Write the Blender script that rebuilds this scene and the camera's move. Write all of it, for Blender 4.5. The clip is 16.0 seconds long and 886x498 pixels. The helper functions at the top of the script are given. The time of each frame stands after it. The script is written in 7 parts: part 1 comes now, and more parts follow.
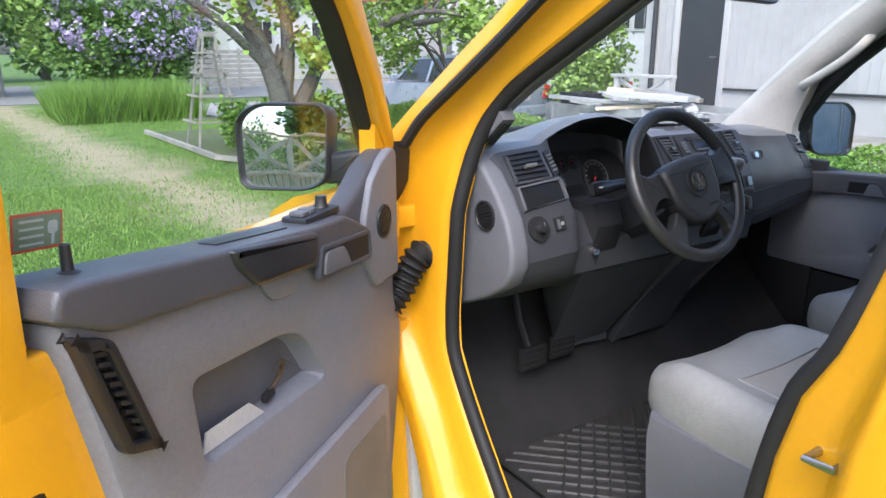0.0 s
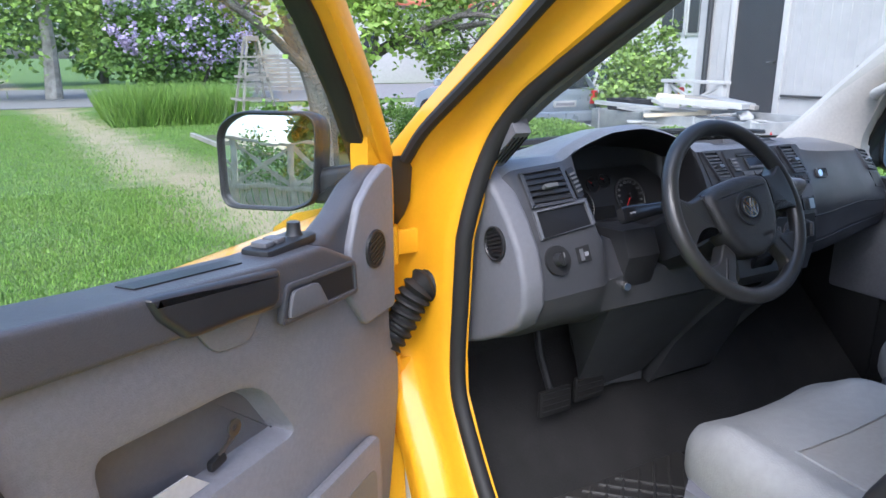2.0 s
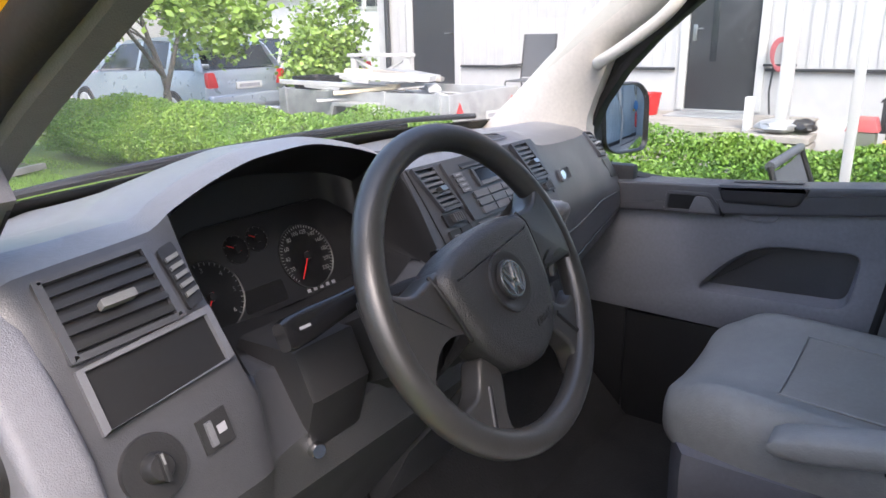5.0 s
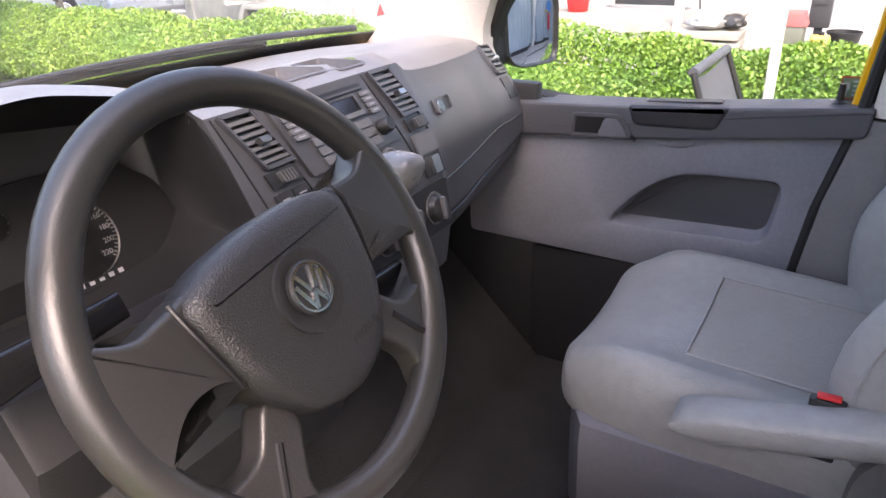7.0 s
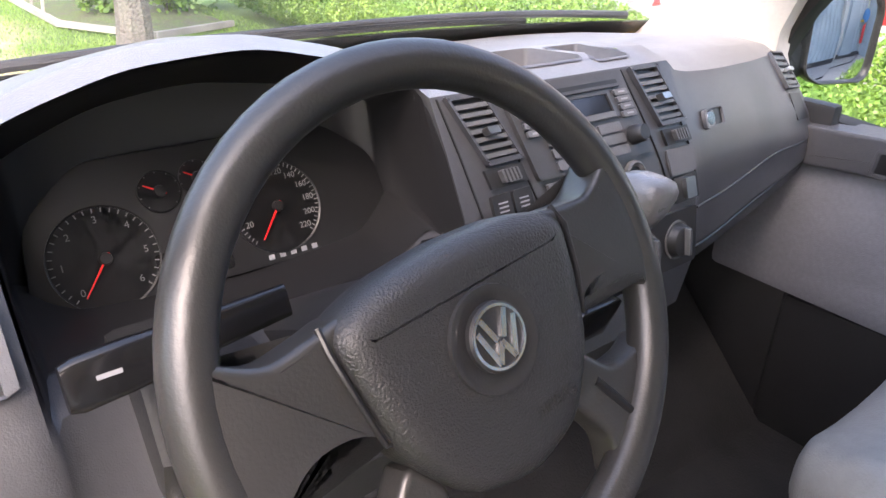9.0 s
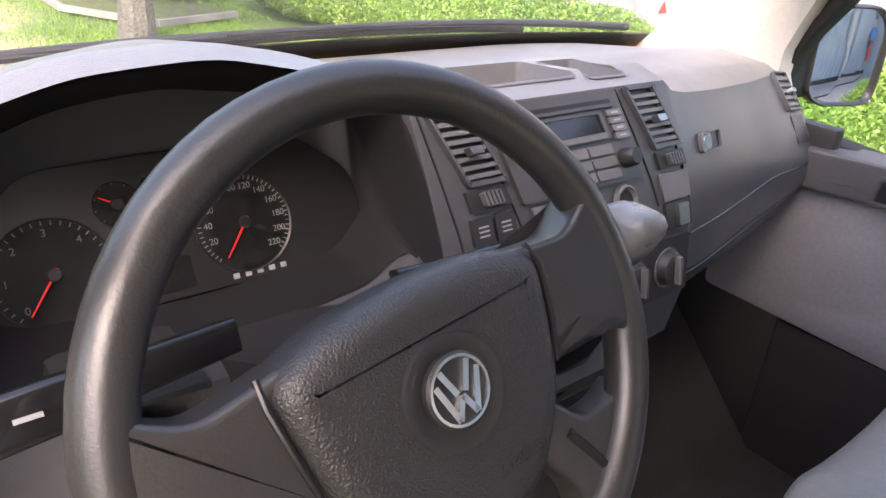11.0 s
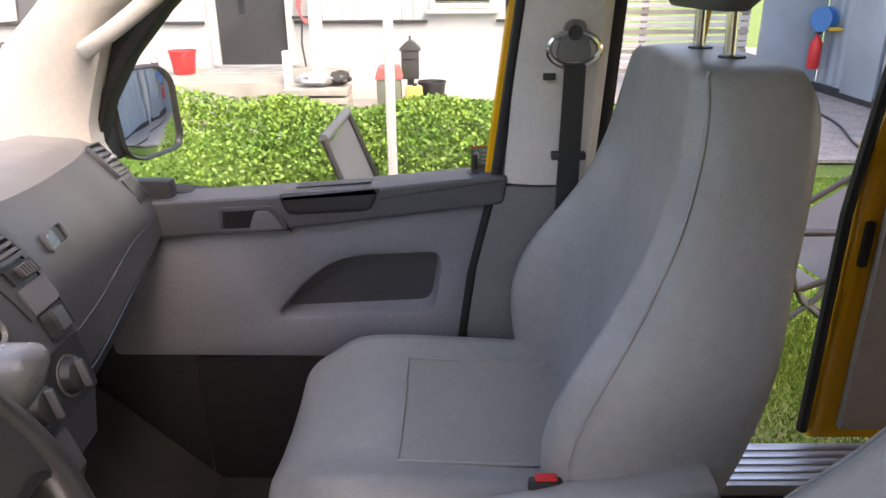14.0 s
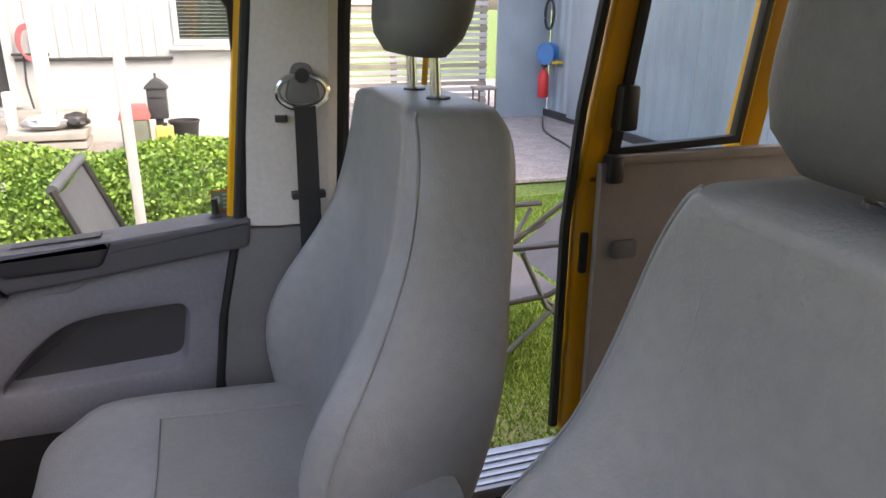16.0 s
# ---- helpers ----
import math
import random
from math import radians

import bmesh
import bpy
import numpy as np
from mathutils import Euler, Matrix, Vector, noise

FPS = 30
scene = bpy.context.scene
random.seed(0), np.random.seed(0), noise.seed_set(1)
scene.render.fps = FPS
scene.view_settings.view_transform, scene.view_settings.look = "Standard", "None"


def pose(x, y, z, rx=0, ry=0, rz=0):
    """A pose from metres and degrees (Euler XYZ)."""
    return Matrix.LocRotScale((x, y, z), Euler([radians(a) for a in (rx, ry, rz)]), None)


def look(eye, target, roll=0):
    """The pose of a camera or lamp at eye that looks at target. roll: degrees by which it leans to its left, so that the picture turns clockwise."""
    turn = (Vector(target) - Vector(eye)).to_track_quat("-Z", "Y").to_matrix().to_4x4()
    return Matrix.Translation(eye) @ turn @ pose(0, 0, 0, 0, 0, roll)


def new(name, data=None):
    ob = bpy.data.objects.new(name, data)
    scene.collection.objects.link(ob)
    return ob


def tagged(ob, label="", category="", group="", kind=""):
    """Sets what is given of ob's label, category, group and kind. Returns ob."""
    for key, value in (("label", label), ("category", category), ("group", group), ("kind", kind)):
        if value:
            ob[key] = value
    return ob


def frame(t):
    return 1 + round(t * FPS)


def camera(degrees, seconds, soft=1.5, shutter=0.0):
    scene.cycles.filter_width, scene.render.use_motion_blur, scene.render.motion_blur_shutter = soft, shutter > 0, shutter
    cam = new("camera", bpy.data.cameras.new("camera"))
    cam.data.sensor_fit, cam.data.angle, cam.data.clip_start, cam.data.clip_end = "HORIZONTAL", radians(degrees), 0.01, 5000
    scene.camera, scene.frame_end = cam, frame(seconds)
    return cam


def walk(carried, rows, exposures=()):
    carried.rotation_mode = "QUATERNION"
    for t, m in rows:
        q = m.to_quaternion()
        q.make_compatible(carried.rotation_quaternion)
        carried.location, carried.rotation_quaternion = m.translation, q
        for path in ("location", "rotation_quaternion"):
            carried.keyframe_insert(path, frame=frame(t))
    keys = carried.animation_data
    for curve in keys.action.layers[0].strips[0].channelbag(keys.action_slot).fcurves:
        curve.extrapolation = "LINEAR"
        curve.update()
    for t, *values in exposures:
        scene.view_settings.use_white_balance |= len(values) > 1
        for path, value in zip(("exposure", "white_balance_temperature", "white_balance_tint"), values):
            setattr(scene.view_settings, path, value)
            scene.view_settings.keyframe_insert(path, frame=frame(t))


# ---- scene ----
cam = camera(64.4, 16.0)
PATH = [
    (0, (-0.081, -0.048, 1.5), (0.992, 1.553, 0.964), 0.1),
    (0.5, (-0.086, -0.041, 1.498), (0.983, 1.563, 0.966), -0.1),
    (1, (-0.081, -0.024, 1.496), (0.986, 1.576, 0.948), -0.3),
    (1.5, (0.004, 0.017, 1.496), (1.029, 1.648, 0.956), -0.7),
    (2, (0.118, 0.096, 1.495), (1.082, 1.768, 0.971), 0.2),
    (2.5, (0.202, 0.234, 1.491), (1.282, 1.836, 0.977), 0.8),
    (3, (0.285, 0.365, 1.497), (1.532, 1.856, 1.024), -0.3),
    (3.5, (0.41, 0.447, 1.492), (1.712, 1.881, 0.996), -0.9),
    (4, (0.539, 0.487, 1.482), (1.872, 1.879, 0.946), 0.2),
    (4.5, (0.626, 0.547, 1.476), (2.089, 1.823, 0.995), -0.1),
    (5.2, (0.733, 0.625, 1.473), (2.29, 1.7, 0.824), -1.3),
    (7.3, (0.995, 0.641, 1.473), (2.524, 1.581, 0.591), -1.6),
    (7.5, (1.007, 0.646, 1.471), (2.515, 1.598, 0.565), -1.1),
    (8, (1.021, 0.651, 1.472), (2.452, 1.76, 0.621), -0.8),
    (8.5, (1.024, 0.678, 1.476), (2.354, 1.961, 0.71), 0.5),
    (9, (1.082, 0.722, 1.452), (2.209, 2.117, 0.567), 1.8),
    (9.2, (1.094, 0.737, 1.455), (2.117, 2.214, 0.575), 2.3),
    (11.3, (1.13, 0.745, 1.462), (2.308, 2.101, 0.582), 4.4),
    (11.5, (1.132, 0.742, 1.466), (2.375, 2.068, 0.632), 3.2),
    (12, (1.123, 0.746, 1.482), (2.54, 1.905, 0.677), 2.6),
    (12.5, (1.113, 0.742, 1.491), (2.735, 1.61, 0.706), 0.7),
    (13, (1.111, 0.745, 1.499), (2.873, 1.276, 0.715), 0.7),
    (13.5, (1.115, 0.735, 1.507), (2.951, 0.993, 0.758), -0.1),
    (14, (1.114, 0.721, 1.513), (2.974, 0.741, 0.78), -0.5),
    (14.5, (1.115, 0.706, 1.52), (2.975, 0.533, 0.806), -0.8),
    (15, (1.109, 0.69, 1.524), (2.953, 0.366, 0.822), -0.6),
    (15.5, (1.104, 0.687, 1.526), (2.938, 0.286, 0.835), -0.4),
    (16, (1.09, 0.668, 1.529), (2.884, 0.069, 0.88), 0.4),
]
walk(cam, [(t, look(eye, target, roll)) for t, eye, target, roll in PATH], [(0, 1.8, 5750, 12), (3, 1.8, 5300, 13), (4, 1.85, 5250, 14), (5, 2.3, 6300, 16), (7.5, 3.0, 7000, 24), (9, 3.05, 6700, 20), (12, 2.75, 7300, 22), (16, 2.6, 7600, 21)])

# ---- world and light ----
W = bpy.data.worlds.new("sky")
scene.world = W
W.use_nodes = True
_n = W.node_tree.nodes
_sky = _n.new("ShaderNodeTexSky")
_sky.sky_type, _sky.sun_disc = "NISHITA", False
SUN_EL, SUN_AZ = 50.0, 225.0
_sky.sun_elevation, _sky.sun_rotation = radians(SUN_EL), radians(SUN_AZ)
_sky.air_density, _sky.dust_density, _sky.ozone_density = 1.0, 4.0, 1.0
W.node_tree.links.new(_sky.outputs[0], _n["Background"].inputs[0])
_n["Background"].inputs[1].default_value = 0.15
_sun = new("sun", bpy.data.lights.new("sun", "SUN"))
_sun.data.energy, _sun.data.angle, _sun.data.color = 0.25, radians(30), (1.0, 0.96, 0.9)
_a, _e = radians(SUN_AZ), radians(SUN_EL)
_sun.matrix_world = look((0, 0, 30), Vector((0, 0, 30)) - Vector((math.sin(_a) * math.cos(_e), math.cos(_a) * math.cos(_e), math.sin(_e))))


# ---- materials ----
def mat(name, color, rough=0.5, metal=0.0, var=0.12, scale=6.0, grain=0.06, gscale=120.0, bump=0.15, bscale=300.0, coat=0.0, spec=0.5, other=None, island=0.0, dist=0.002, wear=0.1):
    m = bpy.data.materials.new(name)
    m.use_nodes = True
    t = m.node_tree
    n, l = t.nodes, t.links
    b = n["Principled BSDF"]
    co = n.new("ShaderNodeTexCoord")
    big, fine, bmp = (n.new("ShaderNodeTexNoise") for _ in range(3))
    for k, s, d in ((big, scale, 4), (fine, gscale, 3), (bmp, bscale, 2)):
        k.inputs["Scale"].default_value, k.inputs["Detail"].default_value = s, d
        l.new(co.outputs["Object"], k.inputs["Vector"])
    ramp = n.new("ShaderNodeMapRange")
    ramp.inputs[1].default_value, ramp.inputs[2].default_value = 0.3, 0.7
    l.new(big.outputs[0], ramp.inputs[0])
    mix = n.new("ShaderNodeMix")
    mix.data_type = "RGBA"
    c = Vector(color)
    o = Vector(other) if other else c * (1 - var)
    a = c if other else c * (1 + var)
    mix.inputs[6].default_value, mix.inputs[7].default_value = (*a, 1), (*o, 1)
    l.new(ramp.outputs[0], mix.inputs[0])
    hsv = n.new("ShaderNodeHueSaturation")
    gr = n.new("ShaderNodeMapRange")
    gr.inputs[1].default_value, gr.inputs[2].default_value, gr.inputs[3].default_value, gr.inputs[4].default_value = 0.25, 0.75, 1 - grain, 1 + grain
    l.new(fine.outputs[0], gr.inputs[0])
    val = gr.outputs[0]
    if island:
        geo = n.new("ShaderNodeNewGeometry")
        ri = n.new("ShaderNodeMapRange")
        ri.inputs[3].default_value, ri.inputs[4].default_value = 1 - island, 1 + island
        l.new(geo.outputs["Random Per Island"], ri.inputs[0])
        mul = n.new("ShaderNodeMath")
        mul.operation = "MULTIPLY"
        l.new(val, mul.inputs[0])
        l.new(ri.outputs[0], mul.inputs[1])
        val = mul.outputs[0]
    l.new(val, hsv.inputs["Value"])
    l.new(mix.outputs[2], hsv.inputs["Color"])
    l.new(hsv.outputs[0], b.inputs["Base Color"])
    rr = n.new("ShaderNodeMapRange")
    rr.inputs[3].default_value, rr.inputs[4].default_value = max(rough - wear, 0.0), min(rough + wear, 1)
    l.new(big.outputs[0], rr.inputs[0])
    l.new(rr.outputs[0], b.inputs["Roughness"])
    b.inputs["Metallic"].default_value = metal
    b.inputs["Coat Weight"].default_value, b.inputs["Coat Roughness"].default_value = coat, 0.06
    b.inputs["Specular IOR Level"].default_value = spec
    if bump:
        bp = n.new("ShaderNodeBump")
        bp.inputs["Strength"].default_value, bp.inputs["Distance"].default_value = bump, dist
        l.new(bmp.outputs[0], bp.inputs["Height"])
        l.new(bp.outputs[0], b.inputs["Normal"])
    return m


def glass(name, tint=(0.93, 0.96, 0.95), gloss=1.0, haze=0.0):
    m = bpy.data.materials.new(name)
    m.use_nodes = True
    t = m.node_tree
    n, l = t.nodes, t.links
    n.remove(n["Principled BSDF"])
    tr, gl, fr, mx = n.new("ShaderNodeBsdfTransparent"), n.new("ShaderNodeBsdfGlossy"), n.new("ShaderNodeLayerWeight"), n.new("ShaderNodeMixShader")
    tr.inputs[0].default_value = (*tint, 1)
    gl.inputs["Roughness"].default_value = 0.03
    gl.inputs[0].default_value = (gloss, gloss, gloss, 1)
    fr.inputs[0].default_value = 0.5
    pw, ad = n.new("ShaderNodeMath"), n.new("ShaderNodeMath")
    pw.operation, pw.inputs[1].default_value = "POWER", 4.0
    ad.operation, ad.inputs[1].default_value, ad.inputs[2].default_value = "MULTIPLY_ADD", 0.16, 0.03
    l.new(fr.outputs["Facing"], pw.inputs[0])
    l.new(pw.outputs[0], ad.inputs[0])
    l.new(ad.outputs[0], mx.inputs[0])
    l.new(tr.outputs[0], mx.inputs[1])
    l.new(gl.outputs[0], mx.inputs[2])
    last = mx.outputs[0]
    if haze:
        df, m2, no = n.new("ShaderNodeBsdfDiffuse"), n.new("ShaderNodeMixShader"), n.new("ShaderNodeTexNoise")
        df.inputs[0].default_value = (0.8, 0.8, 0.8, 1)
        no.inputs["Scale"].default_value = 5.0
        mr = n.new("ShaderNodeMapRange")
        mr.inputs[3].default_value, mr.inputs[4].default_value = haze * 0.6, haze * 1.4
        l.new(no.outputs[0], mr.inputs[0])
        l.new(mr.outputs[0], m2.inputs[0])
        l.new(last, m2.inputs[1])
        l.new(df.outputs[0], m2.inputs[2])
        last = m2.outputs[0]
    l.new(last, n["Material Output"].inputs[0])
    return m


YELLOW = mat("yellow_paint", (0.78, 0.37, 0.006), 0.32, var=0.04, grain=0.02, bump=0.02, bscale=60, coat=0.5, spec=0.4)
SILLM = mat("charcoal_grey_plastic", (0.07, 0.07, 0.077), 0.42, bump=0.4, bscale=420, var=0.08)
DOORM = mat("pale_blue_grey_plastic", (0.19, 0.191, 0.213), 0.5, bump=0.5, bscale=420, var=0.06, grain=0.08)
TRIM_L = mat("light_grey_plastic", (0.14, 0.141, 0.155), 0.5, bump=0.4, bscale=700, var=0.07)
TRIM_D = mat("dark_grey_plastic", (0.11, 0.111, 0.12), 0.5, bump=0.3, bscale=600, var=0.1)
DASH_TOP = mat("grey_dash_plastic", (0.16, 0.162, 0.166), 0.33, spec=0.65, bump=0.3, bscale=600, var=0.08)
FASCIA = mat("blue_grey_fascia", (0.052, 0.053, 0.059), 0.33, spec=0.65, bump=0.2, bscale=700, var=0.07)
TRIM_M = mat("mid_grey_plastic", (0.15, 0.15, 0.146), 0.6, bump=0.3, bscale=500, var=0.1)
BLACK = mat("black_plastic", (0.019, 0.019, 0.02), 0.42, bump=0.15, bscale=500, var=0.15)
GLOSS = mat("gloss_black_plastic", (0.01, 0.01, 0.011), 0.16, bump=0.0, var=0.1)
RUBBER = mat("black_rubber", (0.014, 0.0135, 0.0135), 0.65, bump=0.2, bscale=250, var=0.2)
WHEELM = mat("worn_black_wheel", (0.026, 0.0255, 0.025), 0.36, spec=0.65, bump=0.2, bscale=420, var=0.3, dist=0.001)
PADM = mat("grained_airbag_plastic", (0.021, 0.021, 0.022), 0.36, spec=0.55, bump=0.7, bscale=620, var=0.15, dist=0.0015)
SEATM = mat("grey_vinyl", (0.27, 0.268, 0.256), 0.42, bump=0.45, bscale=260, var=0.12, scale=5, gscale=60)
SEATC = mat("grey_seat_cloth", (0.31, 0.307, 0.292), 0.7, bump=0.5, bscale=900, var=0.1, other=(0.26, 0.245, 0.225), scale=4)
SEATD = mat("dark_grey_vinyl", (0.12, 0.122, 0.115), 0.5, bump=0.3, bscale=260, var=0.1)
CREAM = mat("cream_trim", (0.62, 0.585, 0.53), 0.7, bump=0.3, bscale=500, var=0.06)
BEIGE = mat("beige_trim", (0.3, 0.265, 0.235), 0.7, bump=0.3, bscale=400, var=0.12)
CARPET = mat("dark_carpet", (0.015, 0.0145, 0.0145), 0.95, bump=0.8, bscale=200, var=0.3)
MATRUB = mat("rubber_floor_mat", (0.03, 0.03, 0.031), 0.32, bump=0.2, bscale=150, var=0.3, other=(0.04, 0.038, 0.035))
CHROME = mat("chrome", (0.75, 0.75, 0.76), 0.15, 1.0, bump=0.0, var=0.03)
STEEL = mat("steel", (0.4, 0.4, 0.4), 0.35, 1.0, bump=0.05, var=0.1)
MIRROR = mat("mirror_glass", (0.82, 0.84, 0.85), 0.0, 1.0, bump=0.0, var=0.0, grain=0.0, wear=0.0)
GLASS = glass("window_glass")
SCREEN = glass("windscreen_glass", (0.92, 0.95, 0.93), 1.0, 0.075)
WHITEP = mat("white_paint", (0.5, 0.5, 0.49), 0.6, bump=0.2, bscale=80, var=0.05)
WALLW = mat("white_board_wall", (0.45, 0.45, 0.445), 0.7, bump=0.2, bscale=40, var=0.05)
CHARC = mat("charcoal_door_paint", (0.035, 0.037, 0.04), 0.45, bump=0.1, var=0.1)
GREYW = mat("grey_weathered_wood", (0.3, 0.28, 0.25), 0.85, bump=0.5, bscale=30, var=0.2, scale=3)
DARKW = mat("dark_wood", (0.12, 0.1, 0.08), 0.85, bump=0.5, bscale=30, var=0.25)
WOODL = mat("pale_wood", (0.6, 0.52, 0.38), 0.75, bump=0.4, bscale=40, var=0.2)
RED = mat("red_plastic", (0.6, 0.03, 0.03), 0.4, bump=0.05, var=0.08)
ORANGE = mat("red_orange_sticker", (0.65, 0.08, 0.03), 0.5, bump=0.0)
BLUE = mat("blue_plastic", (0.03, 0.17, 0.42), 0.4, bump=0.05)
SHEET = mat("blue_grey_sheet_metal", (0.3, 0.37, 0.42), 0.5, bump=0.1, bscale=20, var=0.12, scale=1.5)
ASPH = mat("asphalt", (0.2, 0.195, 0.19), 0.9, bump=0.4, bscale=60, var=0.15, dist=0.01)
GRAVEL = mat("grey_gravel", (0.31, 0.29, 0.28), 0.9, var=0.15, grain=0.35, gscale=45, bump=0.9, bscale=45, dist=0.02)
GRASSG = mat("lawn_soil", (0.08, 0.155, 0.022), 0.95, var=0.3, scale=1.2, grain=0.35, gscale=35, bump=0.9, bscale=30, dist=0.03, other=(0.125, 0.185, 0.04))
BLADE = mat("grass_blade", (0.13, 0.25, 0.03), 0.6, var=0.25, scale=0.8, island=0.35, bump=0, other=(0.17, 0.27, 0.045))
HEDGE = mat("hedge_leaf", (0.19, 0.3, 0.042), 0.55, var=0.2, scale=2.5, island=0.35, bump=0, other=(0.09, 0.2, 0.025))
LEAF = mat("tree_leaf", (0.2, 0.32, 0.05), 0.5, var=0.25, scale=1.0, island=0.4, bump=0, other=(0.22, 0.33, 0.07))
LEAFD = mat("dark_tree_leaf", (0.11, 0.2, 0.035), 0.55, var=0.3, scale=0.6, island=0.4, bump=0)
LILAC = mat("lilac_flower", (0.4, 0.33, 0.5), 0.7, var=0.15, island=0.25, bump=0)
BARK = mat("grey_mossy_bark", (0.12, 0.105, 0.095), 0.95, var=0.3, scale=9, grain=0.35, gscale=40, bump=1.0, bscale=35, dist=0.03, other=(0.15, 0.145, 0.12))
CARP = mat("silver_blue_car_paint", (0.33, 0.38, 0.44), 0.3, 0.4, var=0.03, bump=0, coat=0.5)
DARKG = mat("dark_tinted_glass", (0.03, 0.035, 0.04), 0.08, bump=0, var=0.1)
GREYM = mat("galvanised_metal", (0.42, 0.43, 0.43), 0.5, 0.5, bump=0.1, bscale=40, var=0.15)
ROOFR = mat("red_roof_tile", (0.4, 0.12, 0.07), 0.8, var=0.15, bump=0.5, bscale=8, dist=0.05)
FRAMEG = mat("dark_grey_frame_paint", (0.09, 0.1, 0.1), 0.4, 0.3, bump=0.1, var=0.1)
MESHC = mat("grey_mesh_fabric", (0.075, 0.08, 0.09), 0.7, bump=0.4, bscale=600, var=0.1)
# cluster plastic and seams, also the sheets that paint shade into hollows
LUMP = mat("cluster_and_hollow_black", (0.011, 0.011, 0.012), 0.4, bump=0.0, var=0.05)
INK = mat("white_print", (0.18, 0.18, 0.18), 0.6, bump=0)
INKR = mat("red_needle", (0.7, 0.02, 0.02), 0.5, bump=0)
PLATE = mat("grey_print_bar", (0.25, 0.25, 0.27), 0.6, bump=0)
RADIOM = mat("dark_radio_plastic", (0.05, 0.05, 0.053), 0.35, bump=0.1, bscale=500, var=0.08)
KNOBM = mat("worn_silver_plastic", (0.22, 0.22, 0.22), 0.3, bump=0.3, bscale=260, var=0.25, scale=30, other=(0.1, 0.1, 0.105))
VENTS = mat("worn_grey_vent_plastic", (0.1, 0.1, 0.103), 0.35, bump=0.2, bscale=500, var=0.1)
# darker copy of the light grey plastic, with the cabin's shade in its colour
KNEE = mat("shaded_lower_dash_plastic", (0.06, 0.061, 0.065), 0.48, bump=0.4, bscale=500, var=0.08)
SATIN = mat("satin_black_plastic", (0.026, 0.026, 0.029), 0.36, bump=0.15, bscale=400, var=0.2)


def lawn_with_track(m):
    """Mixes a dry worn strip, about a metre and a half wide with ragged edges, into the lawn's soil."""
    t = m.node_tree
    n, l = t.nodes, t.links
    bs = n["Principled BSDF"]
    old = bs.inputs["Base Color"].links[0].from_socket
    co, sep, no = n.new("ShaderNodeTexCoord"), n.new("ShaderNodeSeparateXYZ"), n.new("ShaderNodeTexNoise")
    no.inputs["Scale"].default_value, no.inputs["Detail"].default_value = 1.4, 6
    l.new(co.outputs["Object"], sep.inputs[0])
    l.new(co.outputs["Object"], no.inputs["Vector"])
    def math_node(op, a, b_):
        k = n.new("ShaderNodeMath")
        k.operation = op
        for q, v in enumerate((a, b_)):
            if isinstance(v, float):
                k.inputs[q].default_value = v
            else:
                l.new(v, k.inputs[q])
        return k.outputs[0]
    line = math_node("ADD", math_node("MULTIPLY", sep.outputs[1], 0.08), -2.5)
    off = math_node("ABSOLUTE", math_node("ADD", sep.outputs[0], line), 0.0)
    off = math_node("ADD", off, math_node("MULTIPLY", math_node("SUBTRACT", no.outputs[0], 0.5), 1.6))
    mr = n.new("ShaderNodeMapRange")
    mr.inputs[1].default_value, mr.inputs[2].default_value, mr.inputs[3].default_value, mr.inputs[4].default_value = 0.15, 0.95, 1.0, 0.0
    l.new(off, mr.inputs[0])
    mx = n.new("ShaderNodeMix")
    mx.data_type = "RGBA"
    mx.inputs[7].default_value = (0.33, 0.28, 0.17, 1)
    l.new(mr.outputs[0], mx.inputs[0])
    l.new(old, mx.inputs[6])
    l.new(mx.outputs[2], bs.inputs["Base Color"])


lawn_with_track(GRASSG)


# ---- shape helpers ----
def smooth(me, angle=38):
    me.polygons.foreach_set("use_smooth", [True] * len(me.polygons))
    me.set_sharp_from_angle(angle=radians(angle))


def part(name, bm, material, parent=None, label="", angle=38):
    bmesh.ops.recalc_face_normals(bm, faces=bm.faces)
    me = bpy.data.meshes.new(name)
    bm.to_mesh(me)
    bm.free()
    me.materials.append(material)
    smooth(me, angle)
    ob = new(name, me)
    ob.parent = parent
    if label:
        ob["label"] = label
    return ob


def thing(name, label, category, group="", kind=""):
    return tagged(new(name), label, category, group, kind)


def ident(a, b, c):
    return Vector((a, b, c))


def box(x0, x1, y0, y1, z0, z1, bev=0.004, seg=2, f=ident, bm=None):
    bm = bm or bmesh.new()
    k = bmesh.new()
    bmesh.ops.create_cube(k, size=1)
    for v in k.verts:
        v.co = Vector(((x0 + x1) / 2 + v.co.x * (x1 - x0), (y0 + y1) / 2 + v.co.y * (y1 - y0), (z0 + z1) / 2 + v.co.z * (z1 - z0)))
    if bev:
        bmesh.ops.bevel(k, geom=k.edges[:], offset=min(bev, 0.45 * min(abs(x1 - x0), abs(y1 - y0), abs(z1 - z0))), segments=seg, profile=0.6, affect="EDGES")
    return merge(bm, k, f)


def merge(bm, k, f=ident):
    vs = {v: bm.verts.new(f(*v.co)) for v in k.verts}
    for fc in k.faces:
        bm.faces.new([vs[v] for v in fc.verts])
    k.free()
    return bm


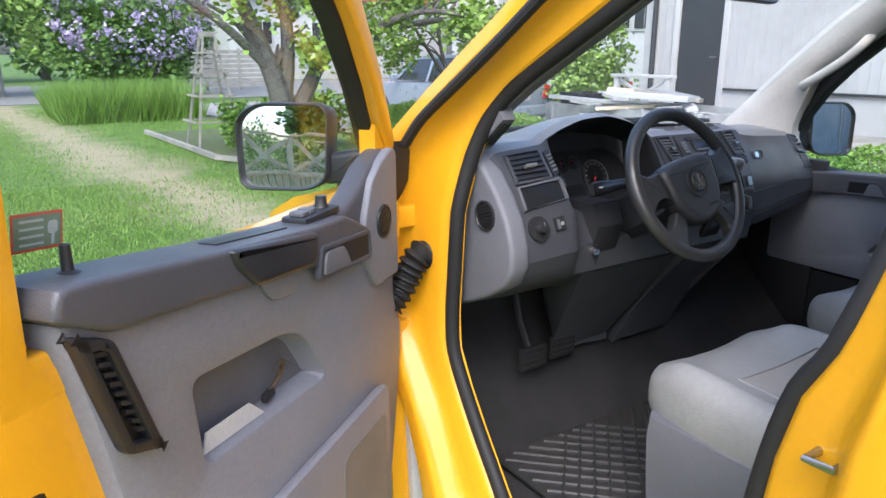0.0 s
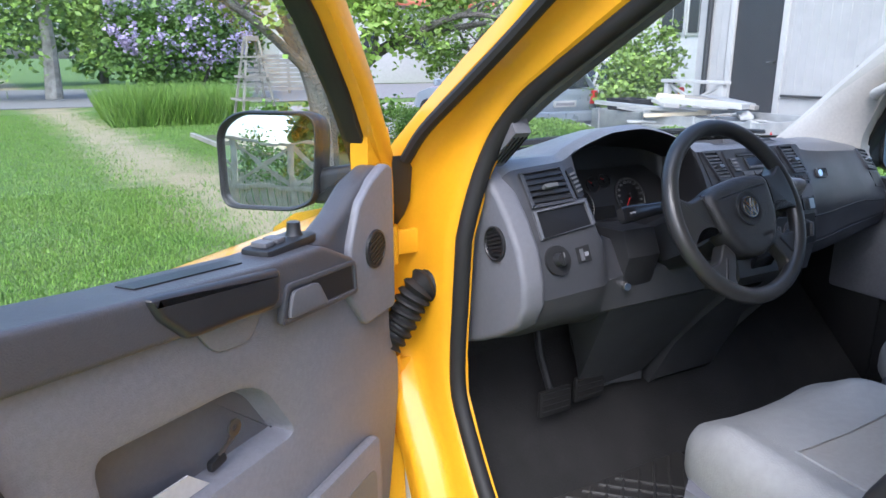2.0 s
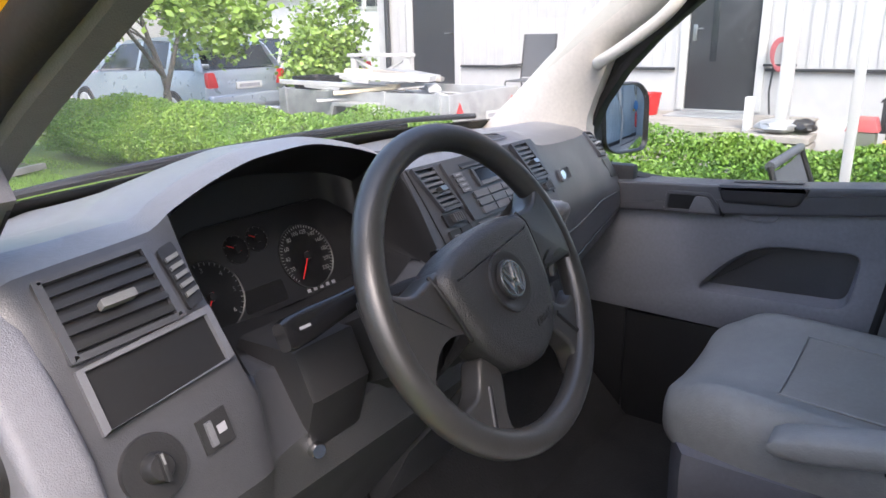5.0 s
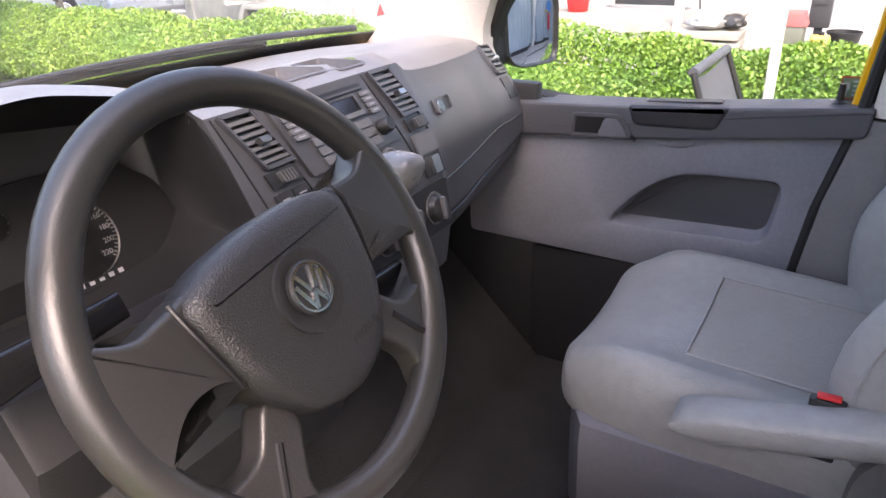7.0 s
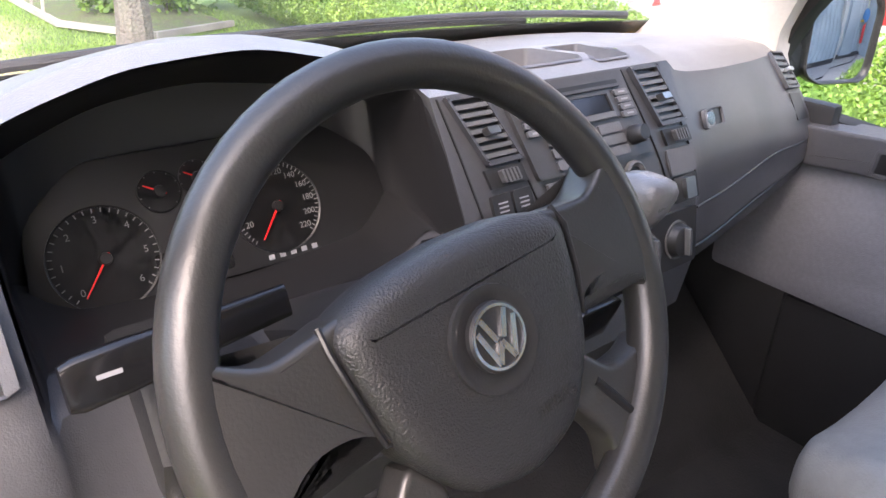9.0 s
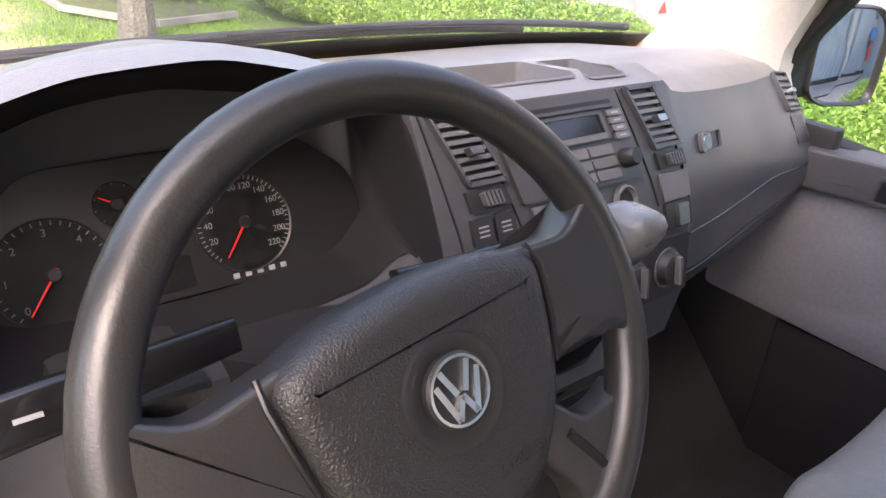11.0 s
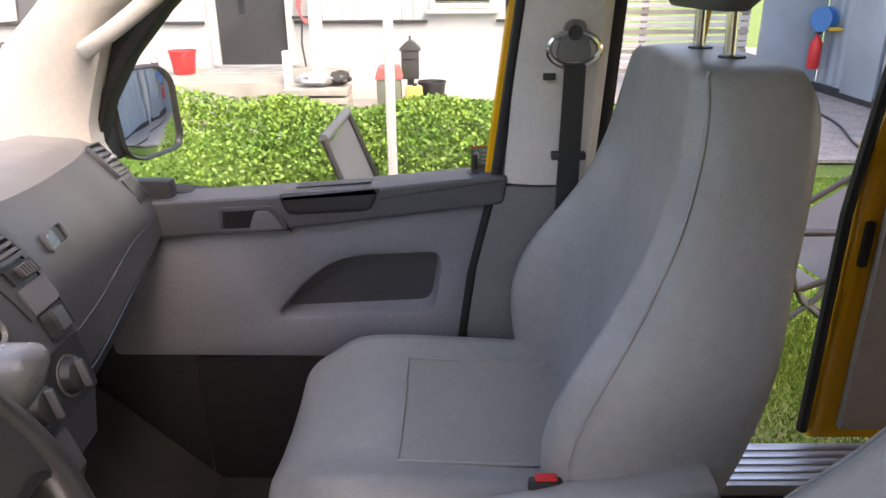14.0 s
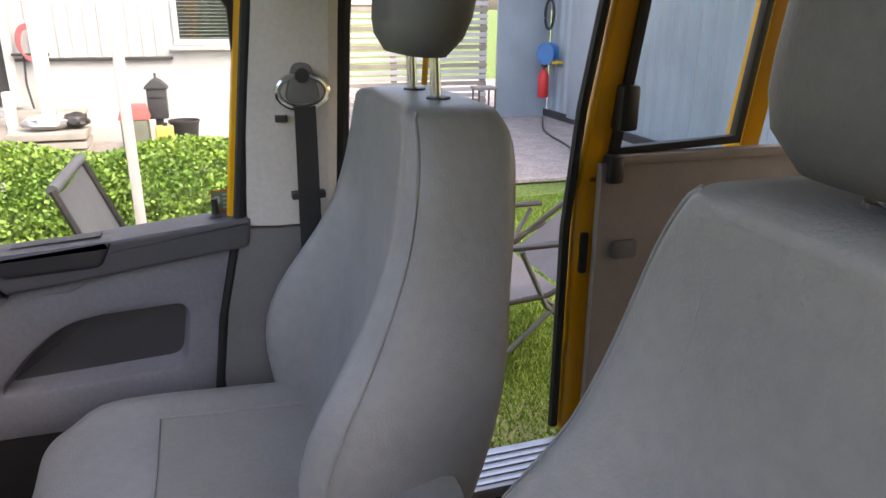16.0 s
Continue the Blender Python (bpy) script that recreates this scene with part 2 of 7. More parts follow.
def prism(pts, d0, d1, f, bev=0.004, seg=2, bm=None):
    """A polygon of (a, b), drawn out from depth d0 to d1; f maps (a, depth, b) to the world."""
    bm = bm or bmesh.new()
    k = bmesh.new()
    lo = [k.verts.new((a, d0, b)) for a, b in pts]
    hi = [k.verts.new((a, d1, b)) for a, b in pts]
    n = len(pts)
    k.faces.new(lo)
    k.faces.new(hi[::-1])
    for i in range(n):
        k.faces.new((lo[i], hi[i], hi[(i + 1) % n], lo[(i + 1) % n]))
    bmesh.ops.recalc_face_normals(k, faces=k.faces)
    if bev:
        rim = [e for e in k.edges if abs(e.verts[0].co.y - e.verts[1].co.y) < 1e-6]
        bmesh.ops.bevel(k, geom=rim, offset=bev, segments=seg, profile=0.6, affect="EDGES")
    return merge(bm, k, f)


def ring(pts, width, d0, d1, f, bev=0.003, bm=None, scale_in=None):
    """A frame round a polygon: its outline and the same drawn in by width."""
    bm = bm or bmesh.new()
    k = bmesh.new()
    inner = inset(pts, width)
    rows = [[k.verts.new((a, d, b)) for a, b in some] for some, d in ((pts, d0), (pts, d1), (inner, d1), (inner, d0))]
    n = len(pts)
    for r in range(4):
        p, q = rows[r], rows[(r + 1) % 4]
        for i in range(n):
            k.faces.new((p[i], p[(i + 1) % n], q[(i + 1) % n], q[i]))
    bmesh.ops.recalc_face_normals(k, faces=k.faces)
    if bev:
        rim = [e for e in k.edges if abs(e.verts[0].co.y - e.verts[1].co.y) < 1e-6 and abs(e.calc_face_angle(0)) > 1]
        bmesh.ops.bevel(k, geom=rim, offset=bev, segments=2, profile=0.6, affect="EDGES")
    return merge(bm, k, f)


def inset(pts, w):
    n, out = len(pts), []
    area = sum(pts[i][0] * pts[(i + 1) % n][1] - pts[(i + 1) % n][0] * pts[i][1] for i in range(n))
    s = 1 if area > 0 else -1
    for i in range(n):
        p, q, r = Vector(pts[i - 1]), Vector(pts[i]), Vector(pts[(i + 1) % n])
        e1, e2 = (q - p).normalized(), (r - q).normalized()
        n1, n2 = Vector((-e1.y, e1.x)) * s, Vector((-e2.y, e2.x)) * s
        m = (n1 + n2)
        m = m / max(m.dot(n1), 0.35)
        out.append(tuple(q + m * w))
    return out


def panel_with_hole(outer, hole, d0, d1, back, f, bev=0.012):
    """A moulded panel with rounded rims and one recess that is sunk to the depth back."""
    bm = bmesh.new()
    rows = [[bm.verts.new(f(a, d, b)) for a, b in pts] for pts, d in ((outer, d0), (outer, d1 - bev), (inset(outer, bev * 0.3), d1 - bev * 0.3), (inset(outer, bev), d1))]
    wall = [[bm.verts.new(f(a, d, b)) for a, b in pts] for pts, d in ((inset(hole, -bev), d1), (inset(hole, -bev * 0.3), d1 - bev * 0.3), (hole, d1 - bev), (inset(hole, 0.004), back + 0.008), (inset(hole, 0.012), back))]
    for some in (rows, wall):
        m = len(some[0])
        for p, q in zip(some, some[1:]):
            for i in range(m):
                bm.faces.new((p[i], p[(i + 1) % m], q[(i + 1) % m], q[i]))
    bm.faces.new(wall[-1])
    edge = [bm.edges.get((r[i], r[(i + 1) % len(r)])) for r in (rows[-1], wall[0]) for i in range(len(r))]
    bmesh.ops.triangle_fill(bm, use_beauty=True, use_dissolve=False, edges=edge)
    return bm


def rounded(pts, r, seg=4):
    """A polygon with its corners rounded."""
    out, n = [], len(pts)
    for i in range(n):
        p, q, s = Vector(pts[i - 1]), Vector(pts[i]), Vector(pts[(i + 1) % n])
        a, b = (p - q), (s - q)
        k = min(r, a.length * 0.45, b.length * 0.45)
        a, b = q + a.normalized() * k, q + b.normalized() * k
        for j in range(seg + 1):
            t = j / seg
            out.append(tuple(a * (1 - t) ** 2 + q * 2 * t * (1 - t) + b * t * t))
    return out


def sg(v, p):
    return math.copysign(abs(v) ** p, v)


def spline(pts, n):
    """Catmull-Rom through points."""
    P = [Vector(p) for p in pts]
    P = [P[0] * 2 - P[1], *P, P[-1] * 2 - P[-2]]
    out = []
    for i in range(1, len(P) - 2):
        for j in range(n):
            t = j / n
            a, b, c, d = P[i - 1 : i + 3]
            out.append(0.5 * (2 * b + (c - a) * t + (2 * a - 5 * b + 4 * c - d) * t * t + (3 * b - a - 3 * c + d) * t**3))
    return out + [P[-2]]


def loft(rings, bm=None, closed=True, caps=True, wrap=False, f=ident):
    bm = bm or bmesh.new()
    rows = [[bm.verts.new(f(*p)) for p in r] for r in rings]
    m = len(rows[0])
    for i in range(len(rows) if wrap else len(rows) - 1):
        a, b = rows[i], rows[(i + 1) % len(rows)]
        for j in range(m if closed else m - 1):
            bm.faces.new((a[j], a[(j + 1) % m], b[(j + 1) % m], b[j]))
    if caps and closed and not wrap:
        bm.faces.new(rows[0][::-1])
        bm.faces.new(rows[-1])
    return bm


def tube(pts, r, n=10, bm=None, wrap=False, flat=1.0, f=ident):
    P = [Vector(p) for p in pts]
    rings, side = [], None
    for i, p in enumerate(P):
        a = P[i - 1] if i or wrap else P[i]
        b = P[(i + 1) % len(P)] if i < len(P) - 1 or wrap else P[i]
        d = (b - a).normalized()
        if side is None:
            side = d.orthogonal().normalized()
        side = (side - d * side.dot(d)).normalized()
        up = d.cross(side)
        k = r[i] if isinstance(r, (list, tuple)) else r
        rings.append([p + (side * math.cos(t) + up * math.sin(t) * flat) * k for t in (2 * math.pi * j / n for j in range(n))])
    return loft(rings, bm, caps=True, wrap=wrap, f=f)


def lathe(profile, m, n=24, bm=None, cap=True):
    """Turns (radius, height) round the z axis of the pose m."""
    rings = [[m @ Vector((r * math.cos(2 * math.pi * j / n), r * math.sin(2 * math.pi * j / n), h)) for j in range(n)] for r, h in profile]
    return loft(rings, bm, caps=cap)


def facing(p, d, up=(0, 0, 1)):
    """A pose at p whose z axis points along d."""
    z = Vector(d).normalized()
    x = Vector(up).cross(z)
    x = x.normalized() if x.length > 1e-4 else Vector((1, 0, 0))
    m = Matrix((x, z.cross(x), z)).transposed().to_4x4()
    m.translation = p
    return m


def text(name, s, m, size, material, parent=None, depth=0.0005):
    cu = bpy.data.curves.new(name, "FONT")
    cu.body, cu.size, cu.align_x, cu.align_y, cu.extrude = s, size, "CENTER", "CENTER", depth
    ob = new(name, cu)
    dg = bpy.context.evaluated_depsgraph_get()
    me = bpy.data.meshes.new_from_object(ob.evaluated_get(dg))
    bpy.data.objects.remove(ob)
    me.materials.clear()
    me.materials.append(material)
    me.transform(m)
    ob = new(name, me)
    ob.parent = parent
    return ob


def soup(name, co, fa, material):
    me = bpy.data.meshes.new(name)
    me.from_pydata(co.tolist() if hasattr(co, "tolist") else co, [], fa.tolist() if hasattr(fa, "tolist") else fa)
    me.materials.append(material)
    return new(name, me)


def leaves(name, centres, size, material, rng, parent=None, flat=0.5, long=1.5):
    """Small folded leaves, one quad each, at the given places."""
    n = len(centres)
    d = rng.normal(size=(n, 3))
    d[:, 2] *= flat
    d /= np.linalg.norm(d, axis=1)[:, None]
    s = np.cross(d, rng.normal(size=(n, 3)))
    s /= np.linalg.norm(s, axis=1)[:, None]
    k = size * rng.uniform(0.6, 1.3, size=(n, 1))
    co = np.stack([centres - d * k * long / 2, centres + s * k / 2, centres + d * k * long / 2, centres - s * k / 2], 1).reshape(-1, 3)
    ob = soup(name, co, np.arange(4 * n).reshape(-1, 4), material)
    ob.parent = parent
    return ob

# ---- ground and surroundings ----
rng = np.random.default_rng(3)


def ground_sheet():
    xs = np.concatenate([[-600, -200, -80, -40], np.arange(-20, 40, 1.0), [45, 60, 100, 200, 600]])
    ys = np.concatenate([[-600, -200, -60, -30], np.arange(-16, 40, 1.0), [45, 60, 100, 200, 600]])
    co = [(x, y, 0.03 * noise.noise((x * 0.3, y * 0.3, 0)) - 0.02) for y in ys for x in xs]
    n = len(xs)
    fa = [(j * n + i, j * n + i + 1, (j + 1) * n + i + 1, (j + 1) * n + i) for j in range(len(ys) - 1) for i in range(n - 1)]
    return tagged(soup("ground", co, fa, GRASSG), "green lawn with worn wheel tracks", "ground", kind="structure")


ground_sheet()


def patch(name, pts, z, material, label, category):
    bm = bmesh.new()
    prism(pts, 0.0, z, lambda a, d, b: Vector((a, b, d)), 0.0, bm=bm)
    return tagged(part(name, bm, material), label, category, kind="structure")


patch("road", [(-60, 23), (60, 26), (60, 40), (-60, 36)], 0.02, ASPH, "pale grey asphalt village road", "road")
patch("gravel_yard", [(6.3, -16), (6.9, -1.7), (6.2, -0.2), (6.7, 9.5), (4.0, 22.0), (16, 22.0), (16, -16)], 0.03, GRAVEL, "grey gravel yard before the house", "gravel")


def grass(name, regions, height, count, label):
    co, fa = [], []
    total = 0
    for (x0, x1, y0, y1), share in regions:
        n = int(count * share)
        p = np.stack([rng.uniform(x0, x1, n), rng.uniform(y0, y1, n), np.zeros(n)], 1)
        on_track = np.abs(p[:, 0] + 0.08 * p[:, 1] - 2.5) < rng.uniform(0.2, 0.9, n)
        p = p[~on_track | (rng.uniform(size=n) < 0.12)]
        n = len(p)
        a = rng.uniform(0, 2 * np.pi, n)
        h = height * rng.uniform(0.5, 1.3, n)
        w = np.stack([np.cos(a), np.sin(a), 0 * a], 1) * np.minimum(0.1 * h + 0.003, 0.012)[:, None]
        lean = np.stack([np.cos(a * 7), np.sin(a * 7), 0 * a], 1) * (0.45 * h)[:, None]
        tip = p + lean + np.stack([0 * a, 0 * a, h], 1)
        co.append(np.stack([p - w, p + w, tip], 1).reshape(-1, 3))
        total += n
    co = np.concatenate(co)
    ob = soup(name, co, np.arange(3 * total).reshape(-1, 3), BLADE)
    return tagged(ob, label, "grass", kind="stuff")


grass("lawn_grass", [((-4, 4.5, 3, 9), 0.6), ((-5, 5, 9, 22), 0.4)], 0.032, 260000, "short bright green lawn grass")
grass("mown_grass", [((2.6, 6.4, -2.8, 1.6), 1.0)], 0.022, 230000, "short mown green grass beside the van")
grass("tall_grass", [((1.6, 4.6, 17, 20), 1.0)], 0.75, 16000, "tall green iris leaves in a dense bed")
grass("weeds", [((4.4, 5.2, 1.4, 4.5), 1.0)], 0.3, 1500, "pale tall weeds before the hedge")


def hedge(x0, x1, y0, y1, top, n, name="hedge"):
    # leaves fill a lumpy shell
    u, v, w = rng.uniform(size=n), rng.uniform(size=n), rng.uniform(size=n)
    y = y0 + (y1 - y0) * u
    ph = 2 * np.pi * v
    lump = 1 + 0.13 * np.sin(y * 2.9 + 0.6) + 0.07 * np.sin(y * 7.7 + 1) + 0.09 * np.sin(ph * 3 + y * 2)
    rad = np.sqrt(0.45 + 0.55 * w) * lump
    cx = (x0 + x1) / 2
    x = cx + np.cos(ph) * rad * (x1 - x0) / 2
    z = top * 0.5 + np.clip(np.sin(ph) * rad, -0.95, 2) * top * 0.5
    th = thing(name, "clipped bright green leafy garden hedge", "hedge")
    leaves("foliage", np.stack([x, y, z], 1), 0.019, HEDGE, rng, th, flat=0.9)
    bm = bmesh.new()
    for k in range(int((y1 - y0) / 0.35)):
        yy = y0 + 0.2 + k * 0.35
        tube([(cx, yy, 0), (cx + 0.1 * math.sin(k * 5), yy + 0.05, top * 0.5), (cx + 0.2 * math.sin(k * 3), yy + 0.1, top * 0.85)], [0.012, 0.009, 0.004], 5, bm)
    part("stems", bm, BARK, th)
    # dark solid core; its colour stands for the shade between the leaves
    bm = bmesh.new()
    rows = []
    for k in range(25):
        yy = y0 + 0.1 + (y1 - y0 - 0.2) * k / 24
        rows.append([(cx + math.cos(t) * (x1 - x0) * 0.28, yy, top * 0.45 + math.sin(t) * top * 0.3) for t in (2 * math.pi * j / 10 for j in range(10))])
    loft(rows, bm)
    part("inner_shade", bm, LEAFD, th, "dark core standing in for the shade inside the hedge")
    return th


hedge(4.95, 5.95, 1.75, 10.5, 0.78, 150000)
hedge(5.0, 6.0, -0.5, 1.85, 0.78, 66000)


# ---- white house ----
def house():
    th = thing("white_house", "white boarded house with a grey stone plinth", "house")
    X = 10.1
    bm = bmesh.new()
    holes = [(7.15, 8.05, 0.45, 2.5), (2.68, 3.58, 0.45, 2.5), (0.17, 0.95, 1.1, 2.2)]
    ys = sorted({-0.35, 8.6, *(h[0] for h in holes), *(h[1] for h in holes)})
    for a, b in zip(ys, ys[1:]):
        spans = [(0.38, 4.6)]
        for h in holes:
            if h[0] <= a and b <= h[1]:
                spans = [(0.38, h[2]), (h[3], 4.6)]
        for z0, z1 in spans:
            if z1 - z0 > 0.02:
                box(X, X + 0.18, a, b, z0, z1, 0, bm=bm)
    box(X, 18.0, 8.6, 8.75, 0.38, 4.6, 0, bm=bm)
    box(X, 18.0, -0.5, -0.35, 0.38, 4.6, 0, bm=bm)
    part("wall", bm, WALLW, th)
    part("plinth", box(X - 0.03, X + 0.1, -0.45, 8.7, -0.1, 0.38, 0.01), WHITEP, th, "white painted stone plinth")
    # charcoal sheet added behind the openings in place of the rooms' shade
    part("dark_room_sheet", box(X + 0.6, X + 0.62, -0.3, 8.5, 0, 3.2, 0), CHARC, th)
    part("roof", prism([(X - 0.5, 4.5), (14, 7.0), (18.5, 4.5), (18.5, 4.4), (14, 6.85), (X - 0.5, 4.4)], -0.9, 9.1, ident, 0.0), ROOFR, th)
    for a, b in ((3.7, 7.05), (0.98, 2.6), (-0.35, 0.15)):
        part("ledge", box(X - 0.05, X, a, b, 0.94, 0.975, 0.004), CHARC, th, "dark drip ledge along the wall")
    # boards
    for k in range(62):
        yy = -0.3 + k * 0.1435
        if any(h[0] - 0.06 < yy < h[1] + 0.06 for h in holes[:2]):
            continue
        z0 = 2.3 if holes[2][0] - 0.1 < yy < holes[2][1] + 0.1 else 0.98
        part("cover_board", box(X - 0.012, X, yy - 0.018, yy + 0.018, z0, 4.4, 0.002, 1), WALLW, th)
    # doors
    for (a, b, c, d), nm in zip(holes[:2], ("grey_door", "black_door")):
        dr = part("door", box(X + 0.02, X + 0.07, a + 0.03, b - 0.03, c, d - 0.02, 0.004), CHARC, th, "charcoal front door")
        for y0, y1 in ((a - 0.07, a + 0.025), (b - 0.025, b + 0.07)):
            part("door_casing", box(X - 0.03, X + 0.08, y0, y1, c, d + 0.05, 0.004), WHITEP, th)
        part("threshold", box(X - 0.05, X + 0.1, a, b, c - 0.03, c + 0.004, 0.004), GREYM, th)
        if nm == "black_door":
            part("door_pane", box(X + 0.012, X + 0.024, 3.2, 3.28, 1.05, 2.1, 0.003), DARKG, dr, "narrow glass strip")
            part("door_handle", tube([(X + 0.02, 3.48, 1.45), (X - 0.03, 3.48, 1.45), (X - 0.03, 3.37, 1.45)], 0.009, 8), STEEL, dr)
            part("lock", box(X - 0.0, X + 0.02, 3.455, 3.505, 1.3, 1.5, 0.003), STEEL, dr)
        else:
            part("door_handle", tube([(X + 0.02, 7.25, 1.45), (X - 0.03, 7.25, 1.45), (X - 0.03, 7.36, 1.45)], 0.009, 8), STEEL, dr)
    # window with blinds
    w = part("window", ring([(0.17, 1.1), (0.95, 1.1), (0.95, 2.2), (0.17, 2.2)], 0.06, X - 0.03, X + 0.08, lambda a, d, b: Vector((d, a, b)), 0.004), WHITEP, th)
    part("pane", box(X + 0.03, X + 0.036, 0.22, 0.9, 1.15, 2.15, 0), GLASS, w)
    for k in range(24):
        part("blind_slat", box(X + 0.07, X + 0.09, 0.23, 0.89, 1.17 + k * 0.04, 1.177 + k * 0.04, 0), GREYM, w)
    part("sill", box(X - 0.1, X + 0.02, 0.12, 1.0, 1.045, 1.09, 0.006), WHITEP, w)
    part("downpipe", tube([(X - 0.06, 8.5, 4.3), (X - 0.06, 8.5, 0.2)], 0.045, 10), CHARC, th)
    return th


house()


def deck():
    th = thing("timber_deck", "weathered grey timber deck with low steps before the house", "deck")
    for k in range(9):
        part("deck_plank", box(8.75 + k * 0.148, 8.75 + k * 0.148 + 0.14, 1.95, 6.4, 0.39, 0.42, 0.004, 1), GREYW, th)
    part("front_board", box(8.73, 8.75, 1.95, 6.4, 0.22, 0.4, 0.004), GREYW, th)
    for k in range(3):
        part("step", box(8.35 + 0.02 * k, 8.72, 3.0, 6.4, 0.05 + 0.09 * k, 0.10 + 0.09 * k, 0.004), GREYW, th)
    for k in range(5):
        part("step_board", box(8.25, 8.7, 1.75, 2.4, 0.02 + 0.085 * k, 0.08 + 0.085 * k, 0.005), GREYW, th)
    part("deck_post", box(8.72, 8.84, 2.05, 2.17, 0.0, 3.2, 0.006), WHITEP, th, "white porch post")
    part("deck_post", box(8.72, 8.84, 2.4, 2.48, 0.0, 0.75, 0.006), WHITEP, th, "white porch post")
    return th


deck()


# ---- van: yellow body ----
CX = 1.67  # middle plane of the van


def mir(f, on):
    return (lambda a, b, c: (lambda v: Vector((2 * CX - v.x, v.y, v.z)))(f(a, b, c))) if on else f


van = thing("van", "yellow van with its driver's door and sliding door open", "van")

SEAL = [(0.80, 1.65), (0.92, 1.575), (1.03, 1.508), (1.14, 1.44), (1.215, 1.365), (1.255, 1.27), (1.272, 1.14), (1.285, 0.98), (1.292, 0.88), (1.285, 0.79), (1.235, 0.70), (1.18, 0.62), (1.12, 0.54), (1.06, 0.46), (1.0, 0.40), (0.85, 0.37), (0.60, 0.37), (0.50, 0.44), (0.475, 0.60), (0.468, 0.80), (0.452, 0.93), (0.425, 1.04), (0.382, 1.12), (0.35, 1.25), (0.335, 1.4), (0.345, 1.6), (0.37, 1.72), (0.45, 1.76), (0.6, 1.74)]


def side_frame(on):
    f = mir(lambda a, d, b: Vector((d - tumble(b), a, b)), on)
    out = [(0.99, 1.70), (1.12, 1.585), (1.25, 1.49), (1.36, 1.405), (1.47, 1.315), (1.60, 1.21), (1.66, 1.13), (1.62, 1.0), (1.56, 0.86), (1.46, 0.74), (1.36, 0.62), (1.30, 0.5), (1.27, 0.4), (1.2, 0.28), (1.0, 0.25), (0.6, 0.25), (0.3, 0.25), (0.22, 0.4), (0.22, 0.6), (0.22, 0.8), (0.22, 0.93), (0.22, 1.04), (0.22, 1.12), (0.22, 1.25), (0.22, 1.4), (0.22, 1.6), (0.25, 1.85), (0.45, 1.88), (0.75, 1.85)]
    bm = bmesh.new()
    n = len(SEAL)
    steps = []
    # outer skin, rounded shoulder, inner flange with a step for the door
    prof = ((1.0, 0.745), (0.66, 0.74), (0.60, 0.745), (0.54, 0.765), (0.48, 0.79), (0.42, 0.803), (0.3, 0.812), (0.12, 0.82), (0.06, 0.83), (0.03, 0.845), (0.0, 0.87))
    for t, d in ((1.0, 0.745), (0.9, 0.74)) if on else prof:
        steps.append([f(SEAL[i][0] * (1 - t) + out[i][0] * t, d, SEAL[i][1] * (1 - t) + out[i][1] * t) for i in range(n)])
    return loft(steps, bm, closed=True, caps=False), f


def tumble(z):
    """The body leans inwards above the belt line."""
    return -max(0.0, z - 1.15) * 0.22


for on in (False, True):
    bm, f = side_frame(on)
    part("body_side", bm, YELLOW, van, "glossy yellow door frame")
    if on:
        out = [(0.99, 1.70), (1.12, 1.585), (1.25, 1.49), (1.36, 1.405), (1.47, 1.315), (1.60, 1.21), (1.66, 1.13)]
        inner = [(a, b) for a, b in SEAL[:7]]
        lining = [[f(p[0] * (1 - t) + q[0] * t, d, p[1] * (1 - t) + q[1] * t) for p, q in zip(inner, out)] for t, d in ((1.0, 0.77), (0.9, 0.775), (0.88, 0.775))]
        part("frame_lining", loft(lining, closed=False), RUBBER, van, "black rubber lining of the door frame")
        continue
    # rubber seal round the opening
    ring_pts = [f(a, 0.845, b) for a, b in spline(SEAL + SEAL[:1], 3)[:-1]]
    part("door_seal", tube(ring_pts, 0.018, 10, wrap=True), RUBBER, van, "black rubber door seal")
part("roof", prism([(0.88, 1.86), (1.0, 1.93), (1.67, 1.96), (2.34, 1.93), (2.46, 1.86), (2.46, 1.82), (0.88, 1.82)], -2.6, 0.86, ident, 0.01), YELLOW, van)
part("headliner", box(0.9, 2.44, -2.55, 0.88, 1.775, 1.815, 0.02), CREAM, van, "pale cream roof lining")


def bonnet():
    bm = bmesh.new()
    rows = []
    for k in range(15):
        x = 0.74 + 1.86 * k / 14
        e = abs(x - CX) / 0.93
        s = 0.09 * e**6
        start = ((1.80, 1.162, 1), (1.86, 1.148, 1)) if e < 0.86 else ((1.50, 1.215 - 0.03 * e, 0.3), (1.75, 1.17, 1))
        rows.append([(x, y, z - s * w) for y, z, w in (*start, (1.95, 1.12, 1), (2.15, 1.04, 1.2), (2.28, 0.93, 1.4), (2.32, 0.7, 1.4), (2.33, 0.35, 1))])
    return loft(rows, bm, closed=False)


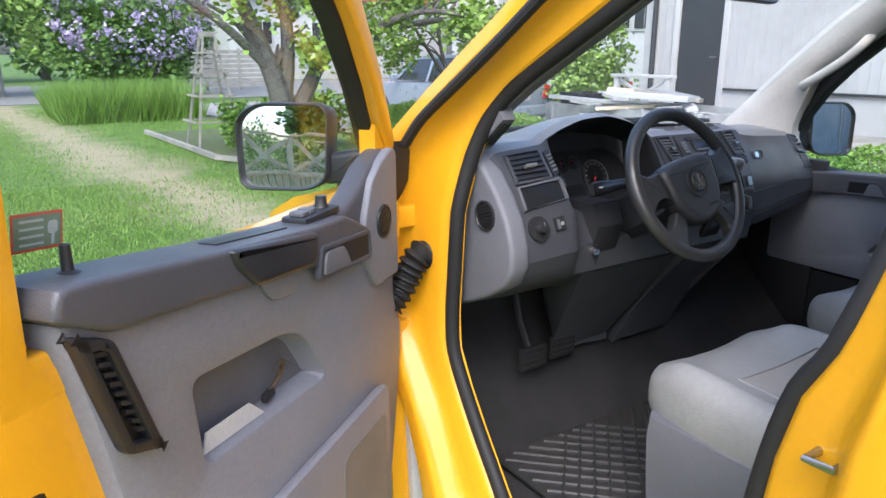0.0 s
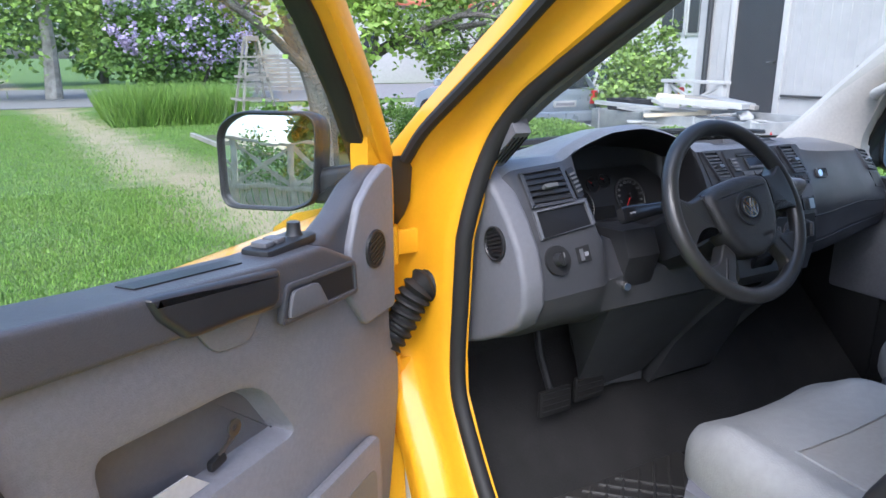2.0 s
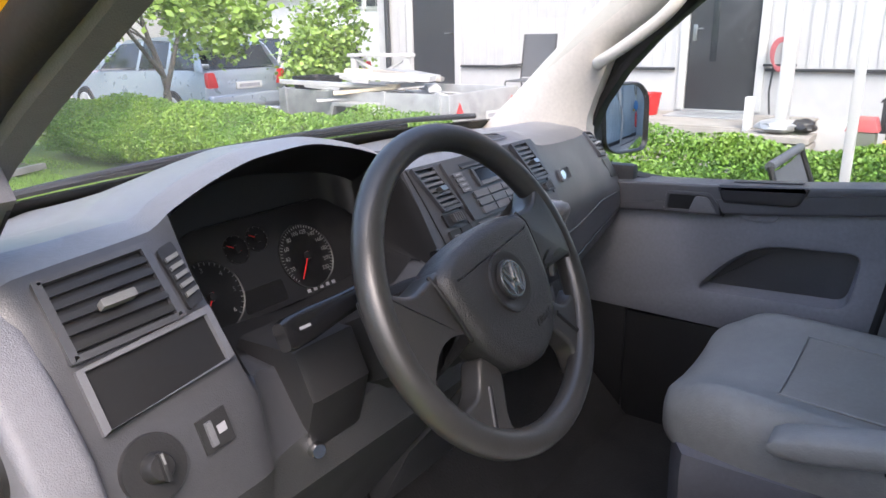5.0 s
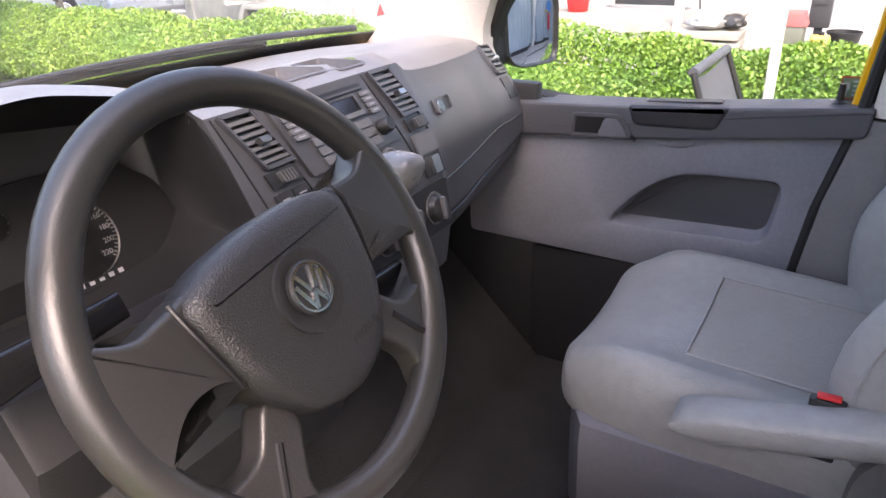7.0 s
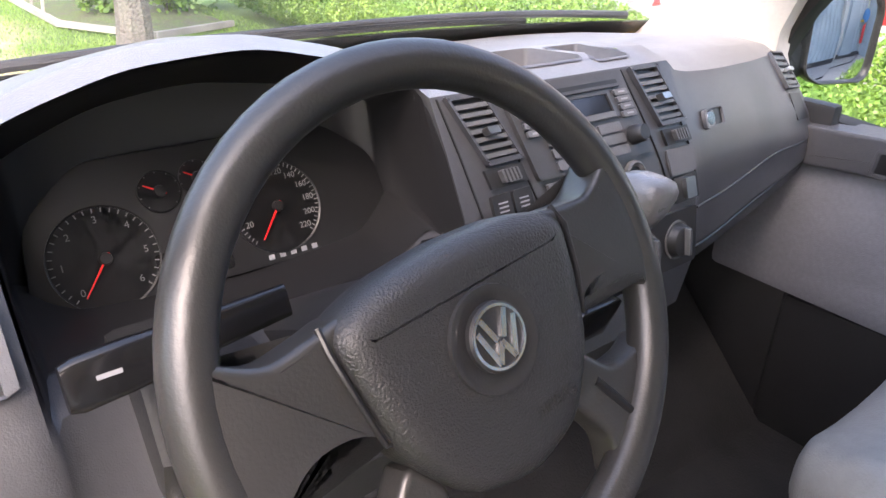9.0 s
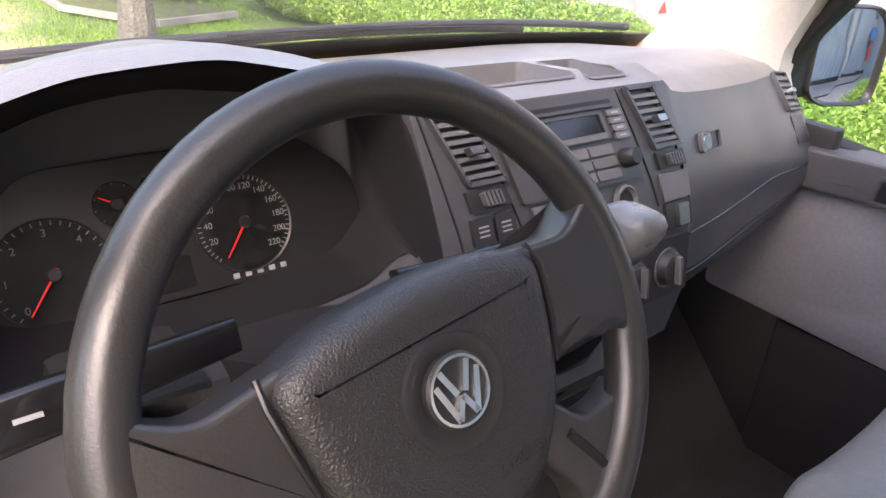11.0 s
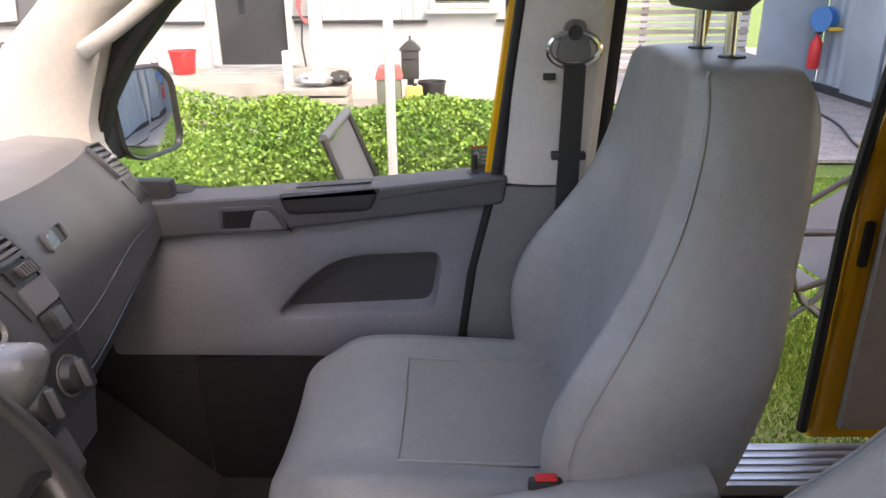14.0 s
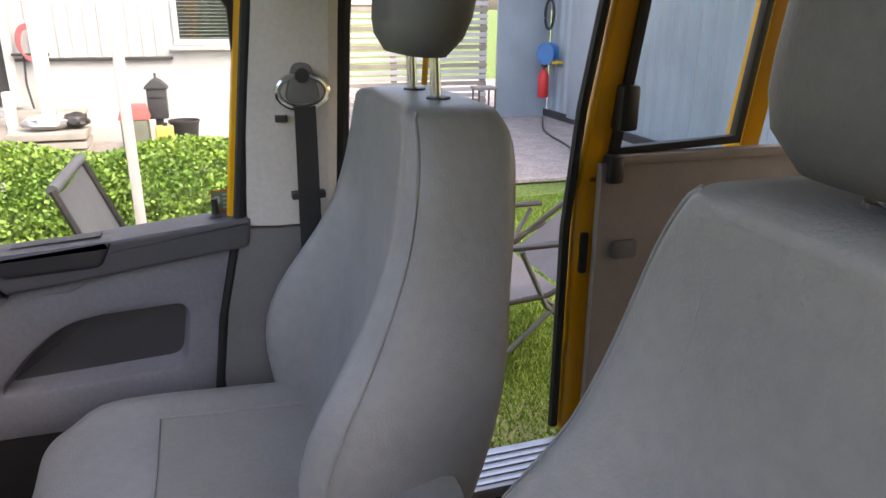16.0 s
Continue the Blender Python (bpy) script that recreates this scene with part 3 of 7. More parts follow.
part("bonnet", bonnet(), YELLOW, van, "yellow bonnet and nose")
for on in (False, True):
    f = mir(lambda a, d, b: Vector((d, a, b)), on)
    wing = [(1.5, 1.2), (1.75, 1.13), (1.95, 1.08), (2.15, 1.0), (2.28, 0.88), (2.32, 0.7), (2.33, 0.35), (2.22, 0.33), (2.15, 0.55), (1.98, 0.68), (1.8, 0.7), (1.6, 0.64), (1.47, 0.5), (1.43, 0.33), (1.36, 0.3), (1.38, 0.6), (1.5, 0.9)]
    part("front_wing", prism(wing, 0.71, 0.76, f, 0.006), YELLOW, van)
    wl = part("wheel", lathe([(0.02, -0.1), (0.3, -0.1), (0.325, -0.07), (0.325, 0.07), (0.3, 0.1), (0.2, 0.1), (0.18, 0.05), (0.02, 0.05)], facing((mir(lambda a, d, b: Vector((d, a, b)), on)(1.82, 0.87, 0.31)), (-1, 0, 0)), 28), RUBBER, van)
part("wheel_arch_liner", prism([(1.34, 0.3), (1.36, 0.55), (1.45, 0.72), (1.7, 0.82), (1.7, 0.3)], 0.76, 0.8, lambda a, d, b: Vector((d, a, b)), 0.003), WHITEP, van, "pale underseal of the wheel arch")
# windscreen and its surround
part("windscreen", loft([[(x, y + 0.06 * (1 - ((x - CX) / 0.82) ** 2), z) for y, z in ((1.78, 1.17), (1.45, 1.395), (1.12, 1.62), (0.93, 1.76))] for x in np.linspace(0.85, 2.49, 13)], closed=False), SCREEN, van)
for ob in van.children:
    if ob.name.startswith("windscreen"):
        ob.visible_shadow = False
part("cowl", box(0.85, 2.49, 1.72, 1.95, 1.06, 1.15, 0.02), BLACK, van, "black plastic scuttle panel")
def on_screen(x, z, lift=0.0):
    """A point of the windscreen at x and height z, moved outwards by lift."""
    return Vector((x, 1.78 - (z - 1.17) / 0.225 * 0.33 + 0.06 * (1 - ((x - CX) / 0.82) ** 2) + 0.56 * lift, z + 0.83 * lift))


def border_top(x):
    return 1.249 - 0.022 * ((x - 1.6) / 0.8) ** 2


part("screen_border", loft([[on_screen(x, 1.165 + (border_top(x) - 1.165) * t, d) for t, d in ((0, 0.004), (0.5, 0.004), (1, 0.004), (1, 0.007), (0, 0.007))] for x in np.linspace(0.87, 2.47, 25)]), RUBBER, van, "black border of the windscreen")
for xa, xb, za, zb in ((0.98, 1.72, 0.002, 0.008), (1.5, 2.36, 0.014, 0.006)):
    line = [on_screen(x, border_top(x) + za + (zb - za) * t + 0.006 * math.sin(math.pi * t), 0.014) for x, t in ((xa + (xb - xa) * q, q) for q in np.linspace(0, 1, 12))]
    wp = part("wiper", tube(line, [0.004 + 0.004 * q / 11 for q in range(12)], 8), BLACK, van, "black wiper arm")
    part("wiper_blade", tube([on_screen(x, border_top(x) + 0.004 + 0.005 * math.sin(math.pi * t), 0.009) for x, t in ((xa - 0.05 + 0.62 * q, q) for q in np.linspace(0, 1, 10))], 0.006, 6), RUBBER, wp)
# A pillar trims
rows = []
for y, z in ((0.72, 1.69), (0.82, 1.63), (0.94, 1.555), (1.03, 1.50), (1.14, 1.43), (1.2, 1.385), (1.245, 1.345)):
    x = 0.855 - tumble(z)
    rows.append([(x, y + 0.004, z), (x + 0.012, y - 0.006, z - 0.006), (x + 0.036, y - 0.006, z - 0.006), (x + 0.046, y + 0.006, z + 0.002), (x + 0.05, y + 0.06, z + 0.05), (x, y + 0.06, z + 0.05)])
part("pillar_trim", loft(rows), TRIM_L, van, "light grey pillar trim")
rows = []
for z, ya, yb in ((1.16, 1.76, 1.40), (1.2, 1.735, 1.415), (1.25, 1.68, 1.41), (1.3, 1.62, 1.39), (1.4, 1.51, 1.345), (1.46, 1.44, 1.29), (1.52, 1.375, 1.19), (1.6, 1.28, 1.09), (1.7, 1.14, 0.95), (1.79, 1.0, 0.8)):
    x = 2.475 + tumble(z) * 0.8
    rows.append([(x - 0.03, ya, z), (x - 0.055, ya * 0.8 + yb * 0.2, z), (x - 0.06, (ya + yb) / 2, z), (x - 0.05, ya * 0.2 + yb * 0.8, z), (x - 0.02, yb - 0.004, z), (x + 0.04, yb, z), (x + 0.05, ya, z)])
part("pillar_trim", loft(rows), CREAM, van, "wide pale cream pillar trim")
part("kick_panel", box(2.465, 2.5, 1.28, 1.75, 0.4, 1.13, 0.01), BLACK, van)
gh = part("grab_handle", tube(spline([(2.41, 1.37, 1.385), (2.365, 1.345, 1.395), (2.345, 1.28, 1.43), (2.34, 1.2, 1.485), (2.345, 1.16, 1.525), (2.385, 1.15, 1.56)], 6), 0.015, 10, flat=0.75), CREAM, van, "pale moulded grab handle")
# floor and steps
part("floor", prism([(0.9, 0.36), (2.44, 0.36), (2.44, 0.42), (1.9, 0.44), (1.4, 0.44), (0.9, 0.42)], -2.5, 1.55, ident, 0.0), CARPET, van)
part("firewall", box(0.86, 2.48, 1.56, 1.64, 0.3, 1.16, 0.01), CARPET, van)
part("toe_board", prism([(1.25, 0.42), (1.58, 0.75), (1.58, 0.42)], 0.9, 2.44, lambda a, d, b: Vector((d, a, b)), 0.0), CARPET, van)
for on in (False, True):
    f = mir(ident, on)
    part("sill_step", box(0.84, 0.95, 0.48, 1.02, 0.28, 0.395, 0.012, f=f), BLACK, van, "black plastic entry step")
# the rest of the shell
SIDE = lambda a, d, b: Vector((d, a, b))
part("left_side_panel", box(0.75, 0.86, -2.6, 0.24, 0.3, 1.12, 0.0), YELLOW, van)
for y0, y1 in ((-0.05, 0.24), (-1.3, -1.15), (-2.6, -2.4)):
    part("side_pillar", box(0.77, 0.86, y0, y1, 1.12, 1.82, 0.0), YELLOW, van)
part("side_rail", box(0.78, 0.86, -2.6, 0.24, 1.7, 1.82, 0.0), YELLOW, van)
part("right_rear_panel", box(2.48, 2.58, -2.6, -1.25, 0.3, 1.12, 0.0), YELLOW, van)
part("right_rail", box(2.46, 2.56, -2.6, 0.5, 1.72, 1.82, 0.0), YELLOW, van)
part("tail_panel", box(0.78, 2.56, -2.68, -2.6, 0.3, 1.1, 0.02), YELLOW, van)
part("sill_strip", box(2.37, 2.52, -1.25, 0.42, 0.425, 0.455, 0.004), GREYM, van, "ribbed aluminium door sill")
for k in range(5):
    part("sill_rib", box(2.385 + k * 0.026, 2.395 + k * 0.026, -1.2, 0.4, 0.455, 0.459, 0.001), STEEL, van)
# B pillar trims with the belt, passenger side
def lean(x, z):
    return x - max(0.0, z - 1.1) * 0.12
part("pillar_upper_trim", loft([[(lean(2.455, z), y0, z), (lean(2.44, z), (y0 + y1) / 2 + 0.03, z), (lean(2.44, z), y1 + 0.02, z), (lean(2.46, z), y1, z), (lean(2.53, z), y1, z), (lean(2.53, z), y0, z)] for z, y0, y1 in ((1.125, 0.615, 0.44), (1.3, 0.605, 0.435), (1.5, 0.585, 0.43), (1.78, 0.55, 0.42))]), CREAM, van, "cream pillar trim")
part("pillar_lower_trim", loft([[(2.45, y0, z), (2.435, (y0 + y1) / 2 + 0.03, z), (2.435, y1 + 0.02, z), (2.46, y1, z), (2.53, y1, z), (2.53, y0, z)] for z, y0, y1 in ((0.42, 0.66, 0.42), (0.8, 0.685, 0.42), (0.95, 0.665, 0.43), (1.12, 0.625, 0.44))]), TRIM_M, van, "grey lower pillar trim")
part("pillar_edge_seal", tube([(2.475, 0.42, 0.45), (2.485, 0.425, 1.1), (2.44, 0.415, 1.5), (2.4, 0.4, 1.76)], 0.014, 8), RUBBER, van)
part("door_gap_seal", tube([(2.462, 0.69, 0.5), (2.462, 0.695, 0.78), (2.462, 0.675, 0.93), (2.46, 0.632, 1.115), (2.44, 0.612, 1.3), (2.415, 0.59, 1.5), (2.39, 0.56, 1.74)], 0.011, 8), RUBBER, van)
part("yellow_edge", tube([(2.485, 0.64, 1.13), (2.465, 0.622, 1.3), (2.44, 0.6, 1.5), (2.41, 0.57, 1.76)], 0.012, 8), YELLOW, van)
belt = part("seat_belt", prism([(0.525, 0.62), (0.478, 0.62), (0.482, 1.36), (0.52, 1.36)], 2.405, 2.409, lambda a, d, b: Vector((lean(d, b), a, b)), 0.0), BLACK, van, "black seat belt webbing")
part("belt_anchor", prism(rounded([(0.535, 1.365), (0.468, 1.365), (0.485, 1.435), (0.518, 1.435)], 0.018, 4), 2.385, 2.405, lambda a, d, b: Vector((d, a, b)), 0.006), TRIM_M, belt)
part("belt_ring", tube([(2.39, 0.502 + 0.045 * math.cos(t), 1.385 + 0.03 * math.sin(t)) for t in (2 * math.pi * k / 20 for k in range(20))], 0.006, 8, wrap=True), CHROME, belt)
part("belt_bolt", lathe([(0.001, 0.004), (0.012, 0.004), (0.013, 0), (0.001, 0)], facing((2.384, 0.502, 1.413), (-1, 0, 0)), 14), BLACK, belt)
part("belt_tongue", prism(rounded([(0.515, 1.135), (0.485, 1.135), (0.485, 1.185), (0.515, 1.185)], 0.006, 2), 2.395, 2.403, lambda a, d, b: Vector((d, a, b)), 0.001), STEEL, belt)
part("tongue_cover", box(2.39, 2.41, 0.468, 0.532, 1.185, 1.2, 0.004), BLACK, belt)
part("belt_slider", prism([(0.552, 1.33), (0.53, 1.33), (0.53, 1.342), (0.552, 1.342)], 2.40, 2.44, lambda a, d, b: Vector((d, a, b)), 0.002), BLACK, van)
# hinges, boot and check strap on the driver's side
for z in (1.115, 0.82):
    hg = part("hinge", box(0.735, 0.835, 1.405, 1.425, z - 0.03, z + 0.025, 0.006), YELLOW, van, "yellow door hinge")
    part("hinge_bolt", lathe([(0.001, 0.008), (0.008, 0.008), (0.01, 0), (0.001, 0)], facing((0.826, 1.404, z), (0, -1, 0)), 8), YELLOW, hg)
    part("hinge_pin", tube([(0.748, 1.40, z - 0.045), (0.748, 1.40, z + 0.04)], 0.011, 10), YELLOW, hg)
boot = spline([(0.835, 1.375, 1.02), (0.80, 1.37, 1.02), (0.775, 1.375, 0.985), (0.75, 1.38, 0.94), (0.72, 1.385, 0.90)], 10)
part("wiring_boot", tube(boot, [0.034 + 0.006 * math.sin(i * 1.6) for i in range(len(boot))], 14), RUBBER, van, "black ribbed wiring boot")
part("wing_seal", prism([(1.56, 1.19), (1.44, 1.27), (1.40, 1.30), (1.415, 1.2), (1.46, 1.14)], 0.735, 0.80, SIDE, 0.01), BLACK, van, "black plastic corner piece")
part("gutter_seal", tube([Vector((0.748 - tumble(b), a, b)) for a, b in spline([(1.40, 1.29), (1.345, 1.355), (1.22, 1.445), (1.11, 1.525), (0.985, 1.62), (0.85, 1.71)], 4)], 0.013, 8), RUBBER, van, "black rubber gutter seal")
part("striker", tube([(0.82, 0.368, 0.985), (0.775, 0.368, 0.985), (0.775, 0.332, 0.985), (0.82, 0.332, 0.985)], 0.006, 8), STEEL, van, "steel door striker")
part("rear_view_mirror", prism(rounded([(-0.115, -0.03), (0.115, -0.035), (0.12, 0.03), (-0.11, 0.035)], 0.02, 3), 0.0, 0.03, lambda a, d, b: Vector((1.70 + a, 1.13 + d + 0.3 * a * 0, 1.665 + b)), 0.01), BLACK, van)
part("mirror_pane", prism(rounded([(-0.107, -0.025), (0.107, -0.03), (0.112, 0.025), (-0.103, 0.03)], 0.016, 3), -0.002, 0.001, lambda a, d, b: Vector((1.70 + a, 1.13 + d, 1.665 + b)), 0.0), MIRROR, van)
part("mirror_stem", tube([(1.70, 1.15, 1.67), (1.70, 1.17, 1.7), (1.70, 1.10, 1.76)], 0.01, 8), BLACK, van)
part("load_trim", box(0.87, 0.885, -2.5, 0.2, 0.44, 1.78, 0.004), BEIGE, van)

# ---- dashboard ----
dash = thing("dashboard", "two-tone grey plastic van dashboard with open vents", "dashboard")
SECT = [
    # x, then points of the section from the windscreen down to the underside: (y, z)
    (0.905, [(1.70, 1.185), (1.50, 1.235), (1.36, 1.262), (1.285, 1.268), (1.255, 1.25), (1.21, 1.205), (1.17, 1.15), (1.145, 1.09), (1.137, 1.035), (1.16, 0.985), (1.25, 0.925), (1.33, 0.885)]),
    (0.945, [(1.69, 1.205), (1.52, 1.25), (1.36, 1.285), (1.285, 1.292), (1.255, 1.275), (1.21, 1.22), (1.165, 1.15), (1.138, 1.09), (1.128, 1.035), (1.15, 0.98), (1.25, 0.915), (1.35, 0.875)]),
    (1.085, [(1.705, 1.215), (1.54, 1.245), (1.40, 1.28), (1.30, 1.292), (1.266, 1.284), (1.215, 1.225), (1.17, 1.16), (1.14, 1.10), (1.13, 1.04), (1.155, 0.975), (1.27, 0.905), (1.4, 0.87)]),
    (1.108, [(1.715, 1.222), (1.55, 1.25), (1.41, 1.29), (1.30, 1.305), (1.266, 1.297), (1.235, 1.235), (1.185, 1.17), (1.148, 1.12), (1.135, 1.04), (1.16, 0.97), (1.28, 0.9), (1.42, 0.865)]),
    (1.118, [(1.715, 1.222), (1.56, 1.252), (1.41, 1.295), (1.30, 1.31), (1.266, 1.302), (1.335, 1.25), (1.335, 1.16), (1.165, 1.135), (1.14, 1.045), (1.16, 0.97), (1.28, 0.9), (1.42, 0.865)]),
    (1.17, [(1.722, 1.228), (1.57, 1.262), (1.42, 1.308), (1.30, 1.33), (1.266, 1.322), (1.37, 1.27), (1.36, 1.13), (1.19, 1.118), (1.145, 1.05), (1.16, 0.97), (1.28, 0.895), (1.42, 0.86)]),
    (1.235, [(1.722, 1.228), (1.575, 1.27), (1.425, 1.32), (1.30, 1.346), (1.266, 1.338), (1.39, 1.285), (1.36, 1.125), (1.195, 1.113), (1.148, 1.05), (1.16, 0.97), (1.28, 0.892), (1.42, 0.858)]),
    (1.31, [(1.725, 1.228), (1.58, 1.275), (1.43, 1.328), (1.30, 1.349), (1.267, 1.342), (1.40, 1.29), (1.36, 1.12), (1.20, 1.108), (1.15, 1.05), (1.16, 0.97), (1.28, 0.89), (1.42, 0.855)]),
    (1.38, [(1.725, 1.228), (1.575, 1.27), (1.43, 1.32), (1.30, 1.338), (1.27, 1.33), (1.395, 1.283), (1.36, 1.125), (1.202, 1.112), (1.152, 1.05), (1.16, 0.97), (1.28, 0.89), (1.42, 0.855)]),
    (1.44, [(1.725, 1.228), (1.57, 1.262), (1.43, 1.31), (1.305, 1.322), (1.275, 1.313), (1.39, 1.275), (1.36, 1.13), (1.205, 1.118), (1.155, 1.05), (1.16, 0.97), (1.28, 0.89), (1.42, 0.855)]),
    (1.49, [(1.725, 1.228), (1.56, 1.255), (1.425, 1.296), (1.31, 1.303), (1.282, 1.292), (1.36, 1.255), (1.345, 1.16), (1.21, 1.14), (1.16, 1.05), (1.16, 0.97), (1.28, 0.89), (1.42, 0.855)]),
    (1.505, [(1.725, 1.228), (1.55, 1.245), (1.42, 1.282), (1.31, 1.29), (1.275, 1.276), (1.243, 1.223), (1.214, 1.169), (1.19, 1.11), (1.17, 1.04), (1.175, 0.965), (1.27, 0.9), (1.42, 0.86)]),
    (1.89, [(1.725, 1.228), (1.55, 1.24), (1.42, 1.276), (1.315, 1.288), (1.272, 1.275), (1.24, 1.222), (1.213, 1.168), (1.192, 1.11), (1.178, 1.03), (1.19, 0.95), (1.29, 0.9), (1.42, 0.86)]),
    (1.905, [(1.725, 1.228), (1.55, 1.24), (1.42, 1.272), (1.312, 1.276), (1.268, 1.262), (1.238, 1.216), (1.214, 1.168), (1.198, 1.10), (1.203, 1.02), (1.23, 0.965), (1.31, 0.93), (1.42, 0.9)]),
    (1.985, [(1.725, 1.228), (1.55, 1.24), (1.42, 1.268), (1.326, 1.268), (1.28, 1.25), (1.248, 1.21), (1.226, 1.165), (1.211, 1.10), (1.216, 1.02), (1.24, 0.965), (1.32, 0.93), (1.42, 0.9)]),
    (2.2, [(1.715, 1.222), (1.56, 1.24), (1.46, 1.26), (1.37, 1.25), (1.328, 1.232), (1.30, 1.195), (1.273, 1.15), (1.256, 1.10), (1.254, 1.03), (1.272, 0.975), (1.34, 0.94), (1.42, 0.91)]),
    (2.38, [(1.69, 1.205), (1.57, 1.225), (1.50, 1.24), (1.42, 1.232), (1.385, 1.215), (1.345, 1.17), (1.31, 1.125), (1.292, 1.08), (1.288, 1.03), (1.303, 0.985), (1.37, 0.955), (1.43, 0.92)]),
    (2.476, [(1.72, 1.18), (1.58, 1.21), (1.51, 1.222), (1.44, 1.215), (1.408, 1.2), (1.368, 1.155), (1.332, 1.11), (1.314, 1.07), (1.31, 1.03), (1.325, 0.985), (1.38, 0.955), (1.44, 0.92)]),
]


def limited(xs, vs):
    """Slopes for a smooth curve through the values that does not overshoot."""
    d = [(b - a) / (q - p) for p, q, a, b in zip(xs, xs[1:], vs, vs[1:])]
    return [d[0]] + [0.0 if a * b <= 0 else 2 * a * b / (a + b) for a, b in zip(d, d[1:])] + [d[-1]]


XS = [x for x, _ in SECT]
KNOTS = [[[p[1][k][c] for p in SECT] for c in (0, 1)] for k in range(12)]
SLOPES = [[limited(XS, v) for v in pair] for pair in KNOTS]


def dash_knot(x, k):
    x = min(max(x, XS[0]), XS[-1])
    i = max(j for j in range(len(XS) - 1) if XS[j] <= x)
    h = XS[i + 1] - XS[i]
    t = (x - XS[i]) / h
    out = []
    for v, m in zip(KNOTS[k], SLOPES[k]):
        out.append((2 * t**3 - 3 * t * t + 1) * v[i] + (t**3 - 2 * t * t + t) * h * m[i] + (3 * t * t - 2 * t**3) * v[i + 1] + (t**3 - t * t) * h * m[i + 1])
    return Vector((x, *out))


def dash_point(x, k):
    """A point of the dash: k runs along the section (0 windscreen, 11 underside)."""
    i = min(int(k), 10)
    return dash_knot(x, i).lerp(dash_knot(x, i + 1), k - i)


def dash_rows(i0, i1):
    rows = []
    for xa, xb in zip(XS, XS[1:]):
        n = 10 if xb - xa > 0.1 else (5 if xb - xa > 0.03 else 2)
        for j in range(n):
            rows.append([dash_knot(xa + (xb - xa) * j / n, k) for k in range(i0, i1)])
    rows.append([dash_knot(XS[-1], k) for k in range(i0, i1)])
    return [r[:1] + [v for a, b in zip(r, r[1:]) for v in (a.lerp(b, 0.5), b)] for r in rows]


def fine(rows, n=3):
    return [[tuple(v) for v in spline(r, n)] for r in rows]


TRAYS = ((1.6, 1.757, 1.3, 1.397), (1.776, 1.838, 1.292, 1.385), (1.53, 1.59, 1.375, 1.428))


def with_trays(bm):
    """Cuts the openings of the storage trays out of the dash top."""
    for x0, x1, y0, y1 in TRAYS:
        for co, no in (((x0, 0, 0), (1, 0, 0)), ((x1, 0, 0), (1, 0, 0)), ((0, y0, 0), (0, 1, 0)), ((0, y1, 0), (0, 1, 0))):
            bmesh.ops.bisect_plane(bm, geom=bm.verts[:] + bm.edges[:] + bm.faces[:], plane_co=co, plane_no=no)
        gone = [q for q in bm.faces if x0 < q.calc_center_median().x < x1 and y0 < q.calc_center_median().y < y1]
        bmesh.ops.delete(bm, geom=gone, context="FACES")
    return bm


part("dash_top", with_trays(loft(dash_rows(0, 5), closed=False)), DASH_TOP, dash, "soft grey dash top with an instrument hood", 45)
part("fascia", loft(dash_rows(4, 9), closed=False), FASCIA, dash, "dark blue-grey fascia", 45)
shroud = []
for x in np.concatenate([np.linspace(1.109, 1.125, 6), np.linspace(1.14, 1.48, 34), np.linspace(1.486, 1.5045, 8)]):
    off = Vector((0.002 if x < 1.14 else (-0.002 if x > 1.48 else 0.0), -0.002, 0.0))
    a, b, c, d = (dash_knot(x, k) for k in (4, 5, 6, 7))
    shroud.append([a + off + Vector((0, 0.004, -0.003)), b + off + Vector((0, 0, -0.001)), c + off, c.lerp(d, 0.72) + off + Vector((0, 0, 0.002))])
# black plastic, taken darker than BLACK to hold the shade under the hood
part("instrument_shroud", loft(shroud, closed=False), LUMP, dash, "black instrument recess darkened for the hood's shade", 45)
part("lower_panel", loft(dash_rows(8, 12), closed=False), KNEE, dash, "grey lower dash panel", 45)


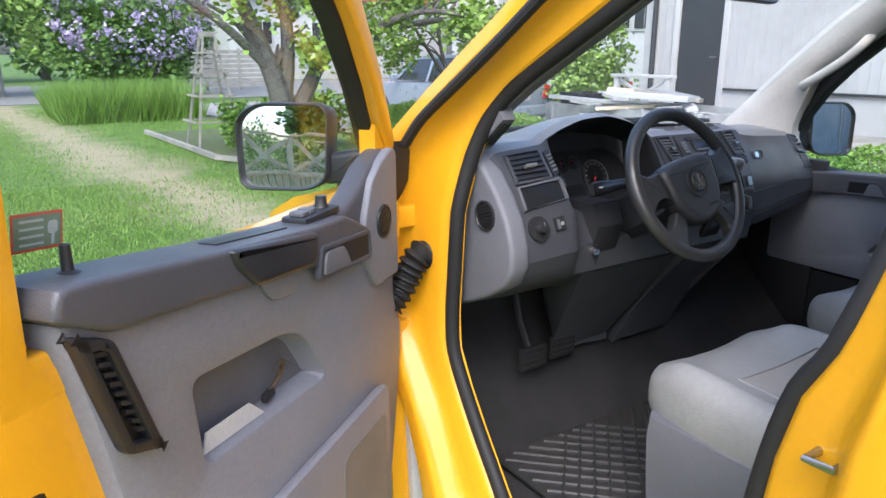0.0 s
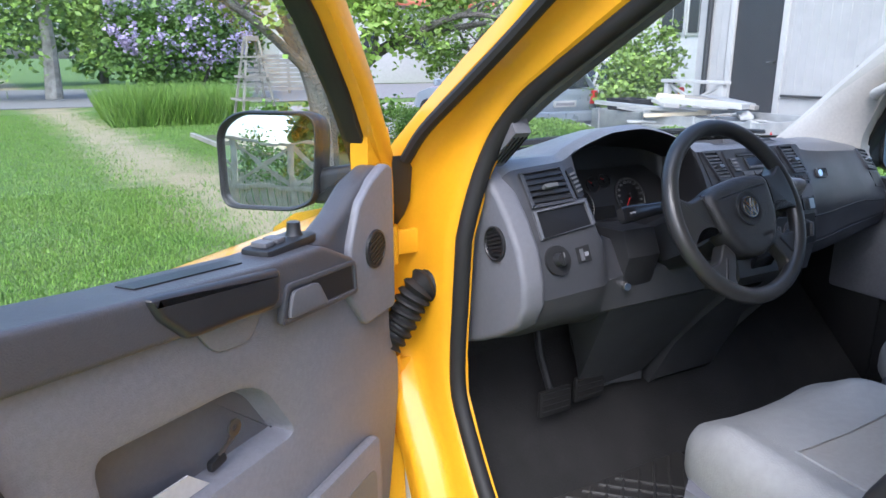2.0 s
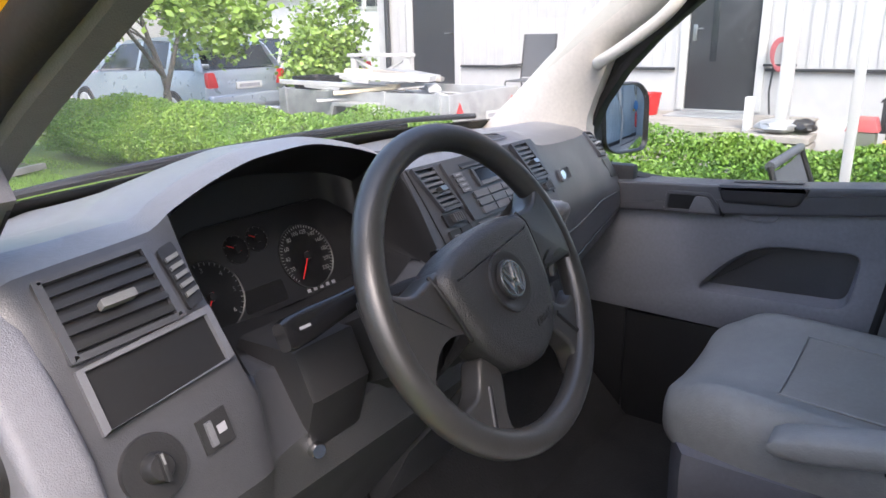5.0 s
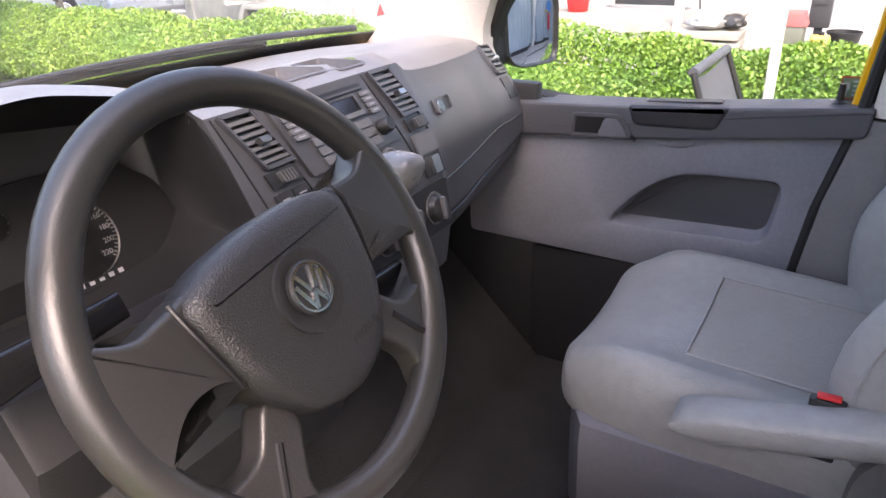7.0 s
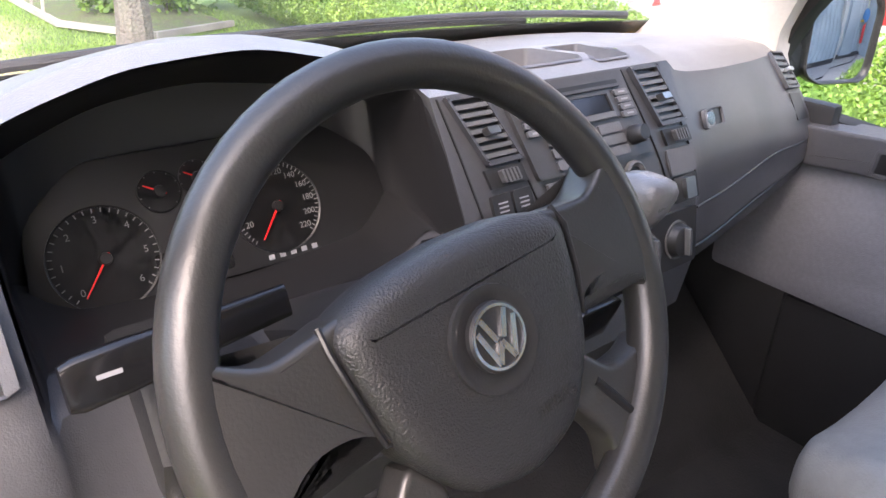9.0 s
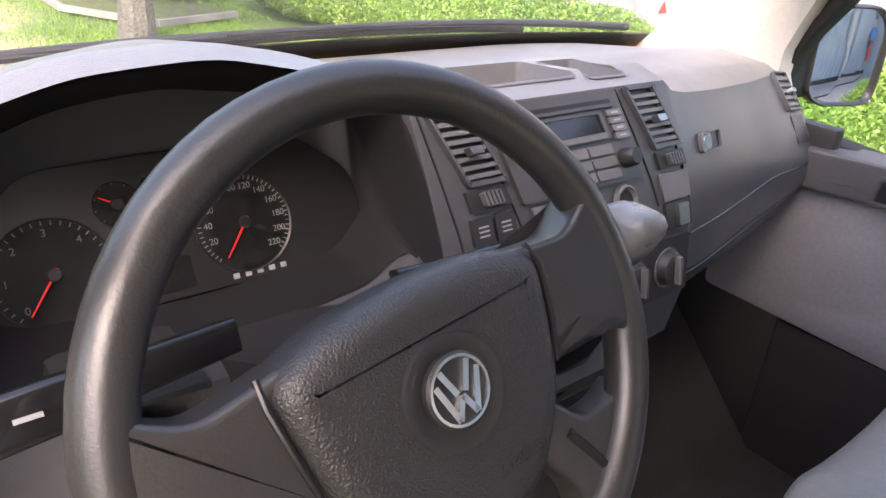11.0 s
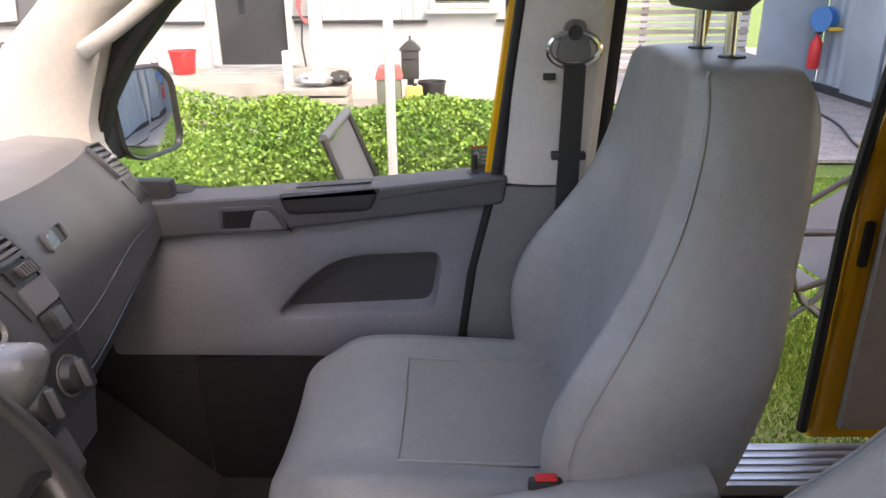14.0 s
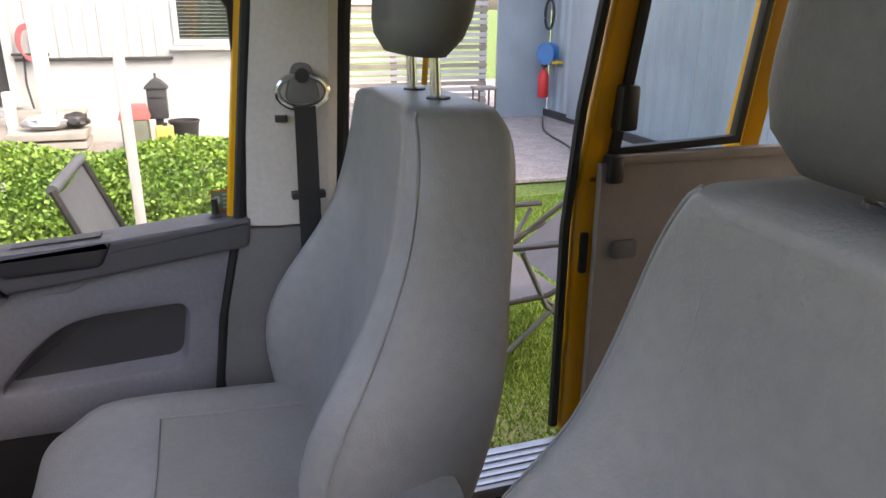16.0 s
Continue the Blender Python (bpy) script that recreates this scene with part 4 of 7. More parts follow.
def end_cap():
    out = [(1.30, 1.285), (1.262, 1.268), (1.222, 1.235), (1.18, 1.19), (1.145, 1.14), (1.122, 1.08), (1.118, 1.03), (1.14, 0.985), (1.20, 0.945), (1.27, 0.91), (1.345, 0.88), (1.345, 1.0), (1.34, 1.15)]
    cap = part("end_cap", prism(out, 0.886, 0.94, lambda a, d, b: Vector((d, a, b)), 0.012, 3), TRIM_L, dash, "light grey end cap")
    m = facing((0.886, 1.218, 1.138), (-1, 0, 0))
    part("vent_ring", lathe([(0.036, -0.004), (0.036, 0.005), (0.032, 0.006), (0.03, 0.003), (0.03, -0.004)], m, 32, cap=False), BLACK, cap)
    # near-black disc in place of the shade behind the slats
    part("vent_shade_disc", lathe([(0.001, 0.0005), (0.031, 0.0005), (0.031, -0.01), (0.001, -0.01)], m, 32), LUMP, cap)
    for k in range(-3, 4):
        h = math.sqrt(0.030**2 - (k * 0.008) ** 2)
        part("slat", box(-h, h, k * 0.008 - 0.001, k * 0.008 + 0.003, -0.002, 0.004, 0, f=lambda a, b, c: m @ Vector((a * math.cos(0.35) - b * math.sin(0.35), a * math.sin(0.35) + b * math.cos(0.35), c))), BLACK, cap)
    # slotted defroster cover above
    part("defroster", prism([(1.285, 1.292), (1.262, 1.285), (1.17, 1.36), (1.19, 1.39)], 0.892, 0.93, lambda a, d, b: Vector((d, a, b)), 0.004), TRIM_L, cap)
    for k in range(4):
        x = 0.897 + k * 0.0095
        a, b = Vector((x, 1.262, 1.285)), Vector((x, 1.17, 1.36))
        out_ = Vector((0, -0.63, -0.77)) * 0.0012
        part("slot", tube([a.lerp(b, t) + out_ for t in (0.14, 0.5, 0.88)], 0.0032, 6, flat=0.5), LUMP, cap, "dark slot")


end_cap()


def on_dash(x0, x1, k0, k1, lift=0.0, skew=0.0):
    """A mapping of (a 0..1, depth, b 0..1) to the dash face between x0, x1 and section places k0 (top), k1;
    skew moves the lower edge sideways."""
    def f(a, d, b):
        x = x0 + (x1 - x0) * a + skew * (1 - b)
        k = k1 + (k0 - k1) * b
        p = dash_point(x, k)
        t = (dash_point(x, k - 0.3) - dash_point(x, k + 0.3)).normalized()
        s = (dash_point(min(x + 0.01, 2.476), k) - dash_point(max(x - 0.01, 0.906), k)).normalized()
        nrm = s.cross(t).normalized()
        if nrm.y > 0:
            nrm = -nrm
        return p + nrm * (d + lift)
    return f


def vent(x0, x1, k0, k1, slats, thumb=True, box_below=0.0, wheel_side=False, skew=0.0):
    g = on_dash(x0, x1, k0, k1, 0.0, skew)
    v = part("air_vent", ring(rounded([(0, 0), (1, 0), (1, 1), (0, 1)], 0.03, 2), 0.07, 0.001, 0.008, g, 0.0), FASCIA, dash, "slatted air vent")
    lo = 0.08 + box_below
    # flat dark sheet; the shade of the vent opening is its colour
    part("vent_shade_sheet", prism([(0.05, 0.05), (0.95, 0.05), (0.95, 0.95), (0.05, 0.95)], 0.0012, 0.002, g, 0.0), LUMP, v)
    for k in range(slats):
        b = lo + (0.9 - lo) * (k + 0.5) / slats
        h = 0.32 * (0.9 - lo) / slats
        part("slat", prism([(0.06, b - h), (0.94, b - h), (0.94, b + h * 0.6), (0.06, b + h * 0.6)], 0.002, 0.0065, g, 0.0), BLACK if wheel_side else VENTS, v)
    if thumb:
        b = lo + (0.9 - lo) * 0.45
        part("thumb_tab", prism(rounded([(0.36, b - 0.05), (0.66, b - 0.05), (0.66, b + 0.05), (0.36, b + 0.05)], 0.02, 2), 0.006, 0.017, g, 0.002), STEEL if not wheel_side else TRIM_M, v, "worn thumb tab")
    return v


# left vent over an open tray
lv = vent(0.955, 1.072, 4.15, 5.25, 5, True, 0.0, True)
g = on_dash(1.076, 1.1, 4.25, 5.25)
part("vent_thumbwheel", prism(rounded([(0.1, 0.05), (0.9, 0.05), (0.9, 0.95), (0.1, 0.95)], 0.1, 2), 0.001, 0.006, g, 0.0), BLACK, dash)
for k in range(5):
    part("ridge", prism([(0.2, 0.2 + k * 0.13), (0.8, 0.2 + k * 0.13), (0.8, 0.26 + k * 0.13), (0.2, 0.26 + k * 0.13)], 0.006, 0.009, g, 0.0), TRIM_M, dash)
g = on_dash(0.955, 1.098, 5.32, 6.05)
tr = part("open_tray", ring([(0, 0), (1, 0), (1, 1), (0, 1)], 0.05, 0.001, 0.007, g, 0.0), TRIM_D, dash, "empty open tray")
# no depth here: a near-black sheet paints the tray's inner shade
part("tray_shade", prism([(0.04, 0.04), (0.96, 0.04), (0.96, 0.96), (0.04, 0.96)], 0.0012, 0.002, g, 0.0), LUMP, tr)
# light switch and dimmer
p, q = on_dash(0.95, 1.02, 6.0, 7.4)(0.5, 0.0, 0.48), on_dash(0.95, 1.02, 6.0, 7.4)(0.5, 0.05, 0.48)
m = facing(p, q - p)
ls = part("light_switch", lathe([(0.001, 0.006), (0.03, 0.006), (0.031, 0.004), (0.031, -0.004), (0.001, -0.004)], m, 32), BLACK, dash)
part("knob", lathe([(0.001, 0.02), (0.011, 0.02), (0.0135, 0.016), (0.0145, 0.005), (0.001, 0.005)], m, 20), BLACK, ls)
part("knob_grip", box(-0.0025, 0.0025, -0.013, 0.013, 0.018, 0.026, 0.001, f=lambda a, b, c: m @ Vector((a, b, c))), BLACK, ls)
part("knob_mark", box(-0.001, 0.001, 0.002, 0.012, 0.026, 0.0265, 0, f=lambda a, b, c: m @ Vector((a, b, c))), INK, ls)
g = on_dash(1.035, 1.068, 6.5, 7.0)
dm = part("dimmer", prism([(0, 0), (1, 0), (1, 1), (0, 1)], 0.001, 0.004, g, 0.0), BLACK, dash)
part("thumbwheel", prism([(0.2, 0.15), (0.4, 0.15), (0.4, 0.85), (0.2, 0.85)], 0.004, 0.008, g, 0.0), TRIM_D, dm)
part("mark", prism([(0.55, 0.35), (0.85, 0.35), (0.85, 0.6), (0.55, 0.6)], 0.004, 0.0046, g, 0.0), PLATE, dm)

# ---- instrument cluster ----
cl = thing("instrument_cluster", "dark instrument cluster with dials and red needles", "gauges")
CO, CN = Vector((1.31, 1.345, 1.17)), Vector((0, -0.9, 0.43)).normalized()
CU = Vector((0, 0.43, 0.9)).normalized()


def cf(a, d, b):
    return CO + Vector((1, 0, 0)) * a + CN * d + CU * b


part("back_plate", prism(rounded([(-0.182, -0.058), (0.182, -0.058), (0.176, 0.03), (0.12, 0.075), (-0.12, 0.075), (-0.172, 0.03)], 0.02), 0.0, 0.006, cf, 0.002), LUMP, cl)


def dial(a, b, r, marks, needle, nums, size):
    m = facing(cf(a, 0.0062, b), CN)
    d = part("dial", lathe([(0.001, 0.0), (r, 0.0), (r, 0.001), (r * 1.03, 0.002), (r * 1.03, 0.0)], m, 40), LUMP, cl)
    for k in range(marks):
        t = radians(225 - 270 * k / (marks - 1))
        c, s = math.cos(t), math.sin(t)
        part("tick", box(r * 0.9, r * 0.98, -0.0005, 0.0005, 0.001, 0.0015, 0, f=lambda x, y, z: m @ Vector((x * c - y * s, x * s + y * c, z))), INK, d)
    for k, s in enumerate(nums):
        t = radians(225 - 270 * k / (len(nums) - 1))
        text("numeral", s, m @ pose(r * 0.76 * math.cos(t), r * 0.76 * math.sin(t), 0.0012), size, INK, d, 0.0001)
    t = radians(needle)
    c, s = math.cos(t), math.sin(t)
    part("needle", prism([(-0.006, -0.001), (r * 0.82, -0.0005), (r * 0.82, 0.0005), (-0.006, 0.001)], 0.003, 0.004, lambda x, z, y: m @ Vector((x * c - y * s, x * s + y * c, z)), 0.0), INKR, d)
    part("hub", lathe([(0.001, 0.006), (0.005, 0.006), (0.006, 0.002), (0.001, 0.002)], m, 16), LUMP, d)


dial(0.052, -0.002, 0.046, 45, 232, ["", "20", "40", "60", "80", "100", "120", "140", "160", "180", "200", "220"], 0.0085)
dial(-0.115, -0.012, 0.046, 29, 232, ["0", "1", "2", "3", "4", "5", "6"], 0.009)
dial(-0.055, 0.036, 0.019, 9, 150, [], 0.004)
dial(-0.018, 0.042, 0.017, 9, 150, [], 0.004)
part("display", prism(rounded([(-0.075, -0.05), (-0.005, -0.05), (-0.005, -0.02), (-0.075, -0.02)], 0.004), 0.006, 0.007, cf, 0.0), GLOSS, cl)
for k in range(5):
    part("warning_mark", prism([(0.03 + k * 0.012, -0.053), (0.036 + k * 0.012, -0.053), (0.036 + k * 0.012, -0.048), (0.03 + k * 0.012, -0.048)], 0.006, 0.0066, cf, 0.0), PLATE, cl)

# ---- steering wheel ----
RAKE = radians(27.7)
SC = Vector((1.3427, 1.0105, 1.2017))
SN = Vector((0, -math.cos(RAKE), math.sin(RAKE)))
SU = Vector((0, math.sin(RAKE), math.cos(RAKE)))
TURNW = radians(8)


def sw(a, d, b):
    return SC + Vector((1, 0, 0)) * a + SU * b + SN * d


def swr(a, d, b):
    c, k = math.cos(TURNW), math.sin(TURNW)
    return sw(a * c - b * k, d, a * k + b * c)


wheel = thing("steering_wheel", "worn black four-spoke steering wheel", "steering wheel")
part("rim", tube([sw(0.1794 * math.cos(t), -0.008, 0.1794 * math.sin(t)) for t in (2 * math.pi * k / 64 for k in range(64))], 0.0165, 16, wrap=True), WHEELM, wheel)
pad = rounded([(-0.100, 0.046), (-0.06, 0.06), (0.0, 0.064), (0.06, 0.06), (0.100, 0.046), (0.094, 0.0), (0.084, -0.045), (0.05, -0.092), (0, -0.106), (-0.05, -0.092), (-0.084, -0.045), (-0.094, 0.0)], 0.018, 3)
part("airbag_cover", prism(pad, -0.04, 0.018, swr, 0.022, 5), PADM, wheel, "grained black airbag cover")
for sgn in (-1, 1):
    up = [(0.08, 0.052), (0.10, 0.048), (0.135, 0.044), (0.155, 0.056), (0.172, 0.07), (0.183, 0.0), (0.165, -0.045), (0.15, -0.03), (0.13, -0.018), (0.105, -0.02), (0.08, -0.04)]
    part("spoke", prism([(a * sgn, b) for a, b in rounded(up, 0.012, 3)], -0.034, 0.006, swr, 0.006, 3), WHEELM, wheel)
    lo = [(0.055, -0.082), (0.078, -0.05), (0.108, -0.085), (0.14, -0.085), (0.16, -0.075), (0.15, -0.115), (0.105, -0.15), (0.075, -0.168), (0.085, -0.13)]
    part("spoke", prism([(a * sgn, b) for a, b in rounded(lo, 0.012, 3)], -0.034, -0.004, swr, 0.006, 3), WHEELM, wheel)
    part("lower_groove", tube([swr(sgn * a, -0.005, b) for a, b in ((0.088, -0.085), (0.1, -0.105), (0.11, -0.122))], 0.004, 8), LUMP, wheel)
    part("pad_seam", tube([swr(sgn * a, n, b) for a, b, n in ((0.099, 0.05, 0.002), (0.101, 0.035, 0.0085), (0.096, 0.0, 0.009), (0.09, -0.03, 0.006))], 0.0022, 8), LUMP, wheel, "dark seam beside the airbag cover")
part("badge_recess", lathe([(0.001, 0.0), (0.022, 0.0), (0.029, 0.0012), (0.033, 0.003), (0.0352, 0.0027), (0.036, -0.002), (0.001, -0.002)], facing(swr(0, 0.0185, -0.006), SN, (0, 0, 1)), 48), BLACK, wheel, "black round recess")
text("airbag_word", "AIRBAG", facing(swr(0.03, 0.0185, -0.066), SN) @ pose(0, 0, 0, 0, 0, 8), 0.011, BLACK, wheel, 0.0004)
bd = part("badge", lathe([(0.001, 0.002), (0.0195, 0.002), (0.021, 0.003), (0.0228, 0.002), (0.023, -0.002), (0.001, -0.002)], facing(swr(0, 0.022, -0.004), SN, (0, 0, 1)), 40), BLACK, wheel, "round chrome badge")
mb = facing(swr(0, 0.0236, -0.004), SN, SU) @ pose(0, 0, 0, 0, 0, 8) @ Matrix.Scale(0.74, 4)
part("badge_ring", lathe([(0.0255, 0), (0.026, 0.003), (0.0285, 0.003), (0.029, 0)], mb, 40, cap=False), CHROME, bd)
for a0, b0, a1, b1 in ((-0.014, 0.021, -0.004, -0.002), (0.014, 0.021, 0.004, -0.002), (-0.021, 0.012, -0.009, -0.022), (0.021, 0.012, 0.009, -0.022), (-0.009, -0.022, 0.0, -0.004), (0.009, -0.022, 0.0, -0.004)):
    d = (Vector((a1, b1)) - Vector((a0, b0))).normalized().orthogonal() * 0.0027
    part("badge_stroke", prism([(a0 + d.x, b0 + d.y), (a1 + d.x, b1 + d.y), (a1 - d.x, b1 - d.y), (a0 - d.x, b0 - d.y)], 0.0, 0.003, lambda x, z, y: mb @ Vector((x, y, z)), 0.0), CHROME, bd)
# column with stalks
col = thing("steering_column", "black steering column cover with ignition lock and stalks", "steering column")
part("shroud", loft([[sw(a * w, -d, b * h - 0.01) for a, b in ((-1, -0.9), (-0.9, 0.55), (-0.5, 0.9), (0.5, 0.9), (0.9, 0.55), (1, -0.9), (0.5, -1.3), (-0.5, -1.3))] for d, w, h in ((0.045, 0.05, 0.04), (0.08, 0.06, 0.05), (0.16, 0.065, 0.055), (0.26, 0.06, 0.05))]), BLACK, col)
part("lower_cover", prism([(1.155, 1.145), (1.13, 1.09), (1.15, 1.02), (1.22, 1.0), (1.3, 1.05), (1.25, 1.14)], 1.165, 1.26, lambda a, d, b: Vector((d, a, b)), 0.01), BLACK, col, "black ignition cover")
for x0, x1 in ((1.27, 1.118), (1.40, 1.55)):
    rows = []
    for t, k in ((0.0, 0.7), (0.4, 0.8), (0.75, 1.0), (0.95, 1.0), (1.0, 0.85)):
        c = Vector((x0 + (x1 - x0) * t, 1.135 - 0.02 * t, 1.19))
        rows.append([c + SU * (b * k) + SN * (d * k) for b, d in rounded([(-0.017, -0.011), (0.017, -0.011), (0.017, 0.011), (-0.017, 0.011)], 0.007, 3)])
    st = part("stalk", loft(rows), GLOSS, col, "glossy black column stalk")
    part("mark", prism([(-0.008, -0.0015), (0.008, -0.0015), (0.008, 0.0015), (-0.008, 0.0015)], 0.0112, 0.0118, lambda a, d, b: Vector((x0 + (x1 - x0) * 0.84 + a, 1.135 - 0.0168, 1.19)) + SN * d + SU * b, 0.0), PLATE, st)
part("ignition_lock", lathe([(0.001, 0.012), (0.008, 0.012), (0.01, 0.009), (0.01, 0), (0.001, 0)], facing((1.178, 1.148, 1.022), (-0.3, -1, 0.2)), 16), CHROME, col)

# ---- centre console on the dash ----
for x0, x1, k1, sk, kw, kx in ((1.518, 1.568, 5.3, 0.03, 5.36, 1.542), (1.806, 1.858, 5.34, 0.03, 5.42, 1.837)):
    vent(x0, x1, 4.06, k1, 7, True, 0.0, False, sk)
    g = on_dash(kx, kx + 0.052, kw, kw + 0.34, 0.0, 0.004)
    tw = part("vent_wheel_housing", prism([(0.0, 0), (1, 0), (1, 1), (0.0, 1)], 0.001, 0.005, g, 0.0), BLACK, dash)
    part("thumbwheel", prism(rounded([(0.3, 0.15), (0.75, 0.15), (0.75, 0.85), (0.3, 0.85)], 0.08, 2), 0.005, 0.012, g, 0.0), VENTS, tw, "ribbed thumbwheel")
    for q in range(4):
        part("rib", prism([(0.36 + q * 0.1, 0.18), (0.39 + q * 0.1, 0.18), (0.39 + q * 0.1, 0.82), (0.36 + q * 0.1, 0.82)], 0.012, 0.0128, g, 0.0), BLACK, tw)
g = on_dash(1.541, 1.597, 5.8, 6.25)
for a0, a1 in ((0.0, 0.47), (0.53, 1.0)):
    sw_ = part("switch", prism(rounded([(a0, 0), (a1, 0), (a1, 1), (a0, 1)], 0.08, 2), 0.001, 0.006, g, 0.0), BLACK, dash, "black rocker switch with a worn symbol")
    for q in range(3):
        part("mark", prism([(a0 + 0.12, 0.3 + q * 0.16), (a1 - 0.12, 0.3 + q * 0.16), (a1 - 0.12, 0.36 + q * 0.16), (a0 + 0.12, 0.36 + q * 0.16)], 0.006, 0.0064, g, 0.0), PLATE, sw_)
# seam lines that frame the radio stack
for xa, xb in ((1.512, 1.53), (1.576, 1.612), (1.796, 1.832), (1.868, 1.897)):
    part("console_seam", tube([dash_point(xa + (xb - xa) * t, 4.05 + 2.4 * t) + Vector((0, -0.0008, 0.0004)) for t in np.linspace(0, 1, 14)], 0.0012, 5), LUMP, dash, "dark panel seam")
radio = thing("car_radio", "grey car radio with display, buttons and a knob", "radio")
g = on_dash(1.59, 1.788, 4.08, 5.78, 0.0, 0.022)
part("faceplate", prism(rounded([(0, 0), (1, 0), (1, 1), (0, 1)], 0.03, 2), 0.001, 0.007, g, 0.0), RADIOM, radio)
part("disc_slot", prism([(0.2, 0.86), (0.92, 0.86), (0.92, 0.905), (0.2, 0.905)], 0.007, 0.0078, g, 0.0), LUMP, radio)
part("slot_lip", prism([(0.2, 0.82), (0.92, 0.82), (0.92, 0.855), (0.2, 0.855)], 0.007, 0.0105, g, 0.0), RADIOM, radio)
part("display_frame", ring([(0.3, 0.48), (0.8, 0.48), (0.8, 0.79), (0.3, 0.79)], 0.03, 0.007, 0.0105, g, 0.0), RADIOM, radio)
part("display", prism([(0.33, 0.56), (0.77, 0.56), (0.77, 0.76), (0.33, 0.76)], 0.007, 0.0082, g, 0.0), GLOSS, radio)
part("button_row", prism([(0.33, 0.49), (0.77, 0.49), (0.77, 0.55), (0.33, 0.55)], 0.007, 0.0115, g, 0.0), VENTS, radio, "pale worn button row")
for r in range(3):
    for k in range(3):
        part("button", prism(rounded([(0.16 + k * 0.21, 0.05 + r * 0.135), (0.355 + k * 0.21, 0.05 + r * 0.135), (0.355 + k * 0.21, 0.16 + r * 0.135), (0.16 + k * 0.21, 0.16 + r * 0.135)], 0.012, 1), 0.007, 0.0105, g, 0.0), VENTS if r == 1 else TRIM_D, radio)
for k in range(4):
    for a0 in (0.04, 0.84):
        bt_ = part("button", prism(rounded([(a0, 0.46 + k * 0.085), (a0 + 0.12, 0.46 + k * 0.085), (a0 + 0.12, 0.53 + k * 0.085), (a0, 0.53 + k * 0.085)], 0.01, 1), 0.007, 0.0105, g, 0.0), TRIM_D, radio)
        part("mark", prism([(a0 + 0.03, 0.485 + k * 0.085), (a0 + 0.09, 0.485 + k * 0.085), (a0 + 0.09, 0.505 + k * 0.085), (a0 + 0.03, 0.505 + k * 0.085)], 0.0105, 0.0109, g, 0.0), PLATE, bt_)
p = g(0.87, 0.007, 0.24)
part("knob", lathe([(0.001, 0.018), (0.009, 0.018), (0.011, 0.015), (0.012, 0), (0.001, 0)], facing(p, g(0.87, 0.05, 0.24) - p), 24), BLACK, radio)
# blank panels, right switch, cup opening and heater panel
g = on_dash(1.622, 1.80, 5.86, 6.3, 0.0, 0.01)
part("blank_panel", prism(rounded([(0, 0), (0.55, 0), (0.55, 1), (0, 1)], 0.04, 2), 0.001, 0.005, g, 0.0), TRIM_D, dash)
m = facing(g(0.8, 0.001, 0.3), g(0.8, 0.05, 0.3) - g(0.8, 0.0, 0.3))
cp = part("lighter_socket", lathe([(0.012, 0.002), (0.016, 0.006), (0.019, 0.004), (0.02, 0.0)], m, 24, cap=False), VENTS, dash, "round lighter socket")
# dark disc painted for the shade in the socket
part("socket_shade", lathe([(0.001, 0.001), (0.0135, 0.001), (0.0135, 0.0), (0.001, 0.0)], m, 20), LUMP, cp)
g = on_dash(1.838, 1.893, 5.85, 6.4, 0.0, 0.003)
part("blank_panel", prism(rounded([(0, 0), (1, 0), (1, 1), (0, 1)], 0.05, 2), 0.001, 0.004, g, 0.0), TRIM_D, dash)
g = on_dash(1.842, 1.893, 6.45, 6.98)
cs = part("console_switch", prism(rounded([(0, 0), (1, 0), (1, 1), (0, 1)], 0.06, 2), 0.001, 0.004, g, 0.0), BLACK, dash, "black switch with a worn bright rocker")
part("rocker", prism(rounded([(0.35, 0.1), (0.75, 0.1), (0.75, 0.9), (0.35, 0.9)], 0.05, 2), 0.004, 0.01, g, 0.0), STEEL, cs)
g = on_dash(1.66, 1.885, 7.1, 8.05)
part("heater_panel", prism(rounded([(0, 0), (1, 0), (1, 1), (0, 1)], 0.04, 2), 0.001, 0.005, g, 0.0), BLACK, dash, "black heater control panel")
for a in (0.2, 0.5, 0.8):
    m = facing(g(a, 0.005, 0.5), g(a, 0.05, 0.5) - g(a, 0.0, 0.5))
    kb = part("heater_knob", lathe([(0.001, 0.014), (0.017, 0.014), (0.02, 0.012), (0.023, 0.0), (0.001, 0.0)], m, 24), BLACK, dash)
    part("knob_ring", lathe([(0.0235, 0.0), (0.0235, 0.002), (0.026, 0.002), (0.026, 0.0)], m, 24, cap=False), VENTS, kb)
    part("grip", box(-0.003, 0.003, -0.018, 0.018, 0.012, 0.022, 0.002, f=lambda x, y, z: m @ Vector((x, y, z))), VENTS, kb)
lev = thing("gear_lever", "grey gear lever rising from the centre console", "gear lever")
GK = Vector((1.608, 1.084, 1.208))
part("knob", loft([[GK + Vector((0.024 * r * sg(math.cos(t), 0.6), 0.03 * r * sg(math.sin(t), 0.6) - 0.25 * h, h)) for t in (2 * math.pi * j / 24 for j in range(24))] for h, r in ((-0.034, 0.5), (-0.028, 0.68), (-0.012, 0.9), (0.006, 1.0), (0.014, 0.97), (0.021, 0.82), (0.025, 0.5), (0.026, 0.1))]), KNOBM, lev, "silver-grey worn gear knob", 60)
part("knob_collar", tube([GK + Vector((0.0, 0.008, -0.034)), GK + Vector((0.004, 0.02, -0.06))], [0.017, 0.02], 14), BLACK, lev)
